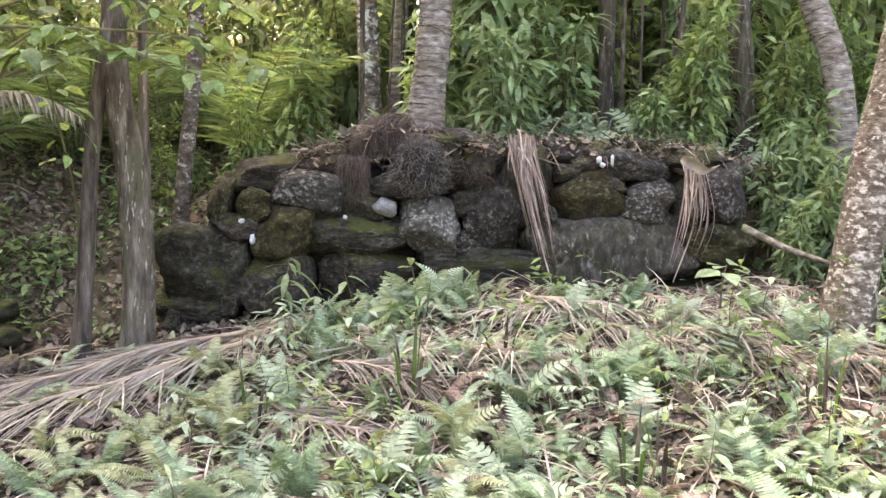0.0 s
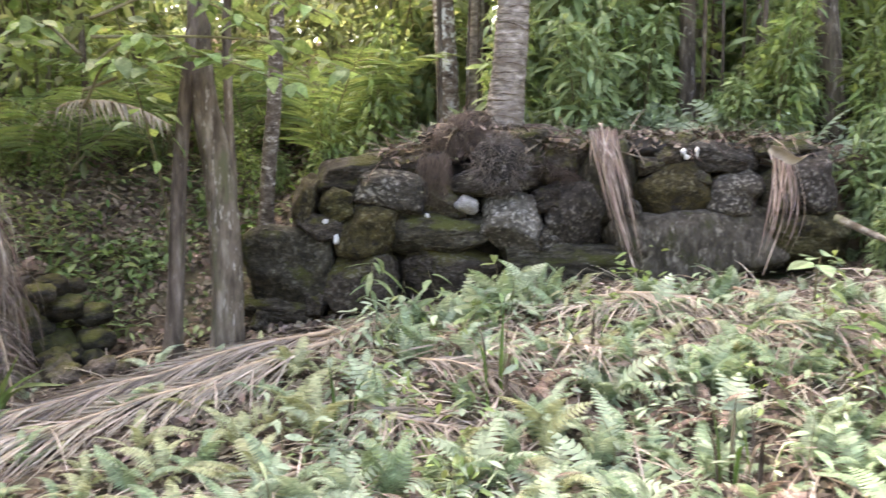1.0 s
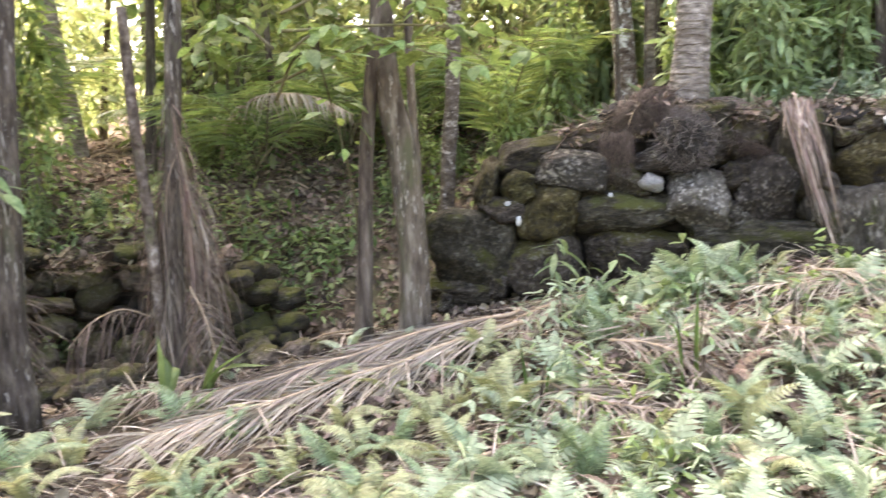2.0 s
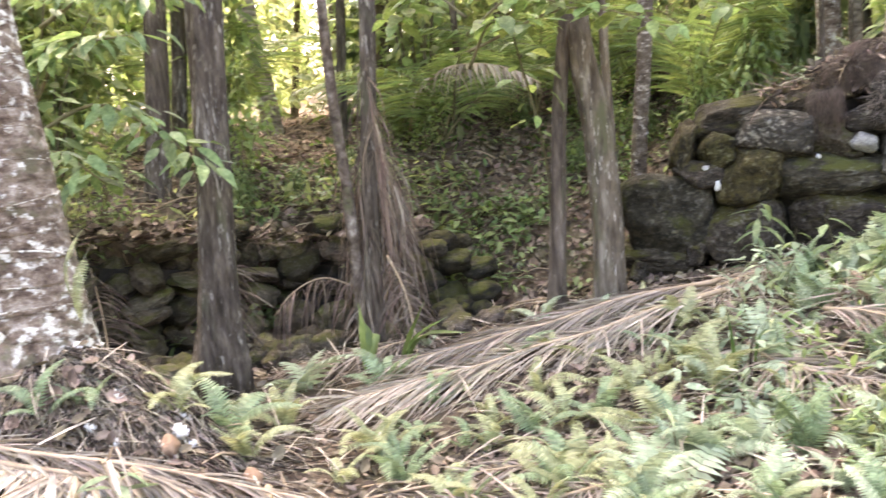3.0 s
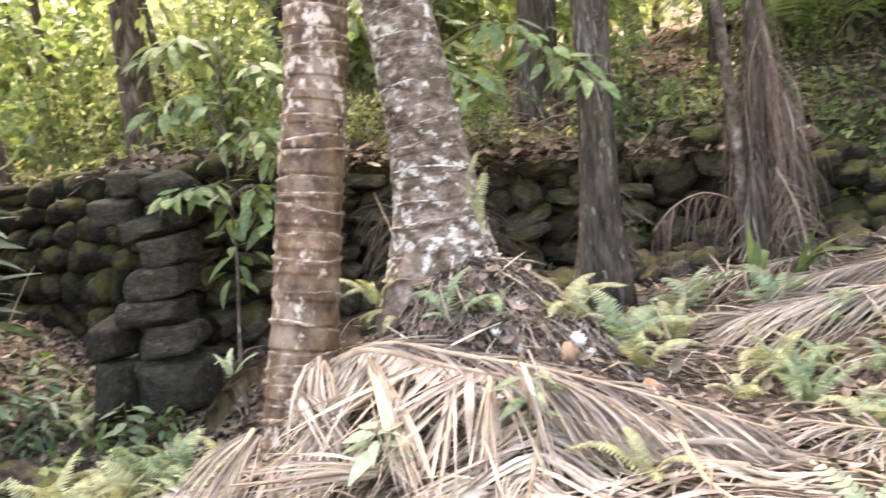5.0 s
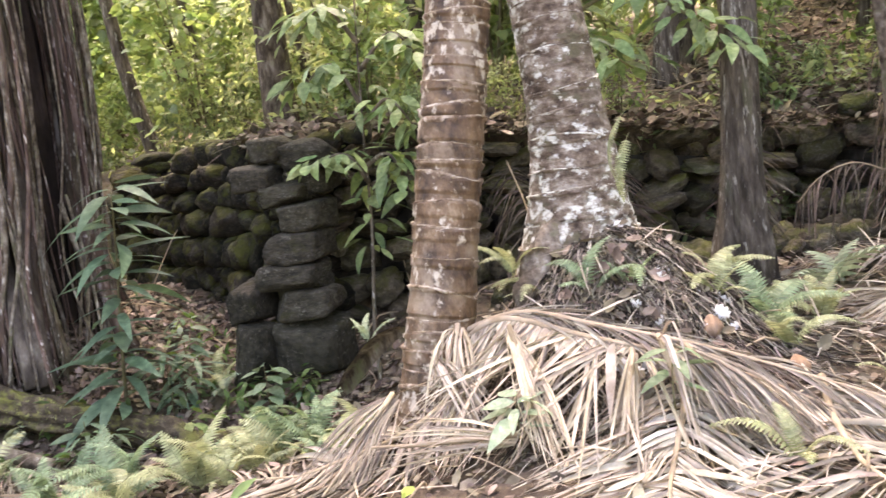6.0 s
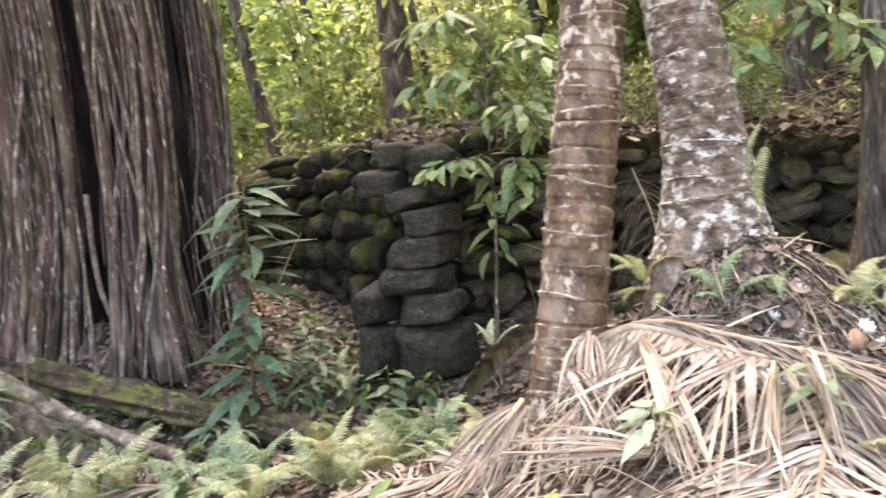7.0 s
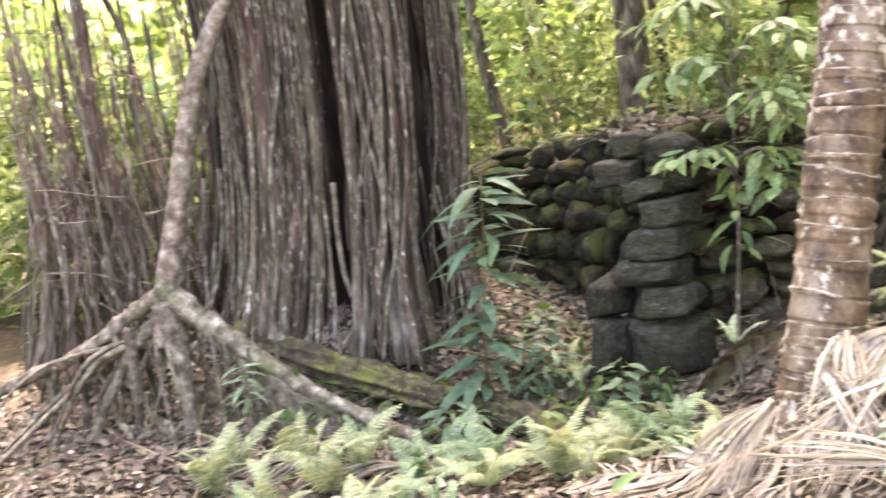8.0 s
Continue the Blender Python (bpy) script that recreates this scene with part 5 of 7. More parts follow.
def bush(kind, x, y, scale, yaw, z=None):
    for a, b, w, vx, vy in CLEAR_STEMS:
        if abs(math.atan2(x - vx, y - vy) - math.atan2(a - vx, b - vy)) < w + 0.3 * scale / math.hypot(x, y) and math.hypot(x, y) < math.hypot(a, b) + 0.2:
            return None
    m = Matrix.LocRotScale((x, y, gz(x, y)), Euler((0, 0, yaw)), (scale,) * 3)
    if math.hypot(x, y) > 10.2:
        FAR_BUSHES.setdefault(kind, []).append(np.array(m))
        return None
    t = empty("shrub", Matrix.LocRotScale((x, y, gz(x, y) if z is None else z), Euler((0, 0, yaw)), (scale,) * 3), BUSH_LABEL[kind], "shrub", "undergrowth behind the walls")
    part("stem", BUSH[kind][0], t)
    part("foliage", BUSH[kind][1], t)
    return t


TRUNKS = [(-0.65, 8.6), (2.48, 8.1), (2.95, 7.4), (-0.1, 7.0), (-5.65, 6.25), (-7.35, 3.68), (-9.4, 3.33), (-7.87, 5.45)]      # stems that stand clear of the bushes
g = np.random.default_rng(41)
made = 0
while made < 190:
    az, dist = g.uniform(-40, 112), 6 + 12 * g.random() ** 1.3
    x, y = -dist * math.sin(radians(az)), dist * math.cos(radians(az))
    sd = float(behind(x, y))
    if sd < 0.9 + 0.4 * (x > -1.5) or (-5.2 < x < -1.0 and sd < 2.4) or (x > -1.5 and sd > 8):
        continue
    if math.hypot(x + 7.4, y - 1.2) < 1.3 or (27 < az < 45 and g.random() < 0.6):
        continue
    if any(math.hypot(x, y) < math.hypot(a, b) + 0.3 and abs(math.atan2(x, y) - math.atan2(a, b)) < 0.06 for a, b in TRUNKS):
        continue
    if x > -1.2:
        kind = int(g.choice([0, 1, 3, 4, 5], p=[0.34, 0.26, 0.1, 0.2, 0.1]))
    elif x > -4.5:
        kind = int(g.choice([1, 2, 3, 4], p=[0.15, 0.5, 0.25, 0.1]))
    else:
        kind = int(g.choice([2, 3, 1], p=[0.45, 0.33, 0.22]))
    bush(kind, x, y, g.uniform(0.7, 1.2) * (1.0 + 0.05 * max(sd - 2, 0)), g.uniform(0, 6.28))
    made += 1

# taller trees all round: one model of each kind, copied
def wood_tree(seed, h, r, mat, leafmat, label):
    t = broad_tree([(0, 0, 0), (0.05, 0.03, h * 0.4), (0.12, -0.05, h * 0.7)], r, h, mat, leafmat, label, rad=2.0, seed=seed, leaves=750, size=0.2, group="trees of the surrounding wood")
    return t
models = [wood_tree(50, 5.5, 0.09, M_BARK_DARK, M_LEAF, "slender dark-trunked forest tree"), wood_tree(51, 6.5, 0.13, M_BARK, M_LEAF_YEL, "forest tree with brown trunk and light leaves"),
          wood_tree(52, 5.0, 0.06, M_BARK, M_LEAF_YEL, "thin pale-stemmed forest tree")]
spots = []
g = np.random.default_rng(43)
while len(spots) < 70:
    az, dist = g.uniform(-180, 180), 8.5 + 20 * g.random()
    x, y = -dist * math.sin(radians(az)), dist * math.cos(radians(az))
    sd = float(behind(x, y))
    inview = -40 < az < 112
    if (inview and sd < 2.0) or 30 < az < 40 or (inview and sd < 3.2 and x > -5) or math.hypot(x + 7.4, y - 1.0) < 2.2 or any(math.hypot(x - a, y - b) < 1.4 for a, b in spots):
        continue
    spots.append((x, y))
    i = len(spots) - 1
    s = g.uniform(0.85, 1.25)
    m = Matrix.LocRotScale((x, y, gz(x, y) - 0.05), Euler((g.normal() * 0.05, g.normal() * 0.05, g.uniform(0, 6.28))), None)
    src = models[i % 3]
    if i < 3:
        src.matrix_basis = m
    else:
        c = copy_thing(src, m)
        c.scale = (s, s, s)

# heavier trees behind the long wall, added so their unseen crowns shade the bushes
for i, (x, y) in enumerate([(-0.4, 10.6), (0.9, 9.4), (1.9, 11.0), (3.2, 9.8), (4.3, 11.6), (5.0, 9.4), (0.4, 12.4), (6.2, 8.6), (3.6, 13.0), (-1.6, 12.0)]):
    spots.append((x, y))
    c = copy_thing(models[i % 2], Matrix.LocRotScale((x, y, gz(x, y) - 0.05), Euler((0.04, -0.03, i * 1.7)), None))
    c.scale = (1.1, 1.1, 0.8 + 0.05 * (i % 3))

# slim stems on the terrace
g = np.random.default_rng(45)
for i in range(34):
    az, dist = g.uniform(16, 88), g.uniform(8.2, 14)
    x, y = -dist * math.sin(radians(az)), dist * math.cos(radians(az))
    if float(behind(x, y)) < 1.2 or any(math.hypot(x - a, y - b) < 0.7 for a, b in spots):
        continue
    spots.append((x, y))
    c = copy_thing(models[(0, 2)[i % 2]], Matrix.LocRotScale((x, y, gz(x, y) - 0.05), Euler((g.normal() * 0.1, g.normal() * 0.1, g.uniform(0, 6.28))), None))
    s = g.uniform(0.7, 1.0)
    c.scale = (s * 0.8, s * 0.8, s * 1.1)

# the far wood that closes the view; unseen rear half taller to block skylight
g = np.random.default_rng(47)
n = 22000
az, dist = g.uniform(0, 2 * np.pi, n), 19 + 14 * g.random(n)
x, y = dist * np.sin(az), dist * np.cos(az)
z = ground(x, y) + np.where(y < -3, 14, 8) * g.random(n) ** 1.2
d = g.normal(size=(n, 3))
far = Soup().many([(a * 1.3, b, c) for a, b, c in CARD_V], CARD_F, frames(np.stack([x, y, z], 1), d, g.normal(size=(n, 3)) + np.array([0, 0, 1]), g.uniform(0.25, 0.7, n)))
tagged(part("far_wood", far.mesh("far_wood", M_LEAF_YEL, False)), "distant sunlit green foliage of the wood", "foliage", kind="stuff")


# ---------------------------------------------------------------- forest floor: leaf litter, twigs, strewn strips
def clear_of_walls(x, y):
    sd = behind(x, y)
    walled = ((x < -2.9) & (x > -8.8)) | ((x > -1.8) & (x < 2.3))
    return ~(walled & (sd > -0.02) & (sd < 0.45))


g = np.random.default_rng(61)
LIT_V = [(-0.28, 0.25, 0.06), (0, 0, 0), (0.28, 0.3, 0.08), (0, 0.45, -0.03), (-0.25, 0.7, 0.1), (0.25, 0.68, 0.06), (0, 1, 0.1)]
LIT_F = [(0, 1, 3), (1, 2, 3), (0, 3, 4), (3, 2, 5), (3, 6, 4), (3, 5, 6)]


def lie(x, y, n, tilt, lift):
    """Directions and places of n flat things lying on the ground."""
    e = 0.05
    zx = (ground(x + e, y) - ground(x - e, y)) / (2 * e)
    zy = (ground(x, y + e) - ground(x, y - e)) / (2 * e)
    az = g.uniform(0, 2 * np.pi, n)
    d = np.stack([np.cos(az), np.sin(az), np.cos(az) * zx + np.sin(az) * zy + g.normal(size=n) * tilt], 1)
    up = np.stack([-zx + g.normal(size=n) * tilt, -zy + g.normal(size=n) * tilt, np.ones(n)], 1)
    return np.stack([x, y, ground(x, y) + lift], 1), d, up


n = 36000                                                          # the floor goes on behind the path
x = np.concatenate([g.uniform(-9.5, 3.5, n // 2), g.uniform(-8.5, -1.0, n // 2), g.uniform(-9.0, -4.0, n // 2)])
y = np.concatenate([g.uniform(-1.5, 12, n // 2), g.uniform(-1.0, 10, n // 2), g.uniform(-2.5, 3.0, n // 2)])
x = np.concatenate([x, g.uniform(-2.2, 3.4, 22000), g.uniform(-6, -1.4, 9000), g.uniform(-9, 8, 16000)])
y = np.concatenate([y, g.uniform(3.2, 6.5, 22000), g.uniform(6, 11.5, 9000), g.uniform(-9, 4, 16000)])
ok = clear_of_walls(x, y) & (np.hypot(x, y) > 1.0)
x, y = x[ok], y[ok]
n = len(x)
p, d, up = lie(x, y, n, 0.35, g.uniform(0.0, 0.03, n))
tagged(part("leaf_litter", Soup().many(LIT_V, LIT_F, frames(p, d, up, g.uniform(0.02, 0.085, n))).mesh("leaf_litter", M_LITTER, False)),
       "dry brown and grey fallen leaves covering the soil", "leaf litter", kind="stuff")
n = 4200
x, y = g.uniform(-4.0, 3.4, n), g.uniform(1.6, 6.4, n)
ok = clear_of_walls(x, y) & (behind(x, y) < -0.1) & (np.hypot(x, y) > 1.6) & ((x > -1.2) | (g.random(n) < 0.45))
x, y = x[ok], y[ok]
n = len(x)
p, d, up = lie(x, y, n, 0.16, g.uniform(0.005, 0.06, n))
STRIP_V = [(-0.009, 0, 0), (0.009, 0, 0), (-0.013, 0.35, 0.04), (0.013, 0.35, 0.04), (-0.011, 0.7, 0.04), (0.011, 0.7, 0.04), (0, 1, -0.01)]
STRIP_F = [(0, 1, 3, 2), (2, 3, 5, 4), (4, 5, 6)]
tagged(part("strewn_leaflets", Soup().many(STRIP_V, STRIP_F, frames(p, d, up, np.stack([g.uniform(0.12, 0.42, n)] * 3, 1))).mesh("strewn_leaflets", M_DRY, False)),
       "strewn dry tan palm leaflets on the ground", "leaf litter", kind="stuff")
tw = Soup()
for i in range(900):
    x, y = g.uniform(-9, 3.4), g.uniform(-0.8, 10)
    if not clear_of_walls(np.array(x), np.array(y)) or math.hypot(x, y) < 1.5:
        continue
    az, ll = g.uniform(0, 6.28), g.uniform(0.12, 0.6)
    a = np.array([x, y, gz(x, y) + 0.015])
    x2, y2 = x + ll * math.cos(az), y + ll * math.sin(az)
    b = np.array([x2, y2, gz(x2, y2) + g.uniform(0.01, 0.06)])
    tw.add(*tube(spline([a, (a + b) / 2 + g.normal(size=3) * 0.02 + np.array([0, 0, 0.02]), b], 5), np.linspace(1, 0.5, 5) * g.uniform(0.003, 0.009), 4))
tagged(part("fallen_twigs", tw.mesh("fallen_twigs", M_MIDRIB)), "small dry fallen twigs", "twigs", kind="stuff")


# ---------------------------------------------------------------- dead palm fronds
def strip(path, width, side, cup=0.6):
    """A leaflet: a narrow folded blade along a path, side giving its flat direction."""
    p = np.asarray(path, float)
    n = len(p)
    u = np.linspace(0, 1, n)
    w = width * np.clip(np.minimum(0.55 + u * 3, (1 - u) * 2.2), 0.04, 1) * 0.5
    s = np.asarray(side, float)
    s = s / np.linalg.norm(s)
    tan = np.gradient(p, axis=0)
    nor = np.cross(tan, s)
    nor /= np.maximum(np.linalg.norm(nor, axis=1, keepdims=True), 1e-6)
    v = np.concatenate([p - s * w[:, None] + nor * (w * cup)[:, None], p, p + s * w[:, None] + nor * (w * cup)[:, None]])
    f = []
    for i in range(n - 1):
        f += [(i, n + i, n + i + 1, i + 1), (n + i, 2 * n + i, 2 * n + i + 1, n + i + 1)]
    return v, f


def settle(p, lift=0.012):
    """Points that fall through the ground are laid on it."""
    p = np.asarray(p, float).copy()
    z = ground(p[:, 0], p[:, 1]) + lift
    p[:, 2] = np.maximum(p[:, 2], z)
    return p


def dead_frond(rib_pts, leaflet, n, mat, label, seed, near=None, lift=0.05, width=0.035, droop=0.5, single=False, sides=(-1, 1), ribr=0.017, fwd=0.5, spread=0.35, clump=0.0, web=0.0):
    """A fallen frond along rib_pts; near: a direction to which the leaflets of one side hang."""
    g = np.random.default_rng(seed)
    rib = settle(spline(rib_pts, 28), lift)
    base = rib[0].copy()
    t = empty("dead_palm_frond", pose(*base), label, "palm frond", "fallen palm fronds")
    part("midrib", mesh("midrib", *tube(rib - base, np.linspace(ribr, 0.004, 28), 8, 0.1), M_MIDRIB), t)
    soup = Soup()
    left, lean, sag, gap = 0, 0.0, 1.0, False
    for i in range(n):
        if left <= 0:                                              # leaflets stick together in clumps of a few
            left, lean, sag, gap = int(g.integers(3, 11)), clump * g.normal(), 1 + 0.5 * clump * g.normal(), g.random() < 0.3 * clump
        left -= 1
        if gap and g.random() < 0.6:
            continue
        u = 0.06 + 0.93 * (i + g.uniform(-0.3, 0.3)) / n
        j = min(max(u, 0), 0.999) * 27
        a = int(j)
        p = rib[a] + (rib[a + 1] - rib[a]) * (j - a)
        tan = rib[a + 1] - rib[a]
        tan /= np.linalg.norm(tan)
        flat = np.cross(tan, [0, 0, 1])
        flat /= np.linalg.norm(flat)
        for side in sides:
            if g.random() < 0.06:
                continue
            ll = leaflet * (0.55 + 0.55 * math.sin(math.pi * min(0.15 + 0.85 * u, 1))) * g.uniform(0.75, 1.15)
            out = flat * side + tan * ((fwd if not callable(fwd) else fwd(u)) + g.normal() * spread) + np.array([0, 0, g.uniform(-0.05, 0.3)])
            if near is not None and side == sides[0]:
                out = np.array(near, float) + tan * ((fwd(u) if callable(fwd) else fwd * 0.6) + lean + g.normal() * spread) + np.array([0, 0, g.uniform(0.0, 0.25)])
            out /= np.linalg.norm(out)
            dr = droop * g.uniform(0.6, 1.4) * sag
            bend = g.normal(size=3) * 0.05 * ll
            q = [p + out * ll * k - np.array([0, 0, dr * ll * k ** 1.8]) + bend * k * k for k in np.linspace(0, 1, 7)]
            q = settle(q, 0.012 + 0.03 * g.random())
            sv = tan + np.array([0, 0, g.normal() * 0.5]) + flat * g.normal() * 0.2
            v, f = strip(q - base, width * g.uniform(0.6, 1.25), sv)
            if single:
                part("leaflet", mesh("leaflet", v, f, mat if g.random() < 0.8 else M_DRY_GREY), t)
            else:
                soup.add(v, f)
    if web:                                                        # where the leaflets have not yet parted from one another
        lo, hi = 6, 14
        v, f = [], []
        for i in range(41):
            j = lo + (hi - lo) * i / 40
            a = int(j)
            p = rib[a] + (rib[a + 1] - rib[a]) * (j - a)
            tan = rib[a + 1] - rib[a]
            o = np.array(near, float) + 0.03 * np.array([0, 0, 1]) + tan / np.linalg.norm(tan) * fwd(0.4)
            o /= np.linalg.norm(o)
            ll = web * (0.45 + 0.55 * math.sin(math.pi * i / 40)) * (0.75 + 0.5 * (i * 7 % 5) / 4)
            fold = np.array([0, 0, 0.006 * (-1) ** i])
            v += [p - base + fold, p + o * ll * 0.5 - base + fold, p + o * ll - base - fold]
        for i in range(40):
            f += [(3 * i, 3 * i + 1, 3 * i + 4, 3 * i + 3), (3 * i + 1, 3 * i + 2, 3 * i + 5, 3 * i + 4)]
        part("leaf_web", mesh("leaf_web", v, f, mat, False), t, "pale web of leaflets still joined")
    if not single:
        part("leaflet_fan", soup.mesh("leaflet_fan", mat), t)
    return t


# the big one that has come down at the foot of the two palms
dead_frond([(-3.72, 2.28, 0.24), (-3.60, 2.34, 0.32), (-3.46, 2.38, 0.345), (-3.16, 2.46, 0.29), (-2.89, 2.57, 0.235), (-2.62, 2.70, 0.15), (-2.3, 2.86, 0.0), (-2.0, 3.02, -0.1)], 0.60, 220, M_DRY_OBJ,
           "big dry tan palm frond collapsed over the root mound", 71, (0.62, -0.47, -0.50), 0.03, 0.0155, 0.16, True, (1,), 0.018, lambda u: (-0.45 - 0.5 * u) if u < 0.52 else 0.9, 0.10, 0.26, 0.10)
dead_frond([(-3.72, 2.26, 0.28), (-3.5, 2.44, 0.35), (-3.16, 2.54, 0.31), (-2.8, 2.70, 0.23), (-2.4, 2.9, 0.09), (-2.1, 3.05, -0.02)], 0.42, 70, M_DRY_GREY,
           "greyish dry palm frond lying along the root mound", 72, None, 0.02, 0.016, 0.4, False, (-1, 1), 0.016, 1.9, 0.4)
dead_frond([(-3.5, 2.25, 0.22), (-3.65, 1.95, 0.0), (-3.85, 1.62, -0.1), (-4.15, 1.35, -0.2)], 0.5, 90, M_DRY_GREY,
           "weathered grey palm frond fanned out at the palm's foot", 73, None, 0.04, 0.022, 0.5, False, (-1, 1), 0.018, 0.6, 0.3)
dead_frond([(-2.95, 2.75, 0.2), (-2.75, 2.5, 0.08), (-2.55, 2.15, -0.03), (-2.35, 1.9, -0.06)], 0.55, 80, M_DRY,
           "dry tan palm frond bent down from the mound", 74, None, 0.05, 0.026, 0.5, False, (-1, 1), 0.018, 0.7, 0.25)
dead_frond([(-2.5, 3.0, 0.06), (-2.3, 2.75, 0.0), (-2.0, 2.5, -0.05), (-1.7, 2.4, -0.06)], 0.5, 44, M_DRY_GREY,
           "grey-brown dry palm frond lying in the litter", 75, None, 0.05, 0.026, 0.5)
dead_frond([(-1.1, 5.6, 0.34), (-1.5, 5.33, 0.26), (-1.88, 4.98, 0.16), (-2.45, 4.5, 0.06), (-2.8, 4.2, 0.0)], 0.70, 170, M_DRY,
           "long dry tan palm frond lying across the slope", 76, None, 0.10, 0.016, 0.25, False, (-1, 1), 0.016, 1.9, 0.6)
dead_frond([(-1.15, 5.75, 0.36), (-1.7, 5.45, 0.30), (-2.3, 4.95, 0.14), (-2.75, 4.6, 0.06)], 0.5, 130, M_DRY_GREY,
           "grey dry palm frond matted on the slope", 77, None, 0.12, 0.016, 0.25, False, (-1, 1), 0.014, 2.2, 0.6)
for i, (a, b, c, mat) in enumerate([((0.05, 5.3), (0.45, 5.2), (0.9, 4.9), M_DRY), ((1.2, 5.35), (1.6, 5.15), (2.0, 4.85), M_DRY_GREY), ((-1.0, 4.05), (-1.4, 3.85), (-1.9, 3.6), M_DRY_GREY),
                                    ((-0.75, 6.05), (-1.0, 5.9), (-1.35, 5.6), M_DRY), ((1.3, 6.05), (1.5, 5.8), (1.95, 5.5), M_DRY), 
                                    ((0.9, 5.95), (0.6, 5.75), (0.2, 5.65), M_DRY), ((2.3, 6.1), (2.0, 5.9), (1.7, 5.5), M_DRY_GREY), ((-2.9, 5.3), (-3.2, 5.0), (-3.6, 4.85), M_DRY_GREY),
                                    ((-1.2, 3.55), (-1.6, 3.3), (-2.1, 3.2), M_DRY_GREY), ((-5.0, 0.9), (-5.3, 0.6), (-5.6, 0.1), M_DRY_GREY), 
                                    ((-0.9, 4.9), (-0.7, 4.6), (-0.3, 4.45), M_DRY_GREY), ((0.7, 5.65), (1.0, 5.5), (1.3, 5.35), M_DRY), ((-0.5, 5.5), (-0.2, 5.3), (0.15, 5.2), M_DRY), ((2.3, 5.5), (2.2, 5.2), (1.9, 5.0), M_DRY_GREY)]):
    pts = [(q[0], q[1], gz(*q) + 0.08) for q in (a, b, c)]
    dead_frond(pts, 0.40, 58, mat, {M_DRY.name: "dry tan palm frond on the leaf litter", M_DRY_RED.name: "reddish dry palm frond on the leaf litter"}.get(mat.name, "grey dry palm frond on the leaf litter"),
               80 + i, None, 0.06, 0.013, 0.3, False, (-1, 1), 0.010, 1.0, 0.5)


for k, pts in enumerate([[(0.15, 5.10, 0.45), (0.45, 5.02, 0.44), (0.85, 4.95, 0.36)], [(1.35, 5.28, 0.54), (1.62, 5.2, 0.55), (1.9, 5.0, 0.44)], [(0.55, 5.75, 0.62), (0.9, 5.65, 0.62), (1.3, 5.6, 0.54)],
                         [(-0.55, 5.05, 0.36), (-0.3, 4.9, 0.37), (0.1, 4.75, 0.26)]]):
    dead_frond(pts, 0.34, 46, (M_DRY, M_DRY_GREY)[k % 2], "dry tan palm frond propped on the ferns", 200 + k, (0.25, -0.85, -0.05), 0.06, 0.012, 0.35, False, (1, -1), 0.010, 0.9, 0.5)
for k, pts in enumerate([[(-5.0, 4.75, 0.62), (-4.75, 4.55, 0.3), (-4.5, 4.3, 0.0)], [(-4.35, 5.35, 0.6), (-4.2, 5.1, 0.35), (-4.15, 4.9, 0.0)], [(-5.3, 4.1, 0.7), (-5.0, 3.95, 0.4), (-4.8, 3.8, 0.0)]]):
    dead_frond(pts, 0.30, 34, M_FIBRE, "dark withered frond leaning on the low wall", 210 + k, None, 0.02, 0.014, 0.9, False, (-1, 1), 0.006, 0.5, 0.35)


def leaf_fan(root, left, right, n, mat, label, seed, width=0.02, sag=0.05):
    """A tuft of dry leaflets spread from one point between two ends."""
    g = np.random.default_rng(seed)
    root, left, right = (np.array(q, float) for q in (root, left, right))
    t = empty("dead_palm_frond", pose(*root), label, "palm frond", "fallen palm fronds")
    part("midrib", mesh("midrib", *tube(settle(spline([root + (0, 0, 0.02), (root + left + right) / 3, (left + right) / 2], 12)) - root, np.linspace(0.012, 0.004, 12), 6), M_MIDRIB), t)
    for i in range(n):
        k = (i + g.uniform(-0.3, 0.3)) / n
        e = left + (right - left) * k
        a = root + (right - left) * (k - 0.5) * 0.18
        e = a + (e - a) * g.uniform(0.7, 1.05)
        mid = (a + e) / 2 + np.array([0, 0, sag * g.uniform(0.3, 1.6)]) + g.normal(size=3) * 0.012
        v, f = strip(settle(spline([a, mid, e], 8), 0.02 + 0.05 * g.random()) - root, width * g.uniform(0.6, 1.2), (right - left) + g.normal(size=3) * 0.15)
        part("leaflet", mesh("leaflet", v, f, mat), t)
    return t


leaf_fan((-3.41, 2.29, 0.33), (-2.92, 1.92, -0.07), (-2.80, 2.03, -0.08), 22, M_DRY_OBJ, "broad bundle of pale yellow dry leaflets hanging from the fallen frond", 101, 0.020, 0.03)
leaf_fan((-2.92, 2.45, 0.26), (-2.80, 2.10, -0.08), (-2.69, 2.19, -0.06), 18, M_DRY_OBJ, "narrow bundle of tan leaflets under the fallen frond", 105, 0.016, 0.02)
leaf_fan((-3.68, 2.10, 0.24), (-3.27, 1.90, 0.02), (-3.13, 2.03, 0.01), 18, M_DRY, "curved bundle of dry leaflets beside the slender palm", 106, 0.014, 0.05)
leaf_fan((-2.80, 2.60, 0.25), (-2.42, 2.42, -0.12), (-2.16, 2.66, -0.08), 44, M_DRY_GREY, "fan of grey dry leaflets spread below the mound", 102, 0.014, 0.05)
leaf_fan((-3.10, 1.99, 0.05), (-3.50, 1.72, 0.16), (-3.52, 1.54, -0.04), 22, M_DRY_OBJ, "fan of dry leaflets pointing out from the fallen frond", 107, 0.010, 0.02)
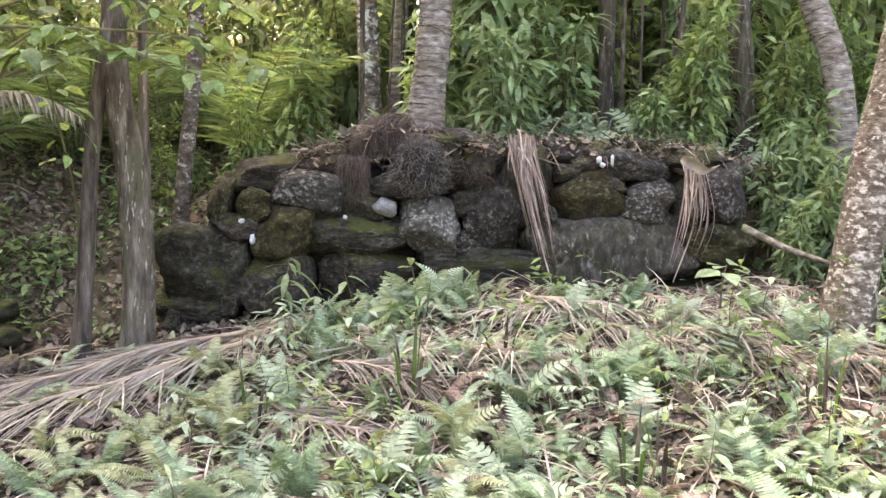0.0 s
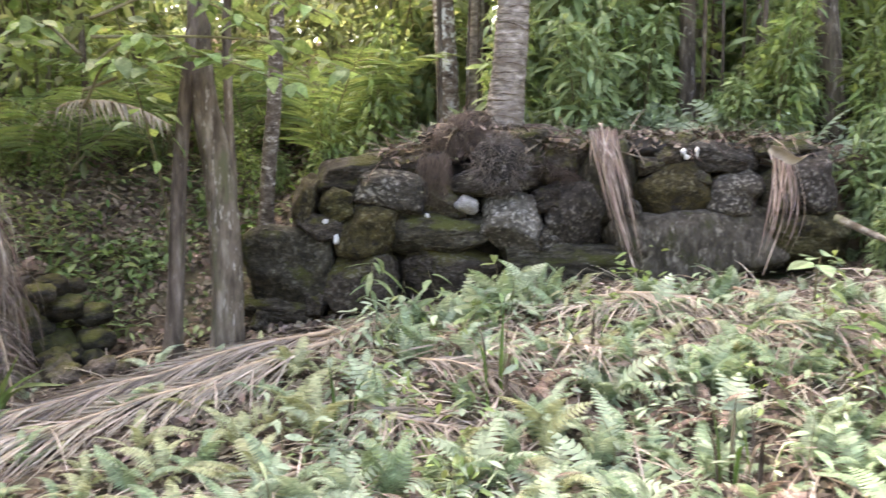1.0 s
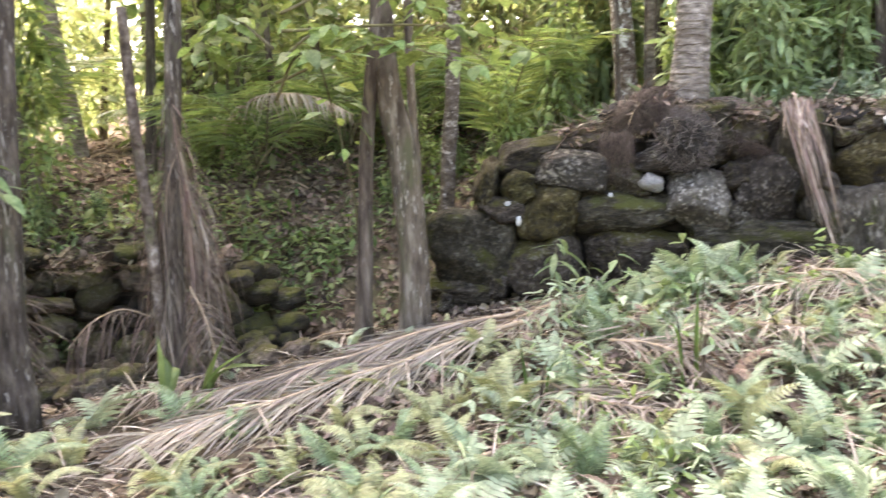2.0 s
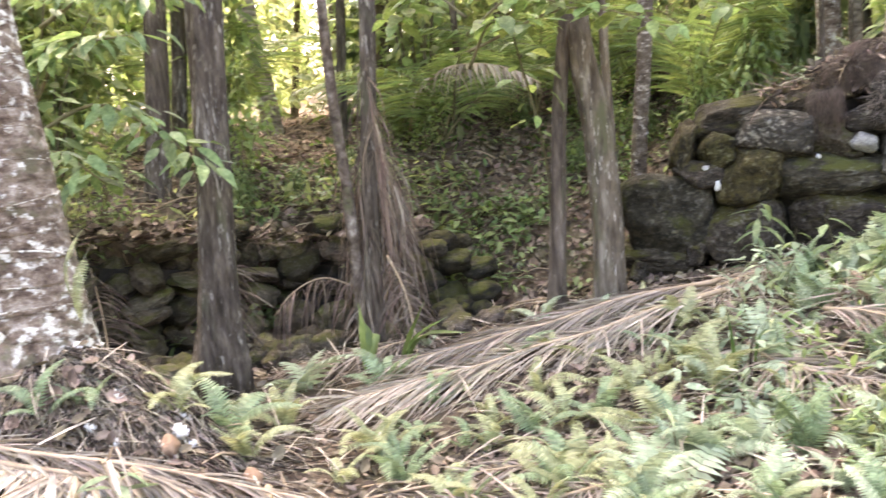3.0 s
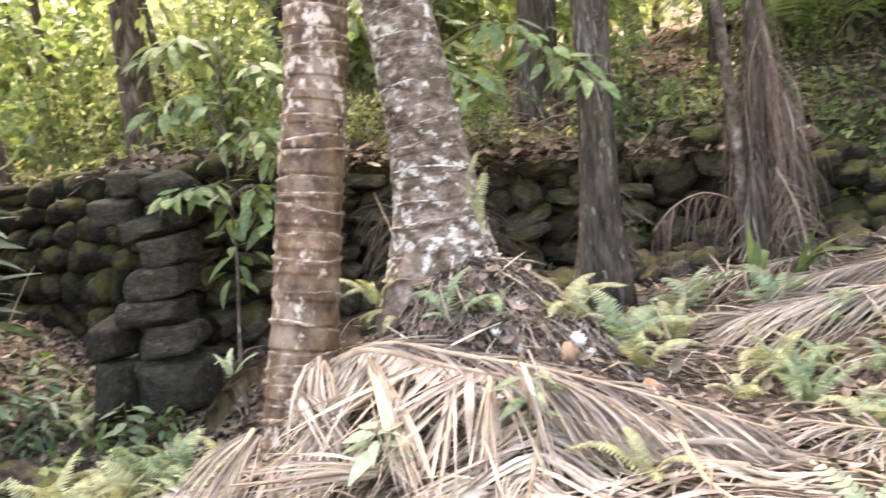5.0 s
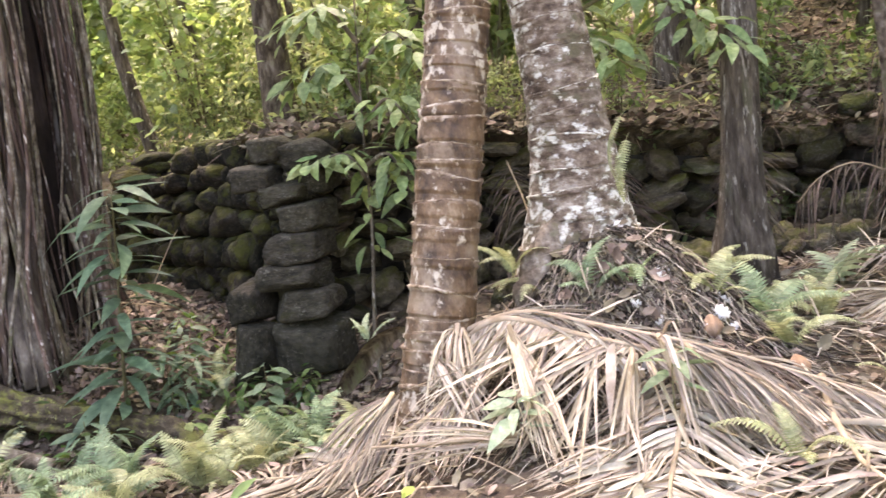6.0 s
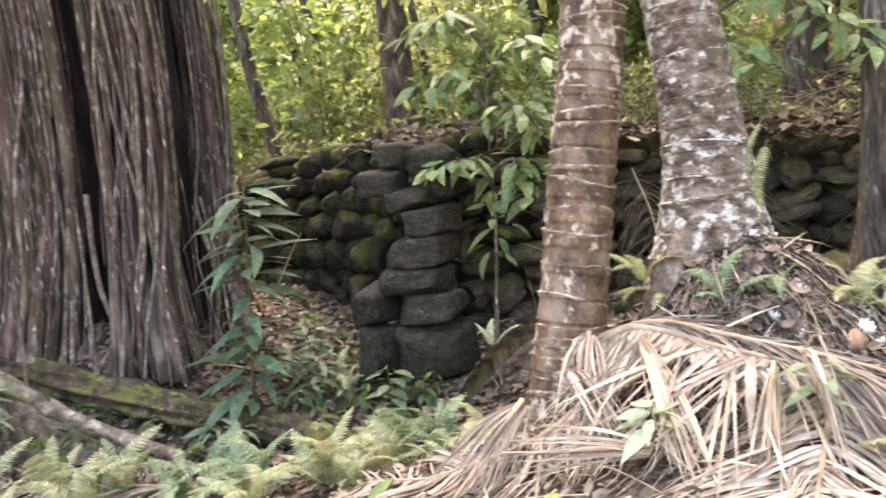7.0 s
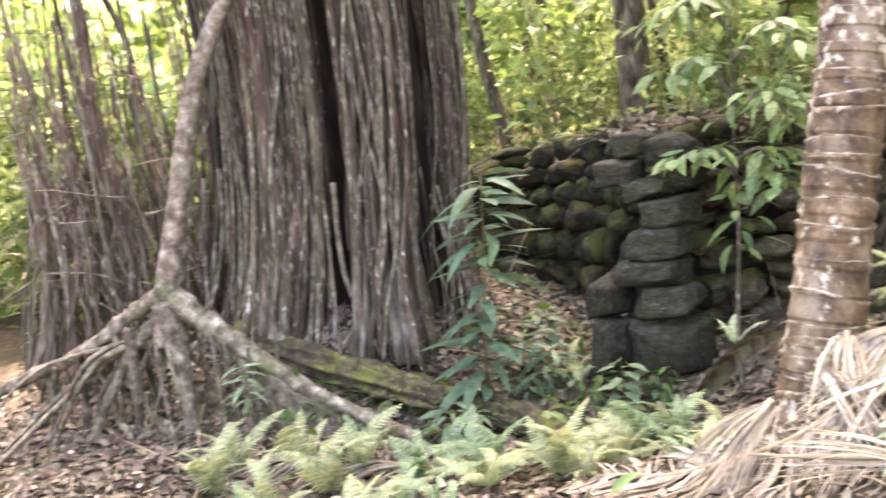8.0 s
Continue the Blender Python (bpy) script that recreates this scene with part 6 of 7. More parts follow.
leaf_fan((-2.60, 2.08, -0.04), (-2.80, 2.32, 0.02), (-2.60, 2.40, 0.0), 14, M_DRY, "small tuft of tan leaflets on the litter", 108, 0.010, 0.03)
leaf_fan((-3.72, 1.90, 0.12), (-3.75, 1.36, -0.05), (-3.45, 1.52, -0.12), 46, M_DRY_GREY, "mass of thin grey dry leaflets at the palm's foot", 103, 0.009, 0.03)
leaf_fan((-3.62, 2.2, 0.34), (-3.60, 1.92, 0.02), (-3.35, 2.08, 0.04), 26, M_DRY_OBJ, "short tuft of tan dry leaflets beside the palm", 104, 0.013)
leaf_fan((-2.88, 2.55, 0.29), (-2.52, 2.28, -0.10), (-2.42, 2.34, -0.10), 4, M_DRY, "long single leaflets bent down from the frond's kink", 109, 0.016, 0.16)


# broad folded sheaths lying over the fallen frond
for k, pts in enumerate([[(-2.98, 2.42, 0.30), (-2.90, 2.32, 0.2), (-2.86, 2.22, 0.06)]]):
    pts = settle(spline(pts, 12), 0.02)
    v, f = strip(pts - pts[0], (0.06, 0.04, 0.05)[k], (0.5, 0.3 * (-1) ** k, 0.6), 0.8)
    tagged(part("dry_sheath", mesh("dry_sheath", v, f, M_DRY), m=pose(*pts[0])), "broad folded piece of a dry palm leaf", "dead leaf", "broken pieces of dry palm leaf")


def hanging_frond(top, mid, foot, half, n, mat, label, seed, pinch=0.5):
    """A frond draped over a wall: leaflets gathered and hanging down."""
    g = np.random.default_rng(seed)
    top, mid, foot = (np.array(q, float) for q in (top, mid, foot))
    t = empty("dead_palm_frond", pose(*top), label, "palm frond", "fallen palm fronds")
    part("midrib", mesh("midrib", *tube(spline([top + (0, 0.25, 0.05), top, mid, foot], 20) - top, np.linspace(0.009, 0.004, 20), 6), mat), t)
    for i in range(n):
        k = g.uniform(-1, 1)
        a = top + np.array([half * k, g.uniform(-0.02, 0.12), g.uniform(-0.02, 0.04)])
        end = g.uniform(0.35, 1.0)
        m = mid + np.array([half * k * (1 - pinch) * 1.2, g.uniform(-0.06, 0.0), 0])
        e = foot + np.array([half * k * (1.2 - pinch), g.uniform(-0.05, 0.02), 0])
        jit = g.normal(size=3) * np.array([0.04, 0.03, 0.02]) * (2.2 if i % 4 == 0 else 1)
        path = spline([a, m + jit, e + jit * 0.5], 24)[: max(6, int(24 * end))]
        v, f = strip(path[:: max(1, len(path) // 8)] - top, g.uniform(0.004, 0.011), (1, g.normal() * 1.2, 0.1))
        part("leaflet", mesh("leaflet", v, f, mat), t)
    return t


hanging_frond((0.50, 6.30, 1.57), (0.56, 6.22, 1.2), (0.73, 6.18, 0.62), 0.085, 84, M_DRY_PINK, "reddish dry palm frond hanging down the wall face", 91)
hanging_frond((1.66, 6.40, 1.42), (1.66, 6.34, 1.05), (1.52, 6.24, 0.66), 0.06, 34, M_DRY_PINK, "brown dry palm frond hanging at the wall's end", 92, 0.2)
# pale midrib propped at the end of the wall, bleached leaf on the top stone
stick = tube(spline([(1.98, 6.35, 1.02), (2.25, 6.2, 0.9), (2.55, 5.95, 0.8)], 12), np.linspace(0.028, 0.012, 12), 8, 0.2)
tagged(part("palm_stalk", mesh("palm_stalk", *stick, M_ROOT)), "bleached grey palm stalk leaning at the wall's end", "stalk")
v, f = strip(spline([(1.56, 6.32, 1.47), (1.63, 6.28, 1.44), (1.70, 6.29, 1.40), (1.80, 6.30, 1.43)], 9), 0.075, (0.35, -0.5, 0.8), 1.1)
tagged(part("bleached_leaf", mesh("bleached_leaf", v, f, M_DRY)), "curled bleached dead leaf on the wall top", "leaf")


# ---------------------------------------------------------------- root mats and mound debris
def fibres(n, place, seed, rad=(0.002, 0.005)):
    g = np.random.default_rng(seed)
    s = Soup()
    for _ in range(n):
        pts = place(g)
        s.add(*tube(spline(pts, 6), np.linspace(1, 0.4, 6) * g.uniform(*rad), 3, caps=False))
    return s


mat_ob = empty("root_mat", pose(-0.15, 6.85, 1.35), "dark matted palm roots and soil spilling over the wall top", "root mat")
for i, (cx, cy, cz, w, d, h) in enumerate([(-0.30, -0.06, 0.18, 0.46, 0.36, 0.26), (0.0, 0.04, 0.08, 0.52, 0.45, 0.20), (0.36, 0.06, 0.08, 0.56, 0.40, 0.18),
                                           (0.0, -0.42, 0.02, 0.30, 0.20, 0.32), (0.95, -0.02, 0.10, 0.7, 0.45, 0.16)]):
    v, f = boulder(500 + i, 3, 2.2, 0.4)
    part("root_clump", mesh("root_clump", v * (w, d, h), f, M_CORE), mat_ob, m=pose(cx, cy, cz))


def tuft_fibre(g):
    """Short stiff rootlets standing out all round a hanging clump."""
    a = g.normal(size=3)
    a[1] = -abs(a[1]) * 0.9
    a /= np.linalg.norm(a)
    c = np.array([0.0, -0.42, 0.02])
    p = c + a * np.array([0.15 * (1 - 0.35 * a[2]), 0.10, 0.17]) + g.normal(size=3) * 0.02
    d = a * 0.6 + g.normal(size=3) * 0.45 + np.array([0, -0.2, -0.35])
    d *= g.uniform(0.025, 0.075) / np.linalg.norm(d)
    return [p - d * 0.3, p + d * 0.4 + g.normal(size=3) * 0.008, p + d + g.normal(size=3) * 0.012]


def brow_fibre(g):
    """Roots draped over the brow of the wall beside the trunk, hanging free below it."""
    x = g.choice([-0.32, -0.18, 0.12, 0.42], p=[0.50, 0.24, 0.14, 0.12]) + g.normal() * 0.075
    top = 0.31 - 0.5 * abs(x + 0.26)
    hang = g.uniform(0.04, 0.24) * (1.0 if -0.5 < x < 0.1 else 0.5)
    y = -0.30 + g.uniform(-0.06, 0.10)
    a = np.array([x * 0.6 + g.normal() * 0.03, y + 0.3, top + g.uniform(-0.03, 0.06)])
    b = np.array([x * 0.9 + g.normal() * 0.03, y + 0.08, top + g.uniform(-0.06, 0.05)])
    c = np.array([x + g.normal() * 0.03, y, top - hang * 0.5])
    return [a, b, c, c + np.array([g.normal() * 0.03, g.uniform(-0.01, 0.03), -hang * 0.6])]


def veil_fibre(g):
    x = g.uniform(-0.55, -0.34)
    y = -0.45 + g.uniform(-0.02, 0.05)
    z = g.uniform(-0.02, 0.08)
    h = g.uniform(0.08, 0.30)
    return [(x, y + 0.04, z), (x + g.normal() * 0.015, y, z - h * 0.5), (x + g.normal() * 0.025, y + 0.02, z - h)]


def trunk_fibre(g):
    az = g.uniform(math.pi * 0.9, 2.1 * math.pi)
    r = g.uniform(0.12, 0.17)
    out = g.uniform(0.16, 0.42)
    z = g.uniform(0.10, 0.27)
    c, sn = math.cos(az), math.sin(az)
    return [(r * c, 0.1 + r * sn, z), ((r + out * 0.5) * c, 0.1 + (r + out * 0.45) * sn, z * 0.7 + 0.06 + g.normal() * 0.02), ((r + out) * c + g.normal() * 0.04, 0.1 + (r + out * 0.8) * sn, 0.12 + g.normal() * 0.04)]


part("root_tuft", fibres(1500, tuft_fibre, 93, (0.0012, 0.0026)).mesh("root_tuft", M_HAIR), mat_ob, "grey bristly tuft of rootlets", kind="stuff")
part("root_fibre", fibres(2000, brow_fibre, 193, (0.0012, 0.0034)).mesh("root_fibre", M_FIBRE), mat_ob, kind="stuff")
part("root_veil", fibres(420, veil_fibre, 194, (0.0008, 0.0018)).mesh("root_veil", M_FIBRE), mat_ob, kind="stuff")
part("root_fibre", fibres(760, trunk_fibre, 195, (0.002, 0.0055)).mesh("root_fibre", M_ROOTLET), mat_ob, kind="stuff")
g = np.random.default_rng(930)
for i in range(16):                                                # bare sticks and thick roots across the brow
    x0 = g.uniform(-0.75, 0.75)
    a = np.array([x0, -0.30 + g.uniform(-0.05, 0.25), 0.20 - 0.10 * abs(x0) + g.uniform(0, 0.08)])
    d = np.array([g.choice([-1, 1]) * g.uniform(0.15, 0.4), g.uniform(-0.2, 0.05), g.uniform(-0.16, 0.06)])
    part("root_stick", mesh("root_stick", *tube(spline([a, a + d * 0.5 + g.normal(size=3) * 0.02, a + d], 10), np.linspace(1, 0.5, 10) * g.uniform(0.004, 0.010), 6, 0.3, seed=i), M_ROOT if i % 3 else M_BARK), mat_ob)
sp = Soup()
n = 620
px, py = g.normal(size=n) * 0.30 - 0.05, g.uniform(-0.34, 0.25, n)
dome = 0.15 + 0.16 * np.exp(-((px + 0.28) / 0.28) ** 2) * np.clip(1 - ((py + 0.1) / 0.35) ** 2, 0, 1)
az = g.uniform(0, 6.28, n)
pos = np.stack([px, py, dome - 0.06 * np.abs(px) + g.uniform(-0.02, 0.04, n)], 1)
d = np.stack([np.cos(az), np.sin(az), g.normal(size=n) * 0.5], 1)
sp.many(LIT_V, LIT_F, frames(pos[:400], d[:400], g.normal(size=(400, 3)) * 0.5 + np.array([0, -0.3, 1]), g.uniform(0.03, 0.08, 400)))
sp.many(STRIP_V, STRIP_F, frames(pos[400:], d[400:], g.normal(size=(n - 400, 3)) * 0.5 + np.array([0, 0, 1]), g.uniform(0.12, 0.32, n - 400)))
part("dry_debris", sp.mesh("dry_debris", M_LITTER, False), mat_ob, kind="stuff")
debris = empty("root_mound", pose(-3.65, 3.05, 0.0), "mound of grey fibrous roots and dry debris below the leaning palm", "root mound")


def mound_fibre(g):
    az, r = g.uniform(-2.8, 1.4), g.uniform(0.12, 0.95)
    x, y = r * math.cos(az), r * math.sin(az)
    ll = g.uniform(0.1, 0.35)
    p = []
    for k in (0, 0.33, 0.66, 1):
        xx, yy = x * (1 + ll * k) + g.normal() * 0.025, y * (1 + ll * k) + g.normal() * 0.025
        p.append((xx, yy, gz(xx - 3.65, yy + 3.05) + g.uniform(0.0, 0.06)))
    return p


part("root_fibre", fibres(2600, mound_fibre, 94, (0.002, 0.007)).mesh("root_fibre", M_ROOTLET), debris, kind="stuff")
g = np.random.default_rng(941)
n = 900
az, r = g.uniform(-2.9, 1.5, n), 0.15 + 0.85 * g.random(n)
x, y = -3.65 + r * np.cos(az), 3.05 + r * np.sin(az)
p, d, up = lie(x, y, n, 0.4, g.uniform(0.0, 0.07, n))
p = p - np.array([-3.65, 3.05, 0.0])
part("dry_debris", Soup().many(LIT_V, LIT_F, frames(p[:420], d[:420], up[:420], g.uniform(0.03, 0.10, 420))).mesh("dry_debris", M_LITTER, False), debris, kind="stuff")
d[:, :2] = p[:, :2] / np.maximum(np.linalg.norm(p[:, :2], axis=1, keepdims=True), 0.05) + g.normal(size=(n, 2)) * 0.45       # strips lie down the slope
e = 0.04
ahead = np.stack([x, y], 1) + e * d[:, :2]
d[:, 2] = (ground(ahead[:, 0], ahead[:, 1]) - ground(x, y)) / e + g.normal(size=n) * 0.12
part("dry_debris", Soup().many(STRIP_V, STRIP_F, frames(p[420:], d[420:], up[420:], g.uniform(0.12, 0.30, 480))).mesh("dry_debris", M_DRY_GREY, False), debris, kind="stuff")
part("dry_strip", fibres(520, mound_fibre, 95, (0.003, 0.007)).mesh("dry_strip", M_DRY_GREY), debris, kind="stuff")
part("dry_strip", fibres(360, mound_fibre, 195, (0.002, 0.006)).mesh("dry_strip", M_DRY), debris, "pale bleached strips", kind="stuff")
foot_path = spline([(-0.16, 0.0, 0.66), (-0.13, -0.10, 0.54), (-0.11, -0.21, 0.43), (-0.10, -0.30, 0.32), (-0.09, -0.36, 0.2)], 20)
part("root_foot", mesh("root_foot", *tube(foot_path, np.interp(np.linspace(0, 1, 20), [0, 0.4, 0.75, 1], [0.05, 0.085, 0.08, 0.05]), 16, 0.5, seed=5, fine=10), M_ROOT), debris, "pale swollen root foot")
g = np.random.default_rng(96)
for i in range(15):
    x, y = (-3.03, 3.14) if i == 0 else (-3.12 + g.normal() * 0.2, 3.02 + g.normal() * 0.18)
    v, f = ICO2
    v = v * (1, 0.8, 0.9)
    keep = [q for q in f if v[q].mean(0)[2] < 0.25]
    s = g.uniform(0.025, 0.055)
    ob = part("shell_fragment", mesh("shell_fragment", v * s, keep, M_SHELL), m=pose(x, y, gz(x, y) + s * 0.7, g.uniform(-60, 120), g.uniform(-40, 40), g.uniform(0, 360)))
    tagged(ob, "broken white shell fragment on the root mound", "shell", "shell fragments on the mound")
for x, y in ((-2.98, 3.02), (-2.68, 3.16)):
    v, f = boulder(530, 3, 2.2, 0.12)
    tagged(part("coconut_husk", mesh("coconut_husk", v * (0.08, 0.08, 0.11), f, M_HUSK), m=pose(x, y, gz(x, y) + 0.05, 70, 20, 50 * x)), "old brown coconut husk in the debris", "coconut")

# dry leaves, strips and rootlets along the top of the long wall
g = np.random.default_rng(940)
n = 1500
u = g.uniform(0.9, 4.05, n)
off = g.uniform(0.06, 0.55, n)
top = np.interp(u, [0.5, 0.9, 1.3, 2.2, 3.0, 3.6, 4.05], [1.36, 1.42, 1.46, 1.53, 1.54, 1.53, 1.42])
pos = np.stack([WA[0] + WU[0] * u - WU[1] * off, WA[1] + WU[1] * u + WU[0] * off, top + g.uniform(-0.02, 0.03, n) - np.where(off < 0.12, 0.05, 0)], 1)
az = g.uniform(0, 6.28, n)
d = np.stack([np.cos(az), np.sin(az), g.normal(size=n) * 0.35 - np.where(off < 0.15, 0.7, 0)], 1)
sp = Soup().many(LIT_V, LIT_F, frames(pos[:900], d[:900], g.normal(size=(900, 3)) * 0.4 + np.array([0, -0.2, 1]), g.uniform(0.03, 0.085, 900)))
sp.many(STRIP_V, STRIP_F, frames(pos[900:], d[900:], g.normal(size=(600, 3)) * 0.4 + np.array([0, 0, 1]), g.uniform(0.12, 0.32, 600)))
tagged(part("wall_top_litter", sp.mesh("wall_top_litter", M_LITTER, False)), "dry leaves and rootlets lying along the wall top", "leaf litter", kind="stuff")

# skirt of dead fronds round the dark palm stem
skirt = empty("dead_frond_skirt", pose(-3.30, 5.45, 0.0), "skirt of hanging grey-brown dead fronds round a palm stem", "dead fronds")
g = np.random.default_rng(97)
for i in range(15):
    az = math.radians((40 if i % 3 else 205) + g.normal() * 38)
    r1 = g.uniform(0.06, 0.24) if i % 3 else g.uniform(0.06, 0.20)
    z0 = g.uniform(0.85, 1.9)
    rib = spline([(0.04 * math.cos(az), 0.12 + 0.04 * math.sin(az), z0), (0.95 * r1 * math.cos(az), 0.08 + 0.95 * r1 * math.sin(az), z0 * 0.6), (r1 * math.cos(az), r1 * math.sin(az), max(z0 - 1.75, 0.12))], 18)
    s = Soup()
    for k in range(56):
        j = g.uniform(1, 16.9)
        a = int(j)
        p = rib[a] + (rib[a + 1] - rib[a]) * (j - a)
        ll = g.uniform(0.2, 0.6)
        o = np.array([math.cos(az + g.normal() * 0.9), math.sin(az + g.normal() * 0.9), 0]) * g.uniform(0.02, 0.20)
        q = np.array([p, p + o * 0.8 - (0, 0, ll * 0.4), p + o - (0, 0, ll)])
        q[:, 2] = np.maximum(q[:, 2], 0.05)
        s.add(*strip(spline(q, 5), g.uniform(0.003, 0.009), (g.normal(), g.normal(), 0.1)))
    fr = part("dead_frond", s.mesh("dead_frond", (M_DRY_RED, M_DRY_GREY, M_FIBRE, M_DRY_RED)[i % 4]), skirt, kind="stuff")
    part("midrib", mesh("midrib", *tube(rib, np.linspace(0.006, 0.002, 18), 6), M_ROOT), fr)
stalk = tube(spline([(-3.36, 5.38, 0.10), (-3.39, 5.39, 0.94), (-3.43, 5.38, 1.45), (-3.46, 5.38, 2.3)], 20) - np.array([-3.30, 5.45, 0]), np.linspace(0.042, 0.032, 20), 10, 0.15)
part("dead_stalk", mesh("dead_stalk", *stalk, M_ROOT), skirt, "pale grey dead leaf stalk")
dead_frond([(-3.4, 5.4, 0.38), (-3.6, 5.33, 0.45), (-3.76, 5.22, 0.38), (-3.86, 5.12, 0.24)], 0.30, 26, M_FIBRE, "brown dry frond drooping over the low wall", 98, None, 0.05, 0.009, 1.7, ribr=0.005)
dead_frond([(-3.1, 5.3, 0.6), (-2.95, 5.2, 0.4), (-2.85, 5.1, 0.15), (-2.8, 5.0, 0.05)], 0.2, 22, M_FIBRE, "brown dry frond slumped at the palm stem", 99, None, 0.05, 0.012, 1.0, ribr=0.007)


# a dark fallen sheath beside the slender palm, and a broken pale stalk in the herbs
sheath_path = settle(spline([(-4.94, 2.36, -0.24), (-4.80, 2.40, -0.10), (-4.62, 2.43, 0.05), (-4.40, 2.45, 0.16), (-4.16, 2.46, 0.20)], 16), 0.0)
v, f = strip(sheath_path - sheath_path[0], 0.13, (0.15, -0.5, 0.8), 0.5)
tagged(part("palm_sheath", mesh("palm_sheath", v, f, M_BARK), m=pose(*sheath_path[0])), "dark curled palm sheath leaning beside the slender palm", "dead leaf")
stalk_path = spline([(-5.83, 1.52, -0.33), (-5.63, 1.33, -0.38), (-5.38, 1.09, -0.5)], 14)
tagged(part("broken_stalk", mesh("broken_stalk", *tube(stalk_path, np.linspace(0.020, 0.009, 14), 8, 0.4, seed=4, fine=9), M_ROOT)), "broken pale dead stalk among dark green herbs", "stalk")


# ---------------------------------------------------------------- saplings, leafy branches and small plants
def leafy(name, stems, n, leaf_v, size, mat, label, category, seed, reach=0.16, droop=0.5, stem_r=0.01, leaf_name="leaf", start=0.25, group="", woodmat=None):
    """A plant of stems (lists of points) with n leaves on each; the leaves are parts of their own."""
    g = np.random.default_rng(seed)
    base = np.array(stems[0][0], float)
    t = empty(name, pose(*base), label, category, group)
    blades = [mesh(leaf_name, np.array(FINE[leaf_v][0]) * (1, 1, 0.5 + 0.7 * k), FINE[leaf_v][1], mat, True) for k in range(3)]
    for st in stems:
        path = spline(np.array(st, float) - base, 14)
        part("stem", mesh("stem", *tube(path, np.linspace(stem_r, stem_r * 0.3, 14), 6, 0.1), woodmat or M_STEM), t)
        for i in range(n):
            u = start + (1 - start) * (i + g.random()) / n
            j = min(u, 0.999) * 13
            a = int(j)
            p = path[a] + (path[a + 1] - path[a]) * (j - a)
            az = i * 2.4 + g.uniform(-0.5, 0.5)
            d = np.array([math.cos(az), math.sin(az), 0.15 - droop * g.uniform(0.2, 1.4)])
            q = p + np.array([math.cos(az), math.sin(az), 0.1]) * reach * g.uniform(0.05, 1)
            s = size * g.uniform(0.6, 1.2)
            m = frames([q], [d], [g.normal(size=3) * 0.25 + np.array([0, 0, 1])], s)[0]
            part(leaf_name, blades[i % 3], t, m=Matrix(m.tolist()))
    return t


leafy("sapling", [[(-5.12, 2.75, -0.40), (-5.18, 2.80, -0.1), (-5.19, 2.86, 0.25), (-5.28, 2.97, 0.55), (-5.35, 3.07, 1.19), (-5.49, 3.24, 1.84)],
                  [(-5.30, 3.01, 0.77), (-5.37, 2.92, 0.95), (-5.56, 2.76, 0.91)], [(-5.33, 3.06, 1.09), (-5.20, 3.16, 1.23), (-5.02, 3.22, 1.02)], [(-5.34, 3.08, 1.19), (-5.53, 3.03, 1.47), (-5.69, 2.87, 1.34)], [(-5.41, 3.14, 1.41), (-5.21, 3.26, 1.60), (-5.03, 3.33, 1.39)], [(-5.31, 3.02, 0.87), (-5.17, 3.09, 0.92), (-5.06, 3.12, 0.69)], [(-5.42, 3.17, 1.57), (-5.57, 3.07, 1.80), (-5.70, 2.98, 1.70)]],
      44, "oval", 0.17, M_LEAF_PALE, "young broad-leaved sapling before the wall corner", "sapling", 110, 0.15, 0.6, 0.015, start=0.5, woodmat=M_BARK_PALE)
leafy("sapling", [[(-4.9, 4.0, -0.05), (-4.85, 4.1, 0.9), (-4.7, 4.2, 1.7), (-4.55, 4.25, 2.4)], [(-4.75, 4.18, 1.5), (-4.35, 4.3, 1.65), (-4.0, 4.4, 1.45), (-3.75, 4.48, 1.22)], [(-4.7, 4.2, 1.7), (-4.4, 4.15, 1.95), (-4.0, 4.2, 2.0)],
                  [(-4.8, 4.15, 1.3), (-4.55, 4.15, 1.4), (-4.25, 4.2, 1.2)], [(-4.7, 4.2, 1.75), (-4.9, 4.0, 1.9), (-5.1, 3.9, 1.75)], [(-4.6, 4.2, 2.1), (-4.3, 4.3, 2.25), (-3.9, 4.4, 2.2)]],
      72, "oval", 0.165, M_LEAF_PALE, "leafy green sapling reaching between the palms", "sapling", 111, 0.20, 0.6, 0.014, start=0.35)
leafy("sapling", [[(-2.24, 5.85, 0.1), (-2.22, 5.92, 1.0), (-2.3, 5.7, 1.8), (-2.4, 5.45, 2.6)], [(-2.5, 5.4, 1.9), (-2.2, 5.45, 2.1), (-1.9, 5.5, 2.0)], [(-2.5, 5.4, 1.7), (-2.3, 5.3, 1.95), (-2.05, 5.3, 1.9)],
                  [(-2.45, 5.42, 2.2), (-2.0, 5.5, 2.35), (-1.5, 5.5, 2.15)], [(-2.4, 5.45, 2.4), (-1.7, 5.55, 2.5), (-1.1, 5.6, 2.2)], [(-2.5, 5.4, 2.0), (-2.8, 5.5, 2.2), (-3.0, 5.5, 2.0)], [(-2.4, 5.45, 2.5), (-1.9, 5.9, 2.5), (-1.3, 6.2, 2.3)], [(-2.5, 5.4, 1.8), (-1.9, 5.55, 2.0), (-1.3, 5.6, 1.82)], [(-2.45, 5.42, 2.1), (-1.6, 5.7, 2.1), (-0.95, 5.8, 1.9)]],
      30, "wide", 0.14, M_LEAF, "spreading sapling with green rounded leaves over the slope", "sapling", 112, 0.14, 0.55, 0.011, start=0.45)
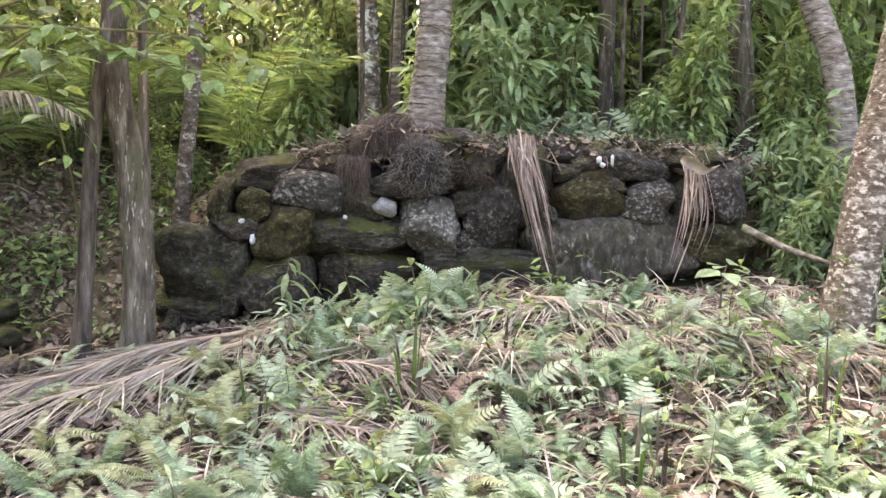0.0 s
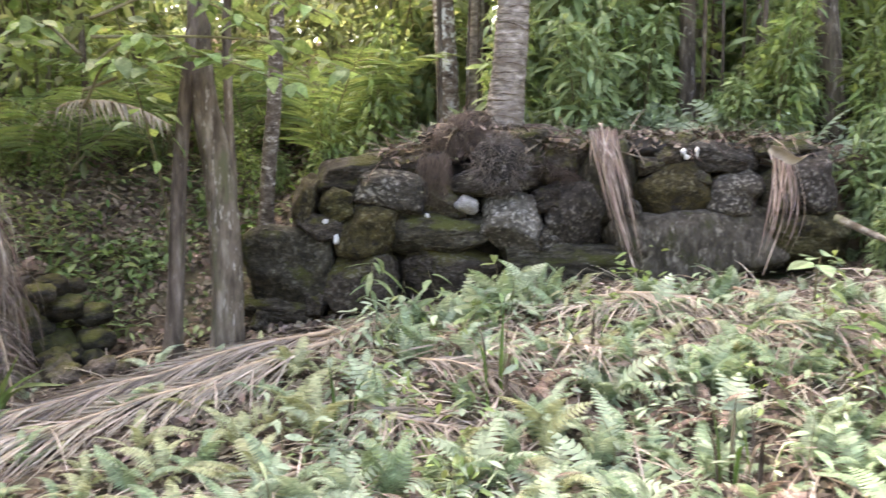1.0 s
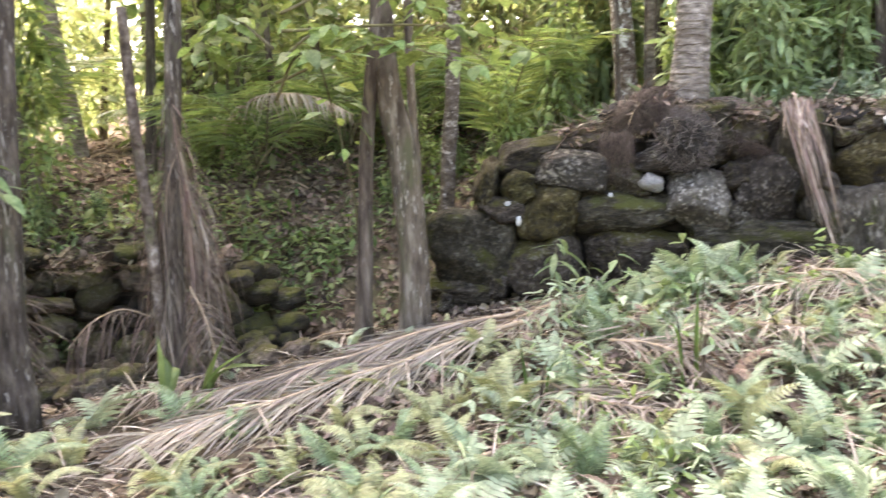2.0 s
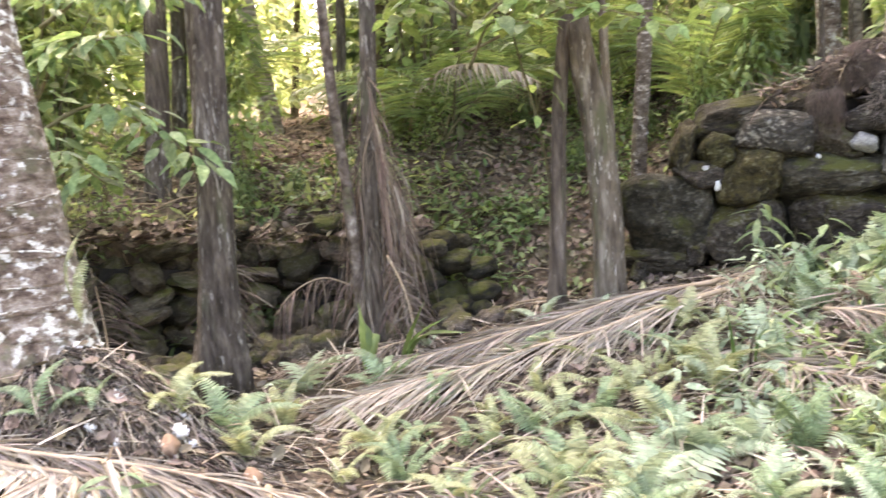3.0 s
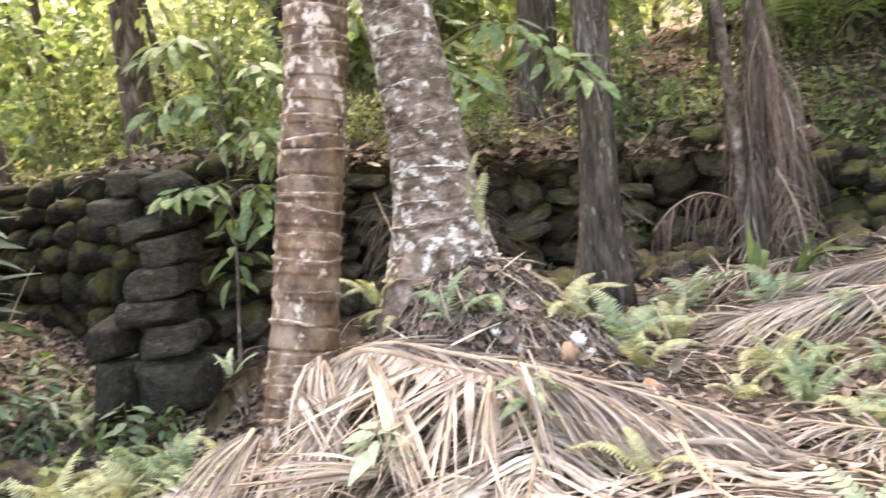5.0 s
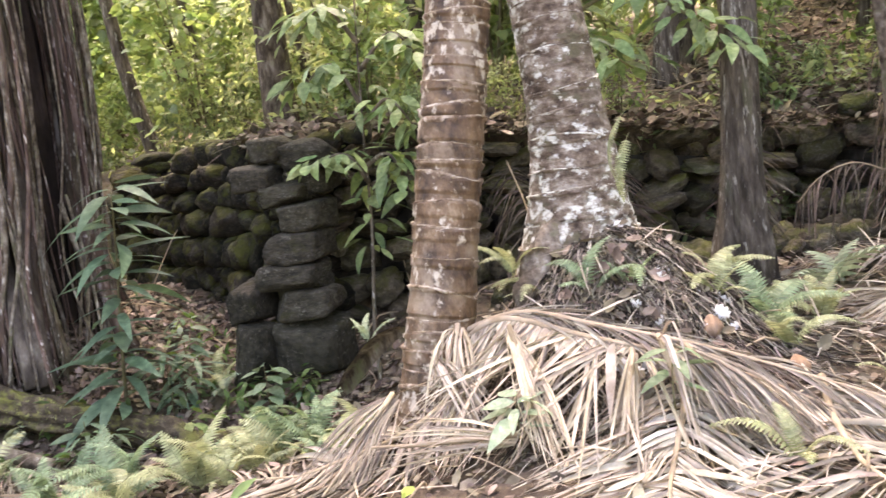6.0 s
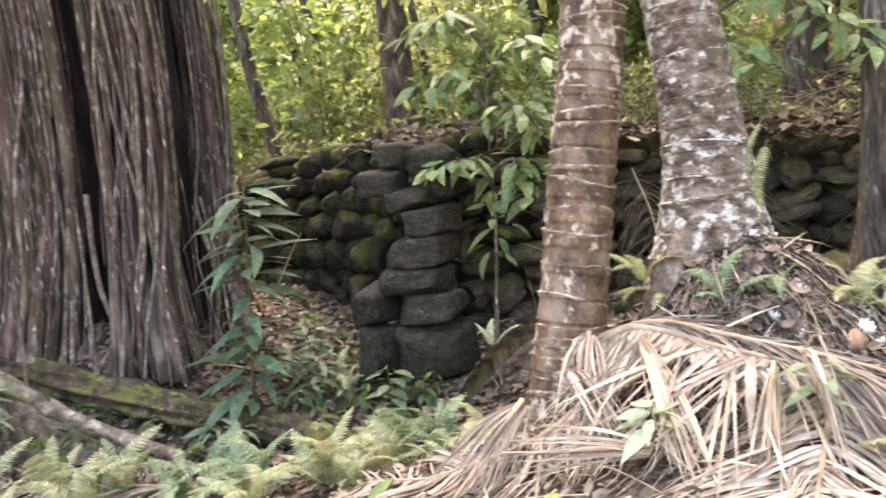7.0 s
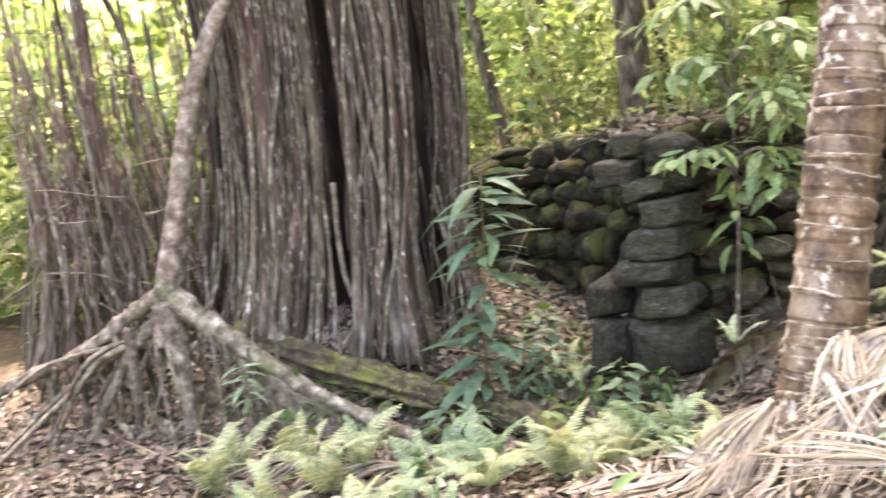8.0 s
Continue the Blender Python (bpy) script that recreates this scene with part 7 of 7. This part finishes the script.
leafy("tall_shoot", [[(-5.86, 1.52, -0.36), (-5.92, 1.60, 0.1), (-5.98, 1.70, 0.6), (-6.03, 1.77, 1.0)]],
      70, "strap", 0.35, M_LEAF_SHOOT, "tall slender shoot with long blue-green leaves", "plant", 113, 0.04, 0.10, 0.012, start=0.12)
leafy("seedling", [[(-6.2, 0.22, -0.14), (-6.2, 0.22, 0.02), (-6.2, 0.23, 0.2)]], 26, "lance", 0.15, M_FERN, "bright green seedling with narrow leaves by the roots", "plant", 114, 0.02, 0.2, 0.006, start=0.3)
leafy("seedling", [[(-0.98, 6.12, 0.36), (-0.97, 6.1, 0.6), (-0.95, 6.08, 0.78)]], 12, "lance", 0.20, M_LEAF_BLUE, "blue-green seedling with drooping leaves before the wall", "plant", 115, 0.02, 0.5, 0.006)
leafy("broad_leaf_plant", [[(1.48, 5.03, 0.70), (1.49, 5.05, 0.84), (1.51, 5.06, 0.93)]], 9, "round", 0.115, M_FERN, "plant with large round bright green leaves", "plant", 116, 0.08, 0.3, 0.007, start=0.6)
leafy("seedling", [[(-5.45, 2.2, -0.42), (-5.45, 2.2, -0.28), (-5.44, 2.2, -0.12)]], 18, "wide", 0.12, M_FERN, "small bright green herb at the foot of the wall", "plant", 117, 0.05, 0.2, 0.006, start=0.2)
leafy("seedling", [[(-3.15, 2.05, -0.08), (-3.14, 2.04, 0.1), (-3.12, 2.03, 0.2)]], 10, "oval", 0.14, M_FERN_BLUE, "pale green seedling pushing through the dry frond", "plant", 118, 0.02, 0.2, 0.005, start=0.4)
leafy("seedling", [[(-2.75, 2.45, 0.0), (-2.74, 2.44, 0.2), (-2.72, 2.44, 0.33)]], 9, "oval", 0.13, M_FERN, "green seedling pushing through the dry frond", "plant", 119, 0.02, 0.2, 0.005, start=0.4)
leafy("seedling", [[(-6.15, 2.05, -0.2), (-6.15, 2.05, -0.05), (-6.14, 2.06, 0.12)]], 22, "oval", 0.13, M_LEAF_SHOOT, "low dark green herb at the banyan's foot", "plant", 120, 0.08, 0.25, 0.006, start=0.1)
leafy("seedling", [[(-5.72, 1.24, -0.42), (-5.73, 1.25, -0.30), (-5.74, 1.26, -0.18)], [(-5.72, 1.24, -0.42), (-5.66, 1.30, -0.32), (-5.62, 1.34, -0.24)]], 18, "lance", 0.16, M_FERN, "bright green herb with narrow leaves beside the rotten log", "plant", 140, 0.06, 0.25, 0.006, start=0.2)
leafy("seedling", [[(-6.02, 1.86, -0.40), (-6.04, 1.87, -0.2), (-6.06, 1.89, -0.02)], [(-6.02, 1.86, -0.40), (-5.95, 1.94, -0.25), (-5.90, 2.0, -0.08)]], 28, "lance", 0.18, M_LEAF_SHOOT, "dense blue-green herb below the tall shoot", "plant", 141, 0.05, 0.2, 0.006, start=0.1)
g = np.random.default_rng(121)
for i in range(60):
    x, y = g.uniform(-1.2, 3.0), g.uniform(3.7, 6.1)
    z = gz(x, y)
    h = g.uniform(0.12, 0.38)
    leafy("seedling", [[(x, y, z - 0.01), (x + g.normal() * 0.02, y, z + h * 0.5), (x + g.normal() * 0.04, y + g.normal() * 0.03, z + h)]], int(g.integers(6, 11)), ("oval", "lance")[i % 2], g.uniform(0.06, 0.12),
          (M_FERN_BLUE, M_LEAF_PALE, M_FERN, M_FERN_YELLOW)[i % 4], "small green forest-floor seedling among ferns", "plant", 130 + i, 0.03, 0.25, 0.004, start=0.3, group="seedlings among the ferns")
g = np.random.default_rng(122)
for i in range(40):
    x, y = (g.uniform(1.45, 2.7), g.uniform(3.9, 5.5)) if i < 26 else (g.uniform(-5.9, -4.9), g.uniform(1.55, 2.5))
    z = gz(x, y)
    h = g.uniform(0.25, 0.55) if i < 26 else g.uniform(0.08, 0.22)
    leafy("weed", [[(x, y, z - 0.01), (x + g.normal() * 0.02, y, z + h * 0.5), (x + g.normal() * 0.05, y + g.normal() * 0.04, z + h)]], int(g.integers(10, 18)), ("lance", "oval")[i % 2], g.uniform(0.07, 0.13),
          (M_LEAF, M_LEAF_DARK, M_LEAF_SHOOT)[i % 3], "upright dark green weed on the forest floor", "plant", 330 + i, 0.03, 0.3, 0.004, start=0.15, group="weeds on the forest floor")
# coconut sprouts with strap leaves, and the hanging ferns of the mound
for x, y, lean in ((-3.05, 4.86, -0.1), (-2.78, 4.78, 0.5)):
    z = gz(x, y)
    t = empty("coconut_sprout", pose(x, y, z), "young coconut sprout with folded green strap leaf", "plant")
    for k in range(3):
        p = spline([(0, 0, 0), (0.12 * lean + 0.03 * k, 0.02 * k, 0.2), (0.55 * lean * (0.6 + 0.4 * k), 0.05 * k, 0.42 - 0.1 * k)], 8)
        part("strap_leaf", mesh("strap_leaf", *strip(p, 0.06, (0.5, 1, 0.4), 0.5), M_PALMLEAF), t)
t = empty("fern", pose(-3.46, 3.17, 1.08), "narrow pale fern hanging from the leaning palm's trunk", "fern")
for k in range(2):
    part("frond", FERN_FRONDS["yellow", 1], t, m=pose(0, 0, -0.1 * k, -78 - 4 * k, 0, 150 + 30 * k) @ Matrix.Diagonal((0.34, 0.36, 0.34, 1)))
fern(-3.2, 3.3, 0.36, "yellow", 902, 6)
fern(-3.05, 3.5, 0.40, "green", 903, 6)
fern(-3.42, 2.78, 0.30, "green", 904, 4)
fern(-3.82, 2.72, 0.25, "yellow", 905, 6, 0.42)
fern(-4.62, 2.40, 0.26, "pale", 1405, 4, 0.08)
fern(-3.72, 2.74, 0.26, "yellow", 1401, 6)
fern(-3.30, 2.92, 0.28, "green", 1402, 5)
fern(-3.12, 3.22, 0.32, "yellow", 1403, 6)
fern(-2.85, 3.35, 0.36, "yellow", 1404, 6)
fern(-3.35, 4.6, 0.55, "pale", 906, 4)
fern(-2.2, 5.6, 0.35, "pale", 907, 5)
for i, (x, y) in enumerate([(-5.5, 0.35), (-5.25, 0.6), (-5.0, 0.85), (-4.8, 1.55), (-4.7, 1.7), (-4.95, 1.95), (-4.5, 1.35), (-5.6, 0.05), (-4.75, 1.1), (-5.05, 0.4), (-5.3, -0.1), (-4.6, 2.0), (-4.9, 0.1)]):
    fern(x, y, 0.44, ("yellow", "yellow", "green")[i % 3], 910 + i, 7, rise=(25, 65))

g = np.random.default_rng(950)
for i in range(22):
    fern(g.uniform(-1.0, 2.4), g.uniform(3.7, 5.6), g.uniform(0.22, 0.36), "brown", 960 + i, 5)


g = np.random.default_rng(979)
for i, (x, y, size) in enumerate([(-0.80, 5.75, 0.34), (-0.62, 5.85, 0.30), (-0.47, 5.72, 0.36), (-0.30, 5.88, 0.34), (-0.15, 5.80, 0.42), (0.0, 5.88, 0.34), (0.13, 5.85, 0.36), (0.34, 5.75, 0.26),
                                  (0.76, 5.85, 0.30), (1.14, 5.80, 0.36), (1.42, 5.72, 0.26), (1.85, 5.70, 0.30), (2.02, 5.35, 0.36), (2.10, 5.0, 0.34)]):
    fern(x, y, size, ("pale", "green", "pale", "pale", "green")[i % 5], 1600 + i, int(g.integers(5, 8)), rise=(48, 80))
for i in range(12):
    x, y = g.uniform(-0.9, 0.0), g.uniform(5.5, 5.95)
    z = gz(x, y)
    leafy("seedling", [[(x, y, z - 0.01), (x + g.normal() * 0.02, y, z + 0.12), (x + g.normal() * 0.05, y + g.normal() * 0.03, z + g.uniform(0.2, 0.36))]], int(g.integers(8, 14)), ("lance", "oval")[i % 2], g.uniform(0.09, 0.15),
          (M_FERN_BLUE, M_LEAF_PALE, M_LEAF_BLUE)[i % 3], "leafy green seedling at the foot of the wall", "plant", 1650 + i, 0.03, 0.25, 0.004, start=0.3, group="seedlings among the ferns")
g = np.random.default_rng(980)
for i in range(26):
    x, y = g.uniform(-1.2, 2.7), g.uniform(3.8, 5.5)
    fern(x, y, g.uniform(0.28, 0.44) * (1 if y < 5 else 0.75), ("pale", "green", "pale", "yellow")[i % 4], 1500 + i, int(g.integers(4, 7)), rise=(45, 78))
for i, (x, y, h) in enumerate([(-0.13, 4.75, 0.62), (0.88, 4.15, 0.40), (1.02, 4.2, 0.34), (-0.9, 4.6, 0.42), (1.9, 4.6, 0.5), (0.35, 5.1, 0.36)]):
    z = gz(x, y)
    t = empty("spike_plant", pose(x, y, z), "dark upright spike of folded fern leaves", "plant", "dark spikes among the ferns")
    for k in range(5):
        a, r = k * 1.3 + i, 0.02 + 0.012 * k
        p = spline([(r * math.cos(a), r * math.sin(a), -0.02), (1.6 * r * math.cos(a), 1.6 * r * math.sin(a), h * 0.5), (3 * r * math.cos(a), 3 * r * math.sin(a), h * (1 - 0.12 * k))], 9)
        part("spike_leaf", mesh("spike_leaf", *strip(p, 0.022, (math.sin(a), -math.cos(a), 0.1), 0.7), M_LEAF_DARK if k % 2 else M_BARK), t)


def low_herbs(name, spots, per, size, mat, label, seed, rad=0.13, tall=0.22):
    """Small leafy herbs in tufts at the given spots, too many to tell apart."""
    g = np.random.default_rng(seed)
    c = np.repeat(np.array(spots), per, 0)
    n = len(c)
    k = g.normal(size=(n, 2)) * rad * 0.5
    up = np.abs(g.normal(size=n)) * tall * 0.5
    x, y = c[:, 0] + k[:, 0], c[:, 1] + k[:, 1]
    d = np.concatenate([k / rad + g.normal(size=(n, 2)) * 0.6, g.normal(size=(n, 1)) * 0.4], 1)
    sp = Soup().many(LEAF_V, LEAF_F, frames(np.stack([x, y, ground(x, y) + 0.02 + up], 1), d, g.normal(size=(n, 3)) * 0.35 + np.array([0, 0, 1]), size * g.uniform(0.5, 1.3, n)))
    tagged(part(name, sp.mesh(name, mat, False)), label, "herbs", kind="stuff")


g = np.random.default_rng(951)
low_herbs("low_herbs", [(g.uniform(-1.0, 2.9), g.uniform(3.6, 6.0)) for _ in range(42)], 30, 0.08, M_FERN_BLUE, "pale green leafy herbs between the ferns", 952)
low_herbs("low_herbs", [(g.uniform(-0.8, 3.0), g.uniform(3.6, 6.0)) for _ in range(26)], 28, 0.075, M_LEAF, "green leafy herbs between the ferns", 953)
low_herbs("slope_herbs", [(g.uniform(-5.2, -1.3), g.uniform(6.5, 11)) for _ in range(110)], 24, 0.085, M_LEAF_DARK, "small dark green plants sprouting from the littered slope", 954, 0.2, 0.3)
low_herbs("slope_herbs", [(g.uniform(-5.2, -1.3), g.uniform(6.3, 10)) for _ in range(40)], 22, 0.09, M_LEAF_PALE, "pale green seedlings sprouting from the littered slope", 955, 0.18, 0.25)
low_herbs("terrace_herbs", [(x, np.interp(x, [-8.6, -5.95, -4.2, -3.0], [2.55, 2.85, 5.65, 6.1]) + g.uniform(0.5, 1.6)) for x in g.uniform(-9.5, -3.2, 130)], 26, 0.09, M_LEAF_YEL, "low green herbs on the terrace behind the wall", 956, 0.2, 0.3)
low_herbs("terrace_herbs", [(x, np.interp(x, [-5.95, -4.2, -2.6], [2.85, 5.65, 6.1]) + g.uniform(0.3, 1.1)) for x in g.uniform(-5.3, -2.7, 60)], 26, 0.10, M_LEAF_PALE, "pale green herbs along the top of the low wall", 960, 0.16, 0.25)
low_herbs("banyan_herbs", [(g.uniform(-6.6, -4.9), g.uniform(0.2, 2.4)) for _ in range(30)], 20, 0.08, M_LEAF_DARK, "dark green herbs on the ground near the banyan", 957, 0.14, 0.2)
# big dead leaves of the slope and the banyan's foot
g = np.random.default_rng(958)
n = 7000
x = np.concatenate([g.uniform(-5.6, -1.2, 5500), g.uniform(-8.2, -5.2, 1500)])
y = np.concatenate([g.uniform(6.1, 11.5, 5500), g.uniform(-0.6, 2.5, 1500)])
p, d, up = lie(x, y, n, 0.5, g.uniform(0.0, 0.05, n))
tagged(part("leaf_litter", Soup().many(LIT_V, LIT_F, frames(p, d, up, g.uniform(0.04, 0.09, n))).mesh("leaf_litter", M_LITTER, False)), "large curled brown dead leaves on the ground", "leaf litter", kind="stuff")
g = np.random.default_rng(963)
n = 1100
x, y = -6.72 + g.normal(size=n) * 0.28, 1.35 + g.normal(size=n) * 0.45
p, d, up = lie(x, y, n, 0.5, g.uniform(0.0, 0.05, n))
tagged(part("leaf_litter", Soup().many(LIT_V, LIT_F, frames(p, d, up, g.uniform(0.03, 0.075, n))).mesh("leaf_litter", M_DRY_PINK, False)), "pale curled dead leaves heaped at the banyan's foot", "leaf litter", kind="stuff")
# dry leaves and strips on the low wall
g = np.random.default_rng(959)
LOW_LINE = np.array([(-8.6, 2.55), (-5.95, 2.85), (-4.2, 5.65), (-3.1, 6.05)])
reach = np.concatenate([[0], np.cumsum(np.linalg.norm(np.diff(LOW_LINE, axis=0), axis=1))])
n = 2600
u = g.uniform(1.9, reach[-1], n)
off = g.uniform(0.05, 0.75, n)
x, y = np.interp(u, reach, LOW_LINE[:, 0]) - 0.45 * off, np.interp(u, reach, LOW_LINE[:, 1]) + 0.9 * off
z = np.maximum(np.interp(u, reach, [0.95, 1.08, 0.66, 0.62]) + 0.02, ground(x, y) + 0.02) + g.uniform(-0.06, 0.03, n)
az = g.uniform(0, 6.28, n)
d = np.stack([np.cos(az), np.sin(az), g.normal(size=n) * 0.4], 1)
sp = Soup().many(LIT_V, LIT_F, frames(np.stack([x, y, z], 1)[:2000], d[:2000], g.normal(size=(2000, 3)) * 0.4 + np.array([0, 0, 1]), g.uniform(0.04, 0.12, 2000)))
sp.many(STRIP_V, STRIP_F, frames(np.stack([x, y, z], 1)[2000:], d[2000:], g.normal(size=(600, 3)) * 0.4 + np.array([0, 0, 1]), g.uniform(0.12, 0.35, 600)))
tagged(part("wall_top_litter", sp.mesh("wall_top_litter", M_LITTER, False)), "dead leaves and twigs caught on the low wall", "leaf litter", kind="stuff")
dead_frond([(-4.2, 8.0, 1.25), (-3.95, 7.7, 1.60), (-3.55, 7.35, 1.78), (-3.23, 7.26, 1.81), (-2.98, 7.37, 1.76), (-2.73, 7.46, 1.62)], 0.13, 70, M_DRY, "arched pale dead frond standing on the slope", 961, None, 0.0, 0.018, 1.3, False, (-1, 1), 0.016, 0.3, 0.2)
palm_tree([(-6.15, 8.84, 1.13), (-6.29, 8.87, 1.75), (-6.43, 8.91, 2.43)], 0.11, 6.5, M_PALM, "pale leaning palm trunk deep in the wood", 0.06, 0.05, 0.1, seed=33)
g = np.random.default_rng(970)
low_herbs("low_herbs", [(g.uniform(-3.8, 6), g.uniform(-7, 1.5)) for _ in range(90)], 30, 0.09, M_LEAF, "green leafy herbs on the open forest floor", 971, 0.25, 0.3)
low_herbs("edge_herbs", [(g.uniform(-0.7, 3.0), g.uniform(6.95, 7.6)) for _ in range(80)], 26, 0.075, M_FERN_BLUE, "pale green herbs along the terrace edge above the wall", 972, 0.16, 0.26)
for i in range(22):
    x, y = g.uniform(-0.6, 2.6), g.uniform(6.85, 7.35)
    if math.hypot(x + 0.1, y - 6.95) > 0.35:
        fern(x, y, g.uniform(0.22, 0.36), ("pale", "green", "yellow")[i % 3], 1300 + i, 7)
# undergrowth on the terrace edge and on the open slope
g = np.random.default_rng(133)
for i in range(14):
    x, y = g.uniform(2.35, 3.6), g.uniform(6.5, 7.3)
    bush(int(g.choice([0, 0, 5])), x, y, g.uniform(0.28, 0.5), g.uniform(0, 6.28))
g = np.random.default_rng(131)
for i in range(60):
    x = g.uniform(-1.6, 3.6)
    y = 6.5 + 0.09 * (x + 1.8) + g.uniform(0.55, 1.5)
    if math.hypot(x + 0.1, y - 6.95) > 0.3 and abs(x / y - 0.305) > 0.035:
        bush(int(g.choice([0, 5, 5, 1])), x, y, g.uniform(0.35, 0.6), g.uniform(0, 6.28))
for i in range(22):
    x, y = g.uniform(-5.0, -1.6), g.uniform(7.4, 10)
    bush(int(g.choice([5, 5, 2, 3])), x, y, g.uniform(0.16, 0.32) + 0.12 * max(y - 8, 0), g.uniform(0, 6.28))
for i in range(26):
    x = g.uniform(-9, -4.4)
    y = np.interp(x, [-8.6, -5.95, -4.2], [2.55, 2.85, 5.65]) + g.uniform(0.8, 1.8)
    bush(int(g.choice([5, 2, 3])), x, y, g.uniform(0.25, 0.5), g.uniform(0, 6.28))
for i in range(34):
    x, y = g.uniform(2.15, 4.2), g.uniform(5.9, 8.0)
    if math.hypot(x - 3.0, y - 7.4) > 0.35:
        bush(int(g.choice([0, 5, 5, 1])), x, y, g.uniform(0.25, 0.5), g.uniform(0, 6.28))
for i in range(34):
    x, y = g.uniform(-14.5, -9.3), g.uniform(-4.0, 2.3)
    bush(int(g.choice([2, 2, 3])), x, y, g.uniform(0.8, 1.5), g.uniform(0, 6.28))
for i in range(24):
    bush(int(g.choice([2, 3])), g.uniform(-17, -11.5), g.uniform(-6.0, 2.0), g.uniform(1.4, 2.3), g.uniform(0, 6.28))
for i in range(40):
    x = g.uniform(-9.4, -6.2)
    y = 2.75 + 0.09 * (x + 6) + g.uniform(0.15, 0.9)
    s = g.uniform(0.10, 0.24)
    ob = part("loose_stone", VARIANTS[i % 24], m=Matrix.LocRotScale((x, y, gz(x, y) + s * 0.15), Euler((g.normal() * 0.2, g.normal() * 0.2, g.uniform(0, 6))), (s, s * 0.85, s * 0.6)))
    tagged(ob, "loose dark mossy stone behind the wall top", "stone", "loose stones on the terrace")
for i in range(16):
    x = g.uniform(-11, -6.6)
    bush(int(g.choice([2, 3, 5])), x, 3.1 + 0.1 * (x + 6) + g.uniform(0.5, 1.6), g.uniform(0.3, 0.6), g.uniform(0, 6.28))
for i in range(9):
    x, y = g.uniform(-5.5, -4.2), g.uniform(-1.2, 1.5)
    if math.hypot(x, y) > 4.2 and x < -4.3 - 0.4 * (y < 0) and x > -5.5 + 0.5 * max(y, 0):
        fern(x, y, g.uniform(0.22, 0.38), ("yellow", "green", "green")[i % 3], 940 + i, 6)
for i, (x, y) in enumerate([(-6.1, 9.4), (-5.5, 9.6)]):
    bush((2, 0)[i], x, y, (0.6, 0.8)[i], 1.3 * i)
for kind, mats in FAR_BUSHES.items():
    (v, f), mat = BUSH[kind][2], BUSH[kind][3]
    tagged(part("far_undergrowth", Soup().many(v, f, mats).mesh("far_undergrowth", mat, False)), "mass of green undergrowth deeper in the wood", "undergrowth", kind="stuff")
stake = empty("white_stake", pose(1.16, 3.9, gz(1.16, 3.9) + 0.03), "thin white stake with a dark tip lying among ferns", "stake")
part("rod", mesh("rod", *tube([(-0.12, -0.4, -0.02), (0.09, 0.29, 0.03)], 0.012, 10), M_SHELL), stake)
part("tip", mesh("tip", *tube([(0.09, 0.29, 0.03), (0.102, 0.33, 0.033)], 0.0125, 10), M_CORE), stake)
# the drooping pale frond on the slope, and low palm leaves
for (x, y, z), (rx, rz), mat in [((-3.7, 7.7, 1.5), (38, -85), None), ((-3.2, 8.6, 1.3), (50, -40), None), ((-1.6, 8.0, 1.3), (60, 20), None), ((-6.0, 7.6, 1.2), (55, -70), None), ((-2.6, 8.8, 1.8), (40, 60), None)]:
    t = empty("young_palm", pose(x, y, gz(x, y)), "young palm with arching feathered leaves in the undergrowth", "palm")
    for k in range(6):
        a, b = FROND_GREEN[k % 3]
        f = part("frond", b, t, m=pose(0, 0, 0.15, 0, 0, rz + k * 61) @ pose(0, 0, 0, rx + 8 * (k % 3)) @ Matrix.Diagonal((0.62, 0.62, 0.62, 1)))
        part("midrib", a, f)
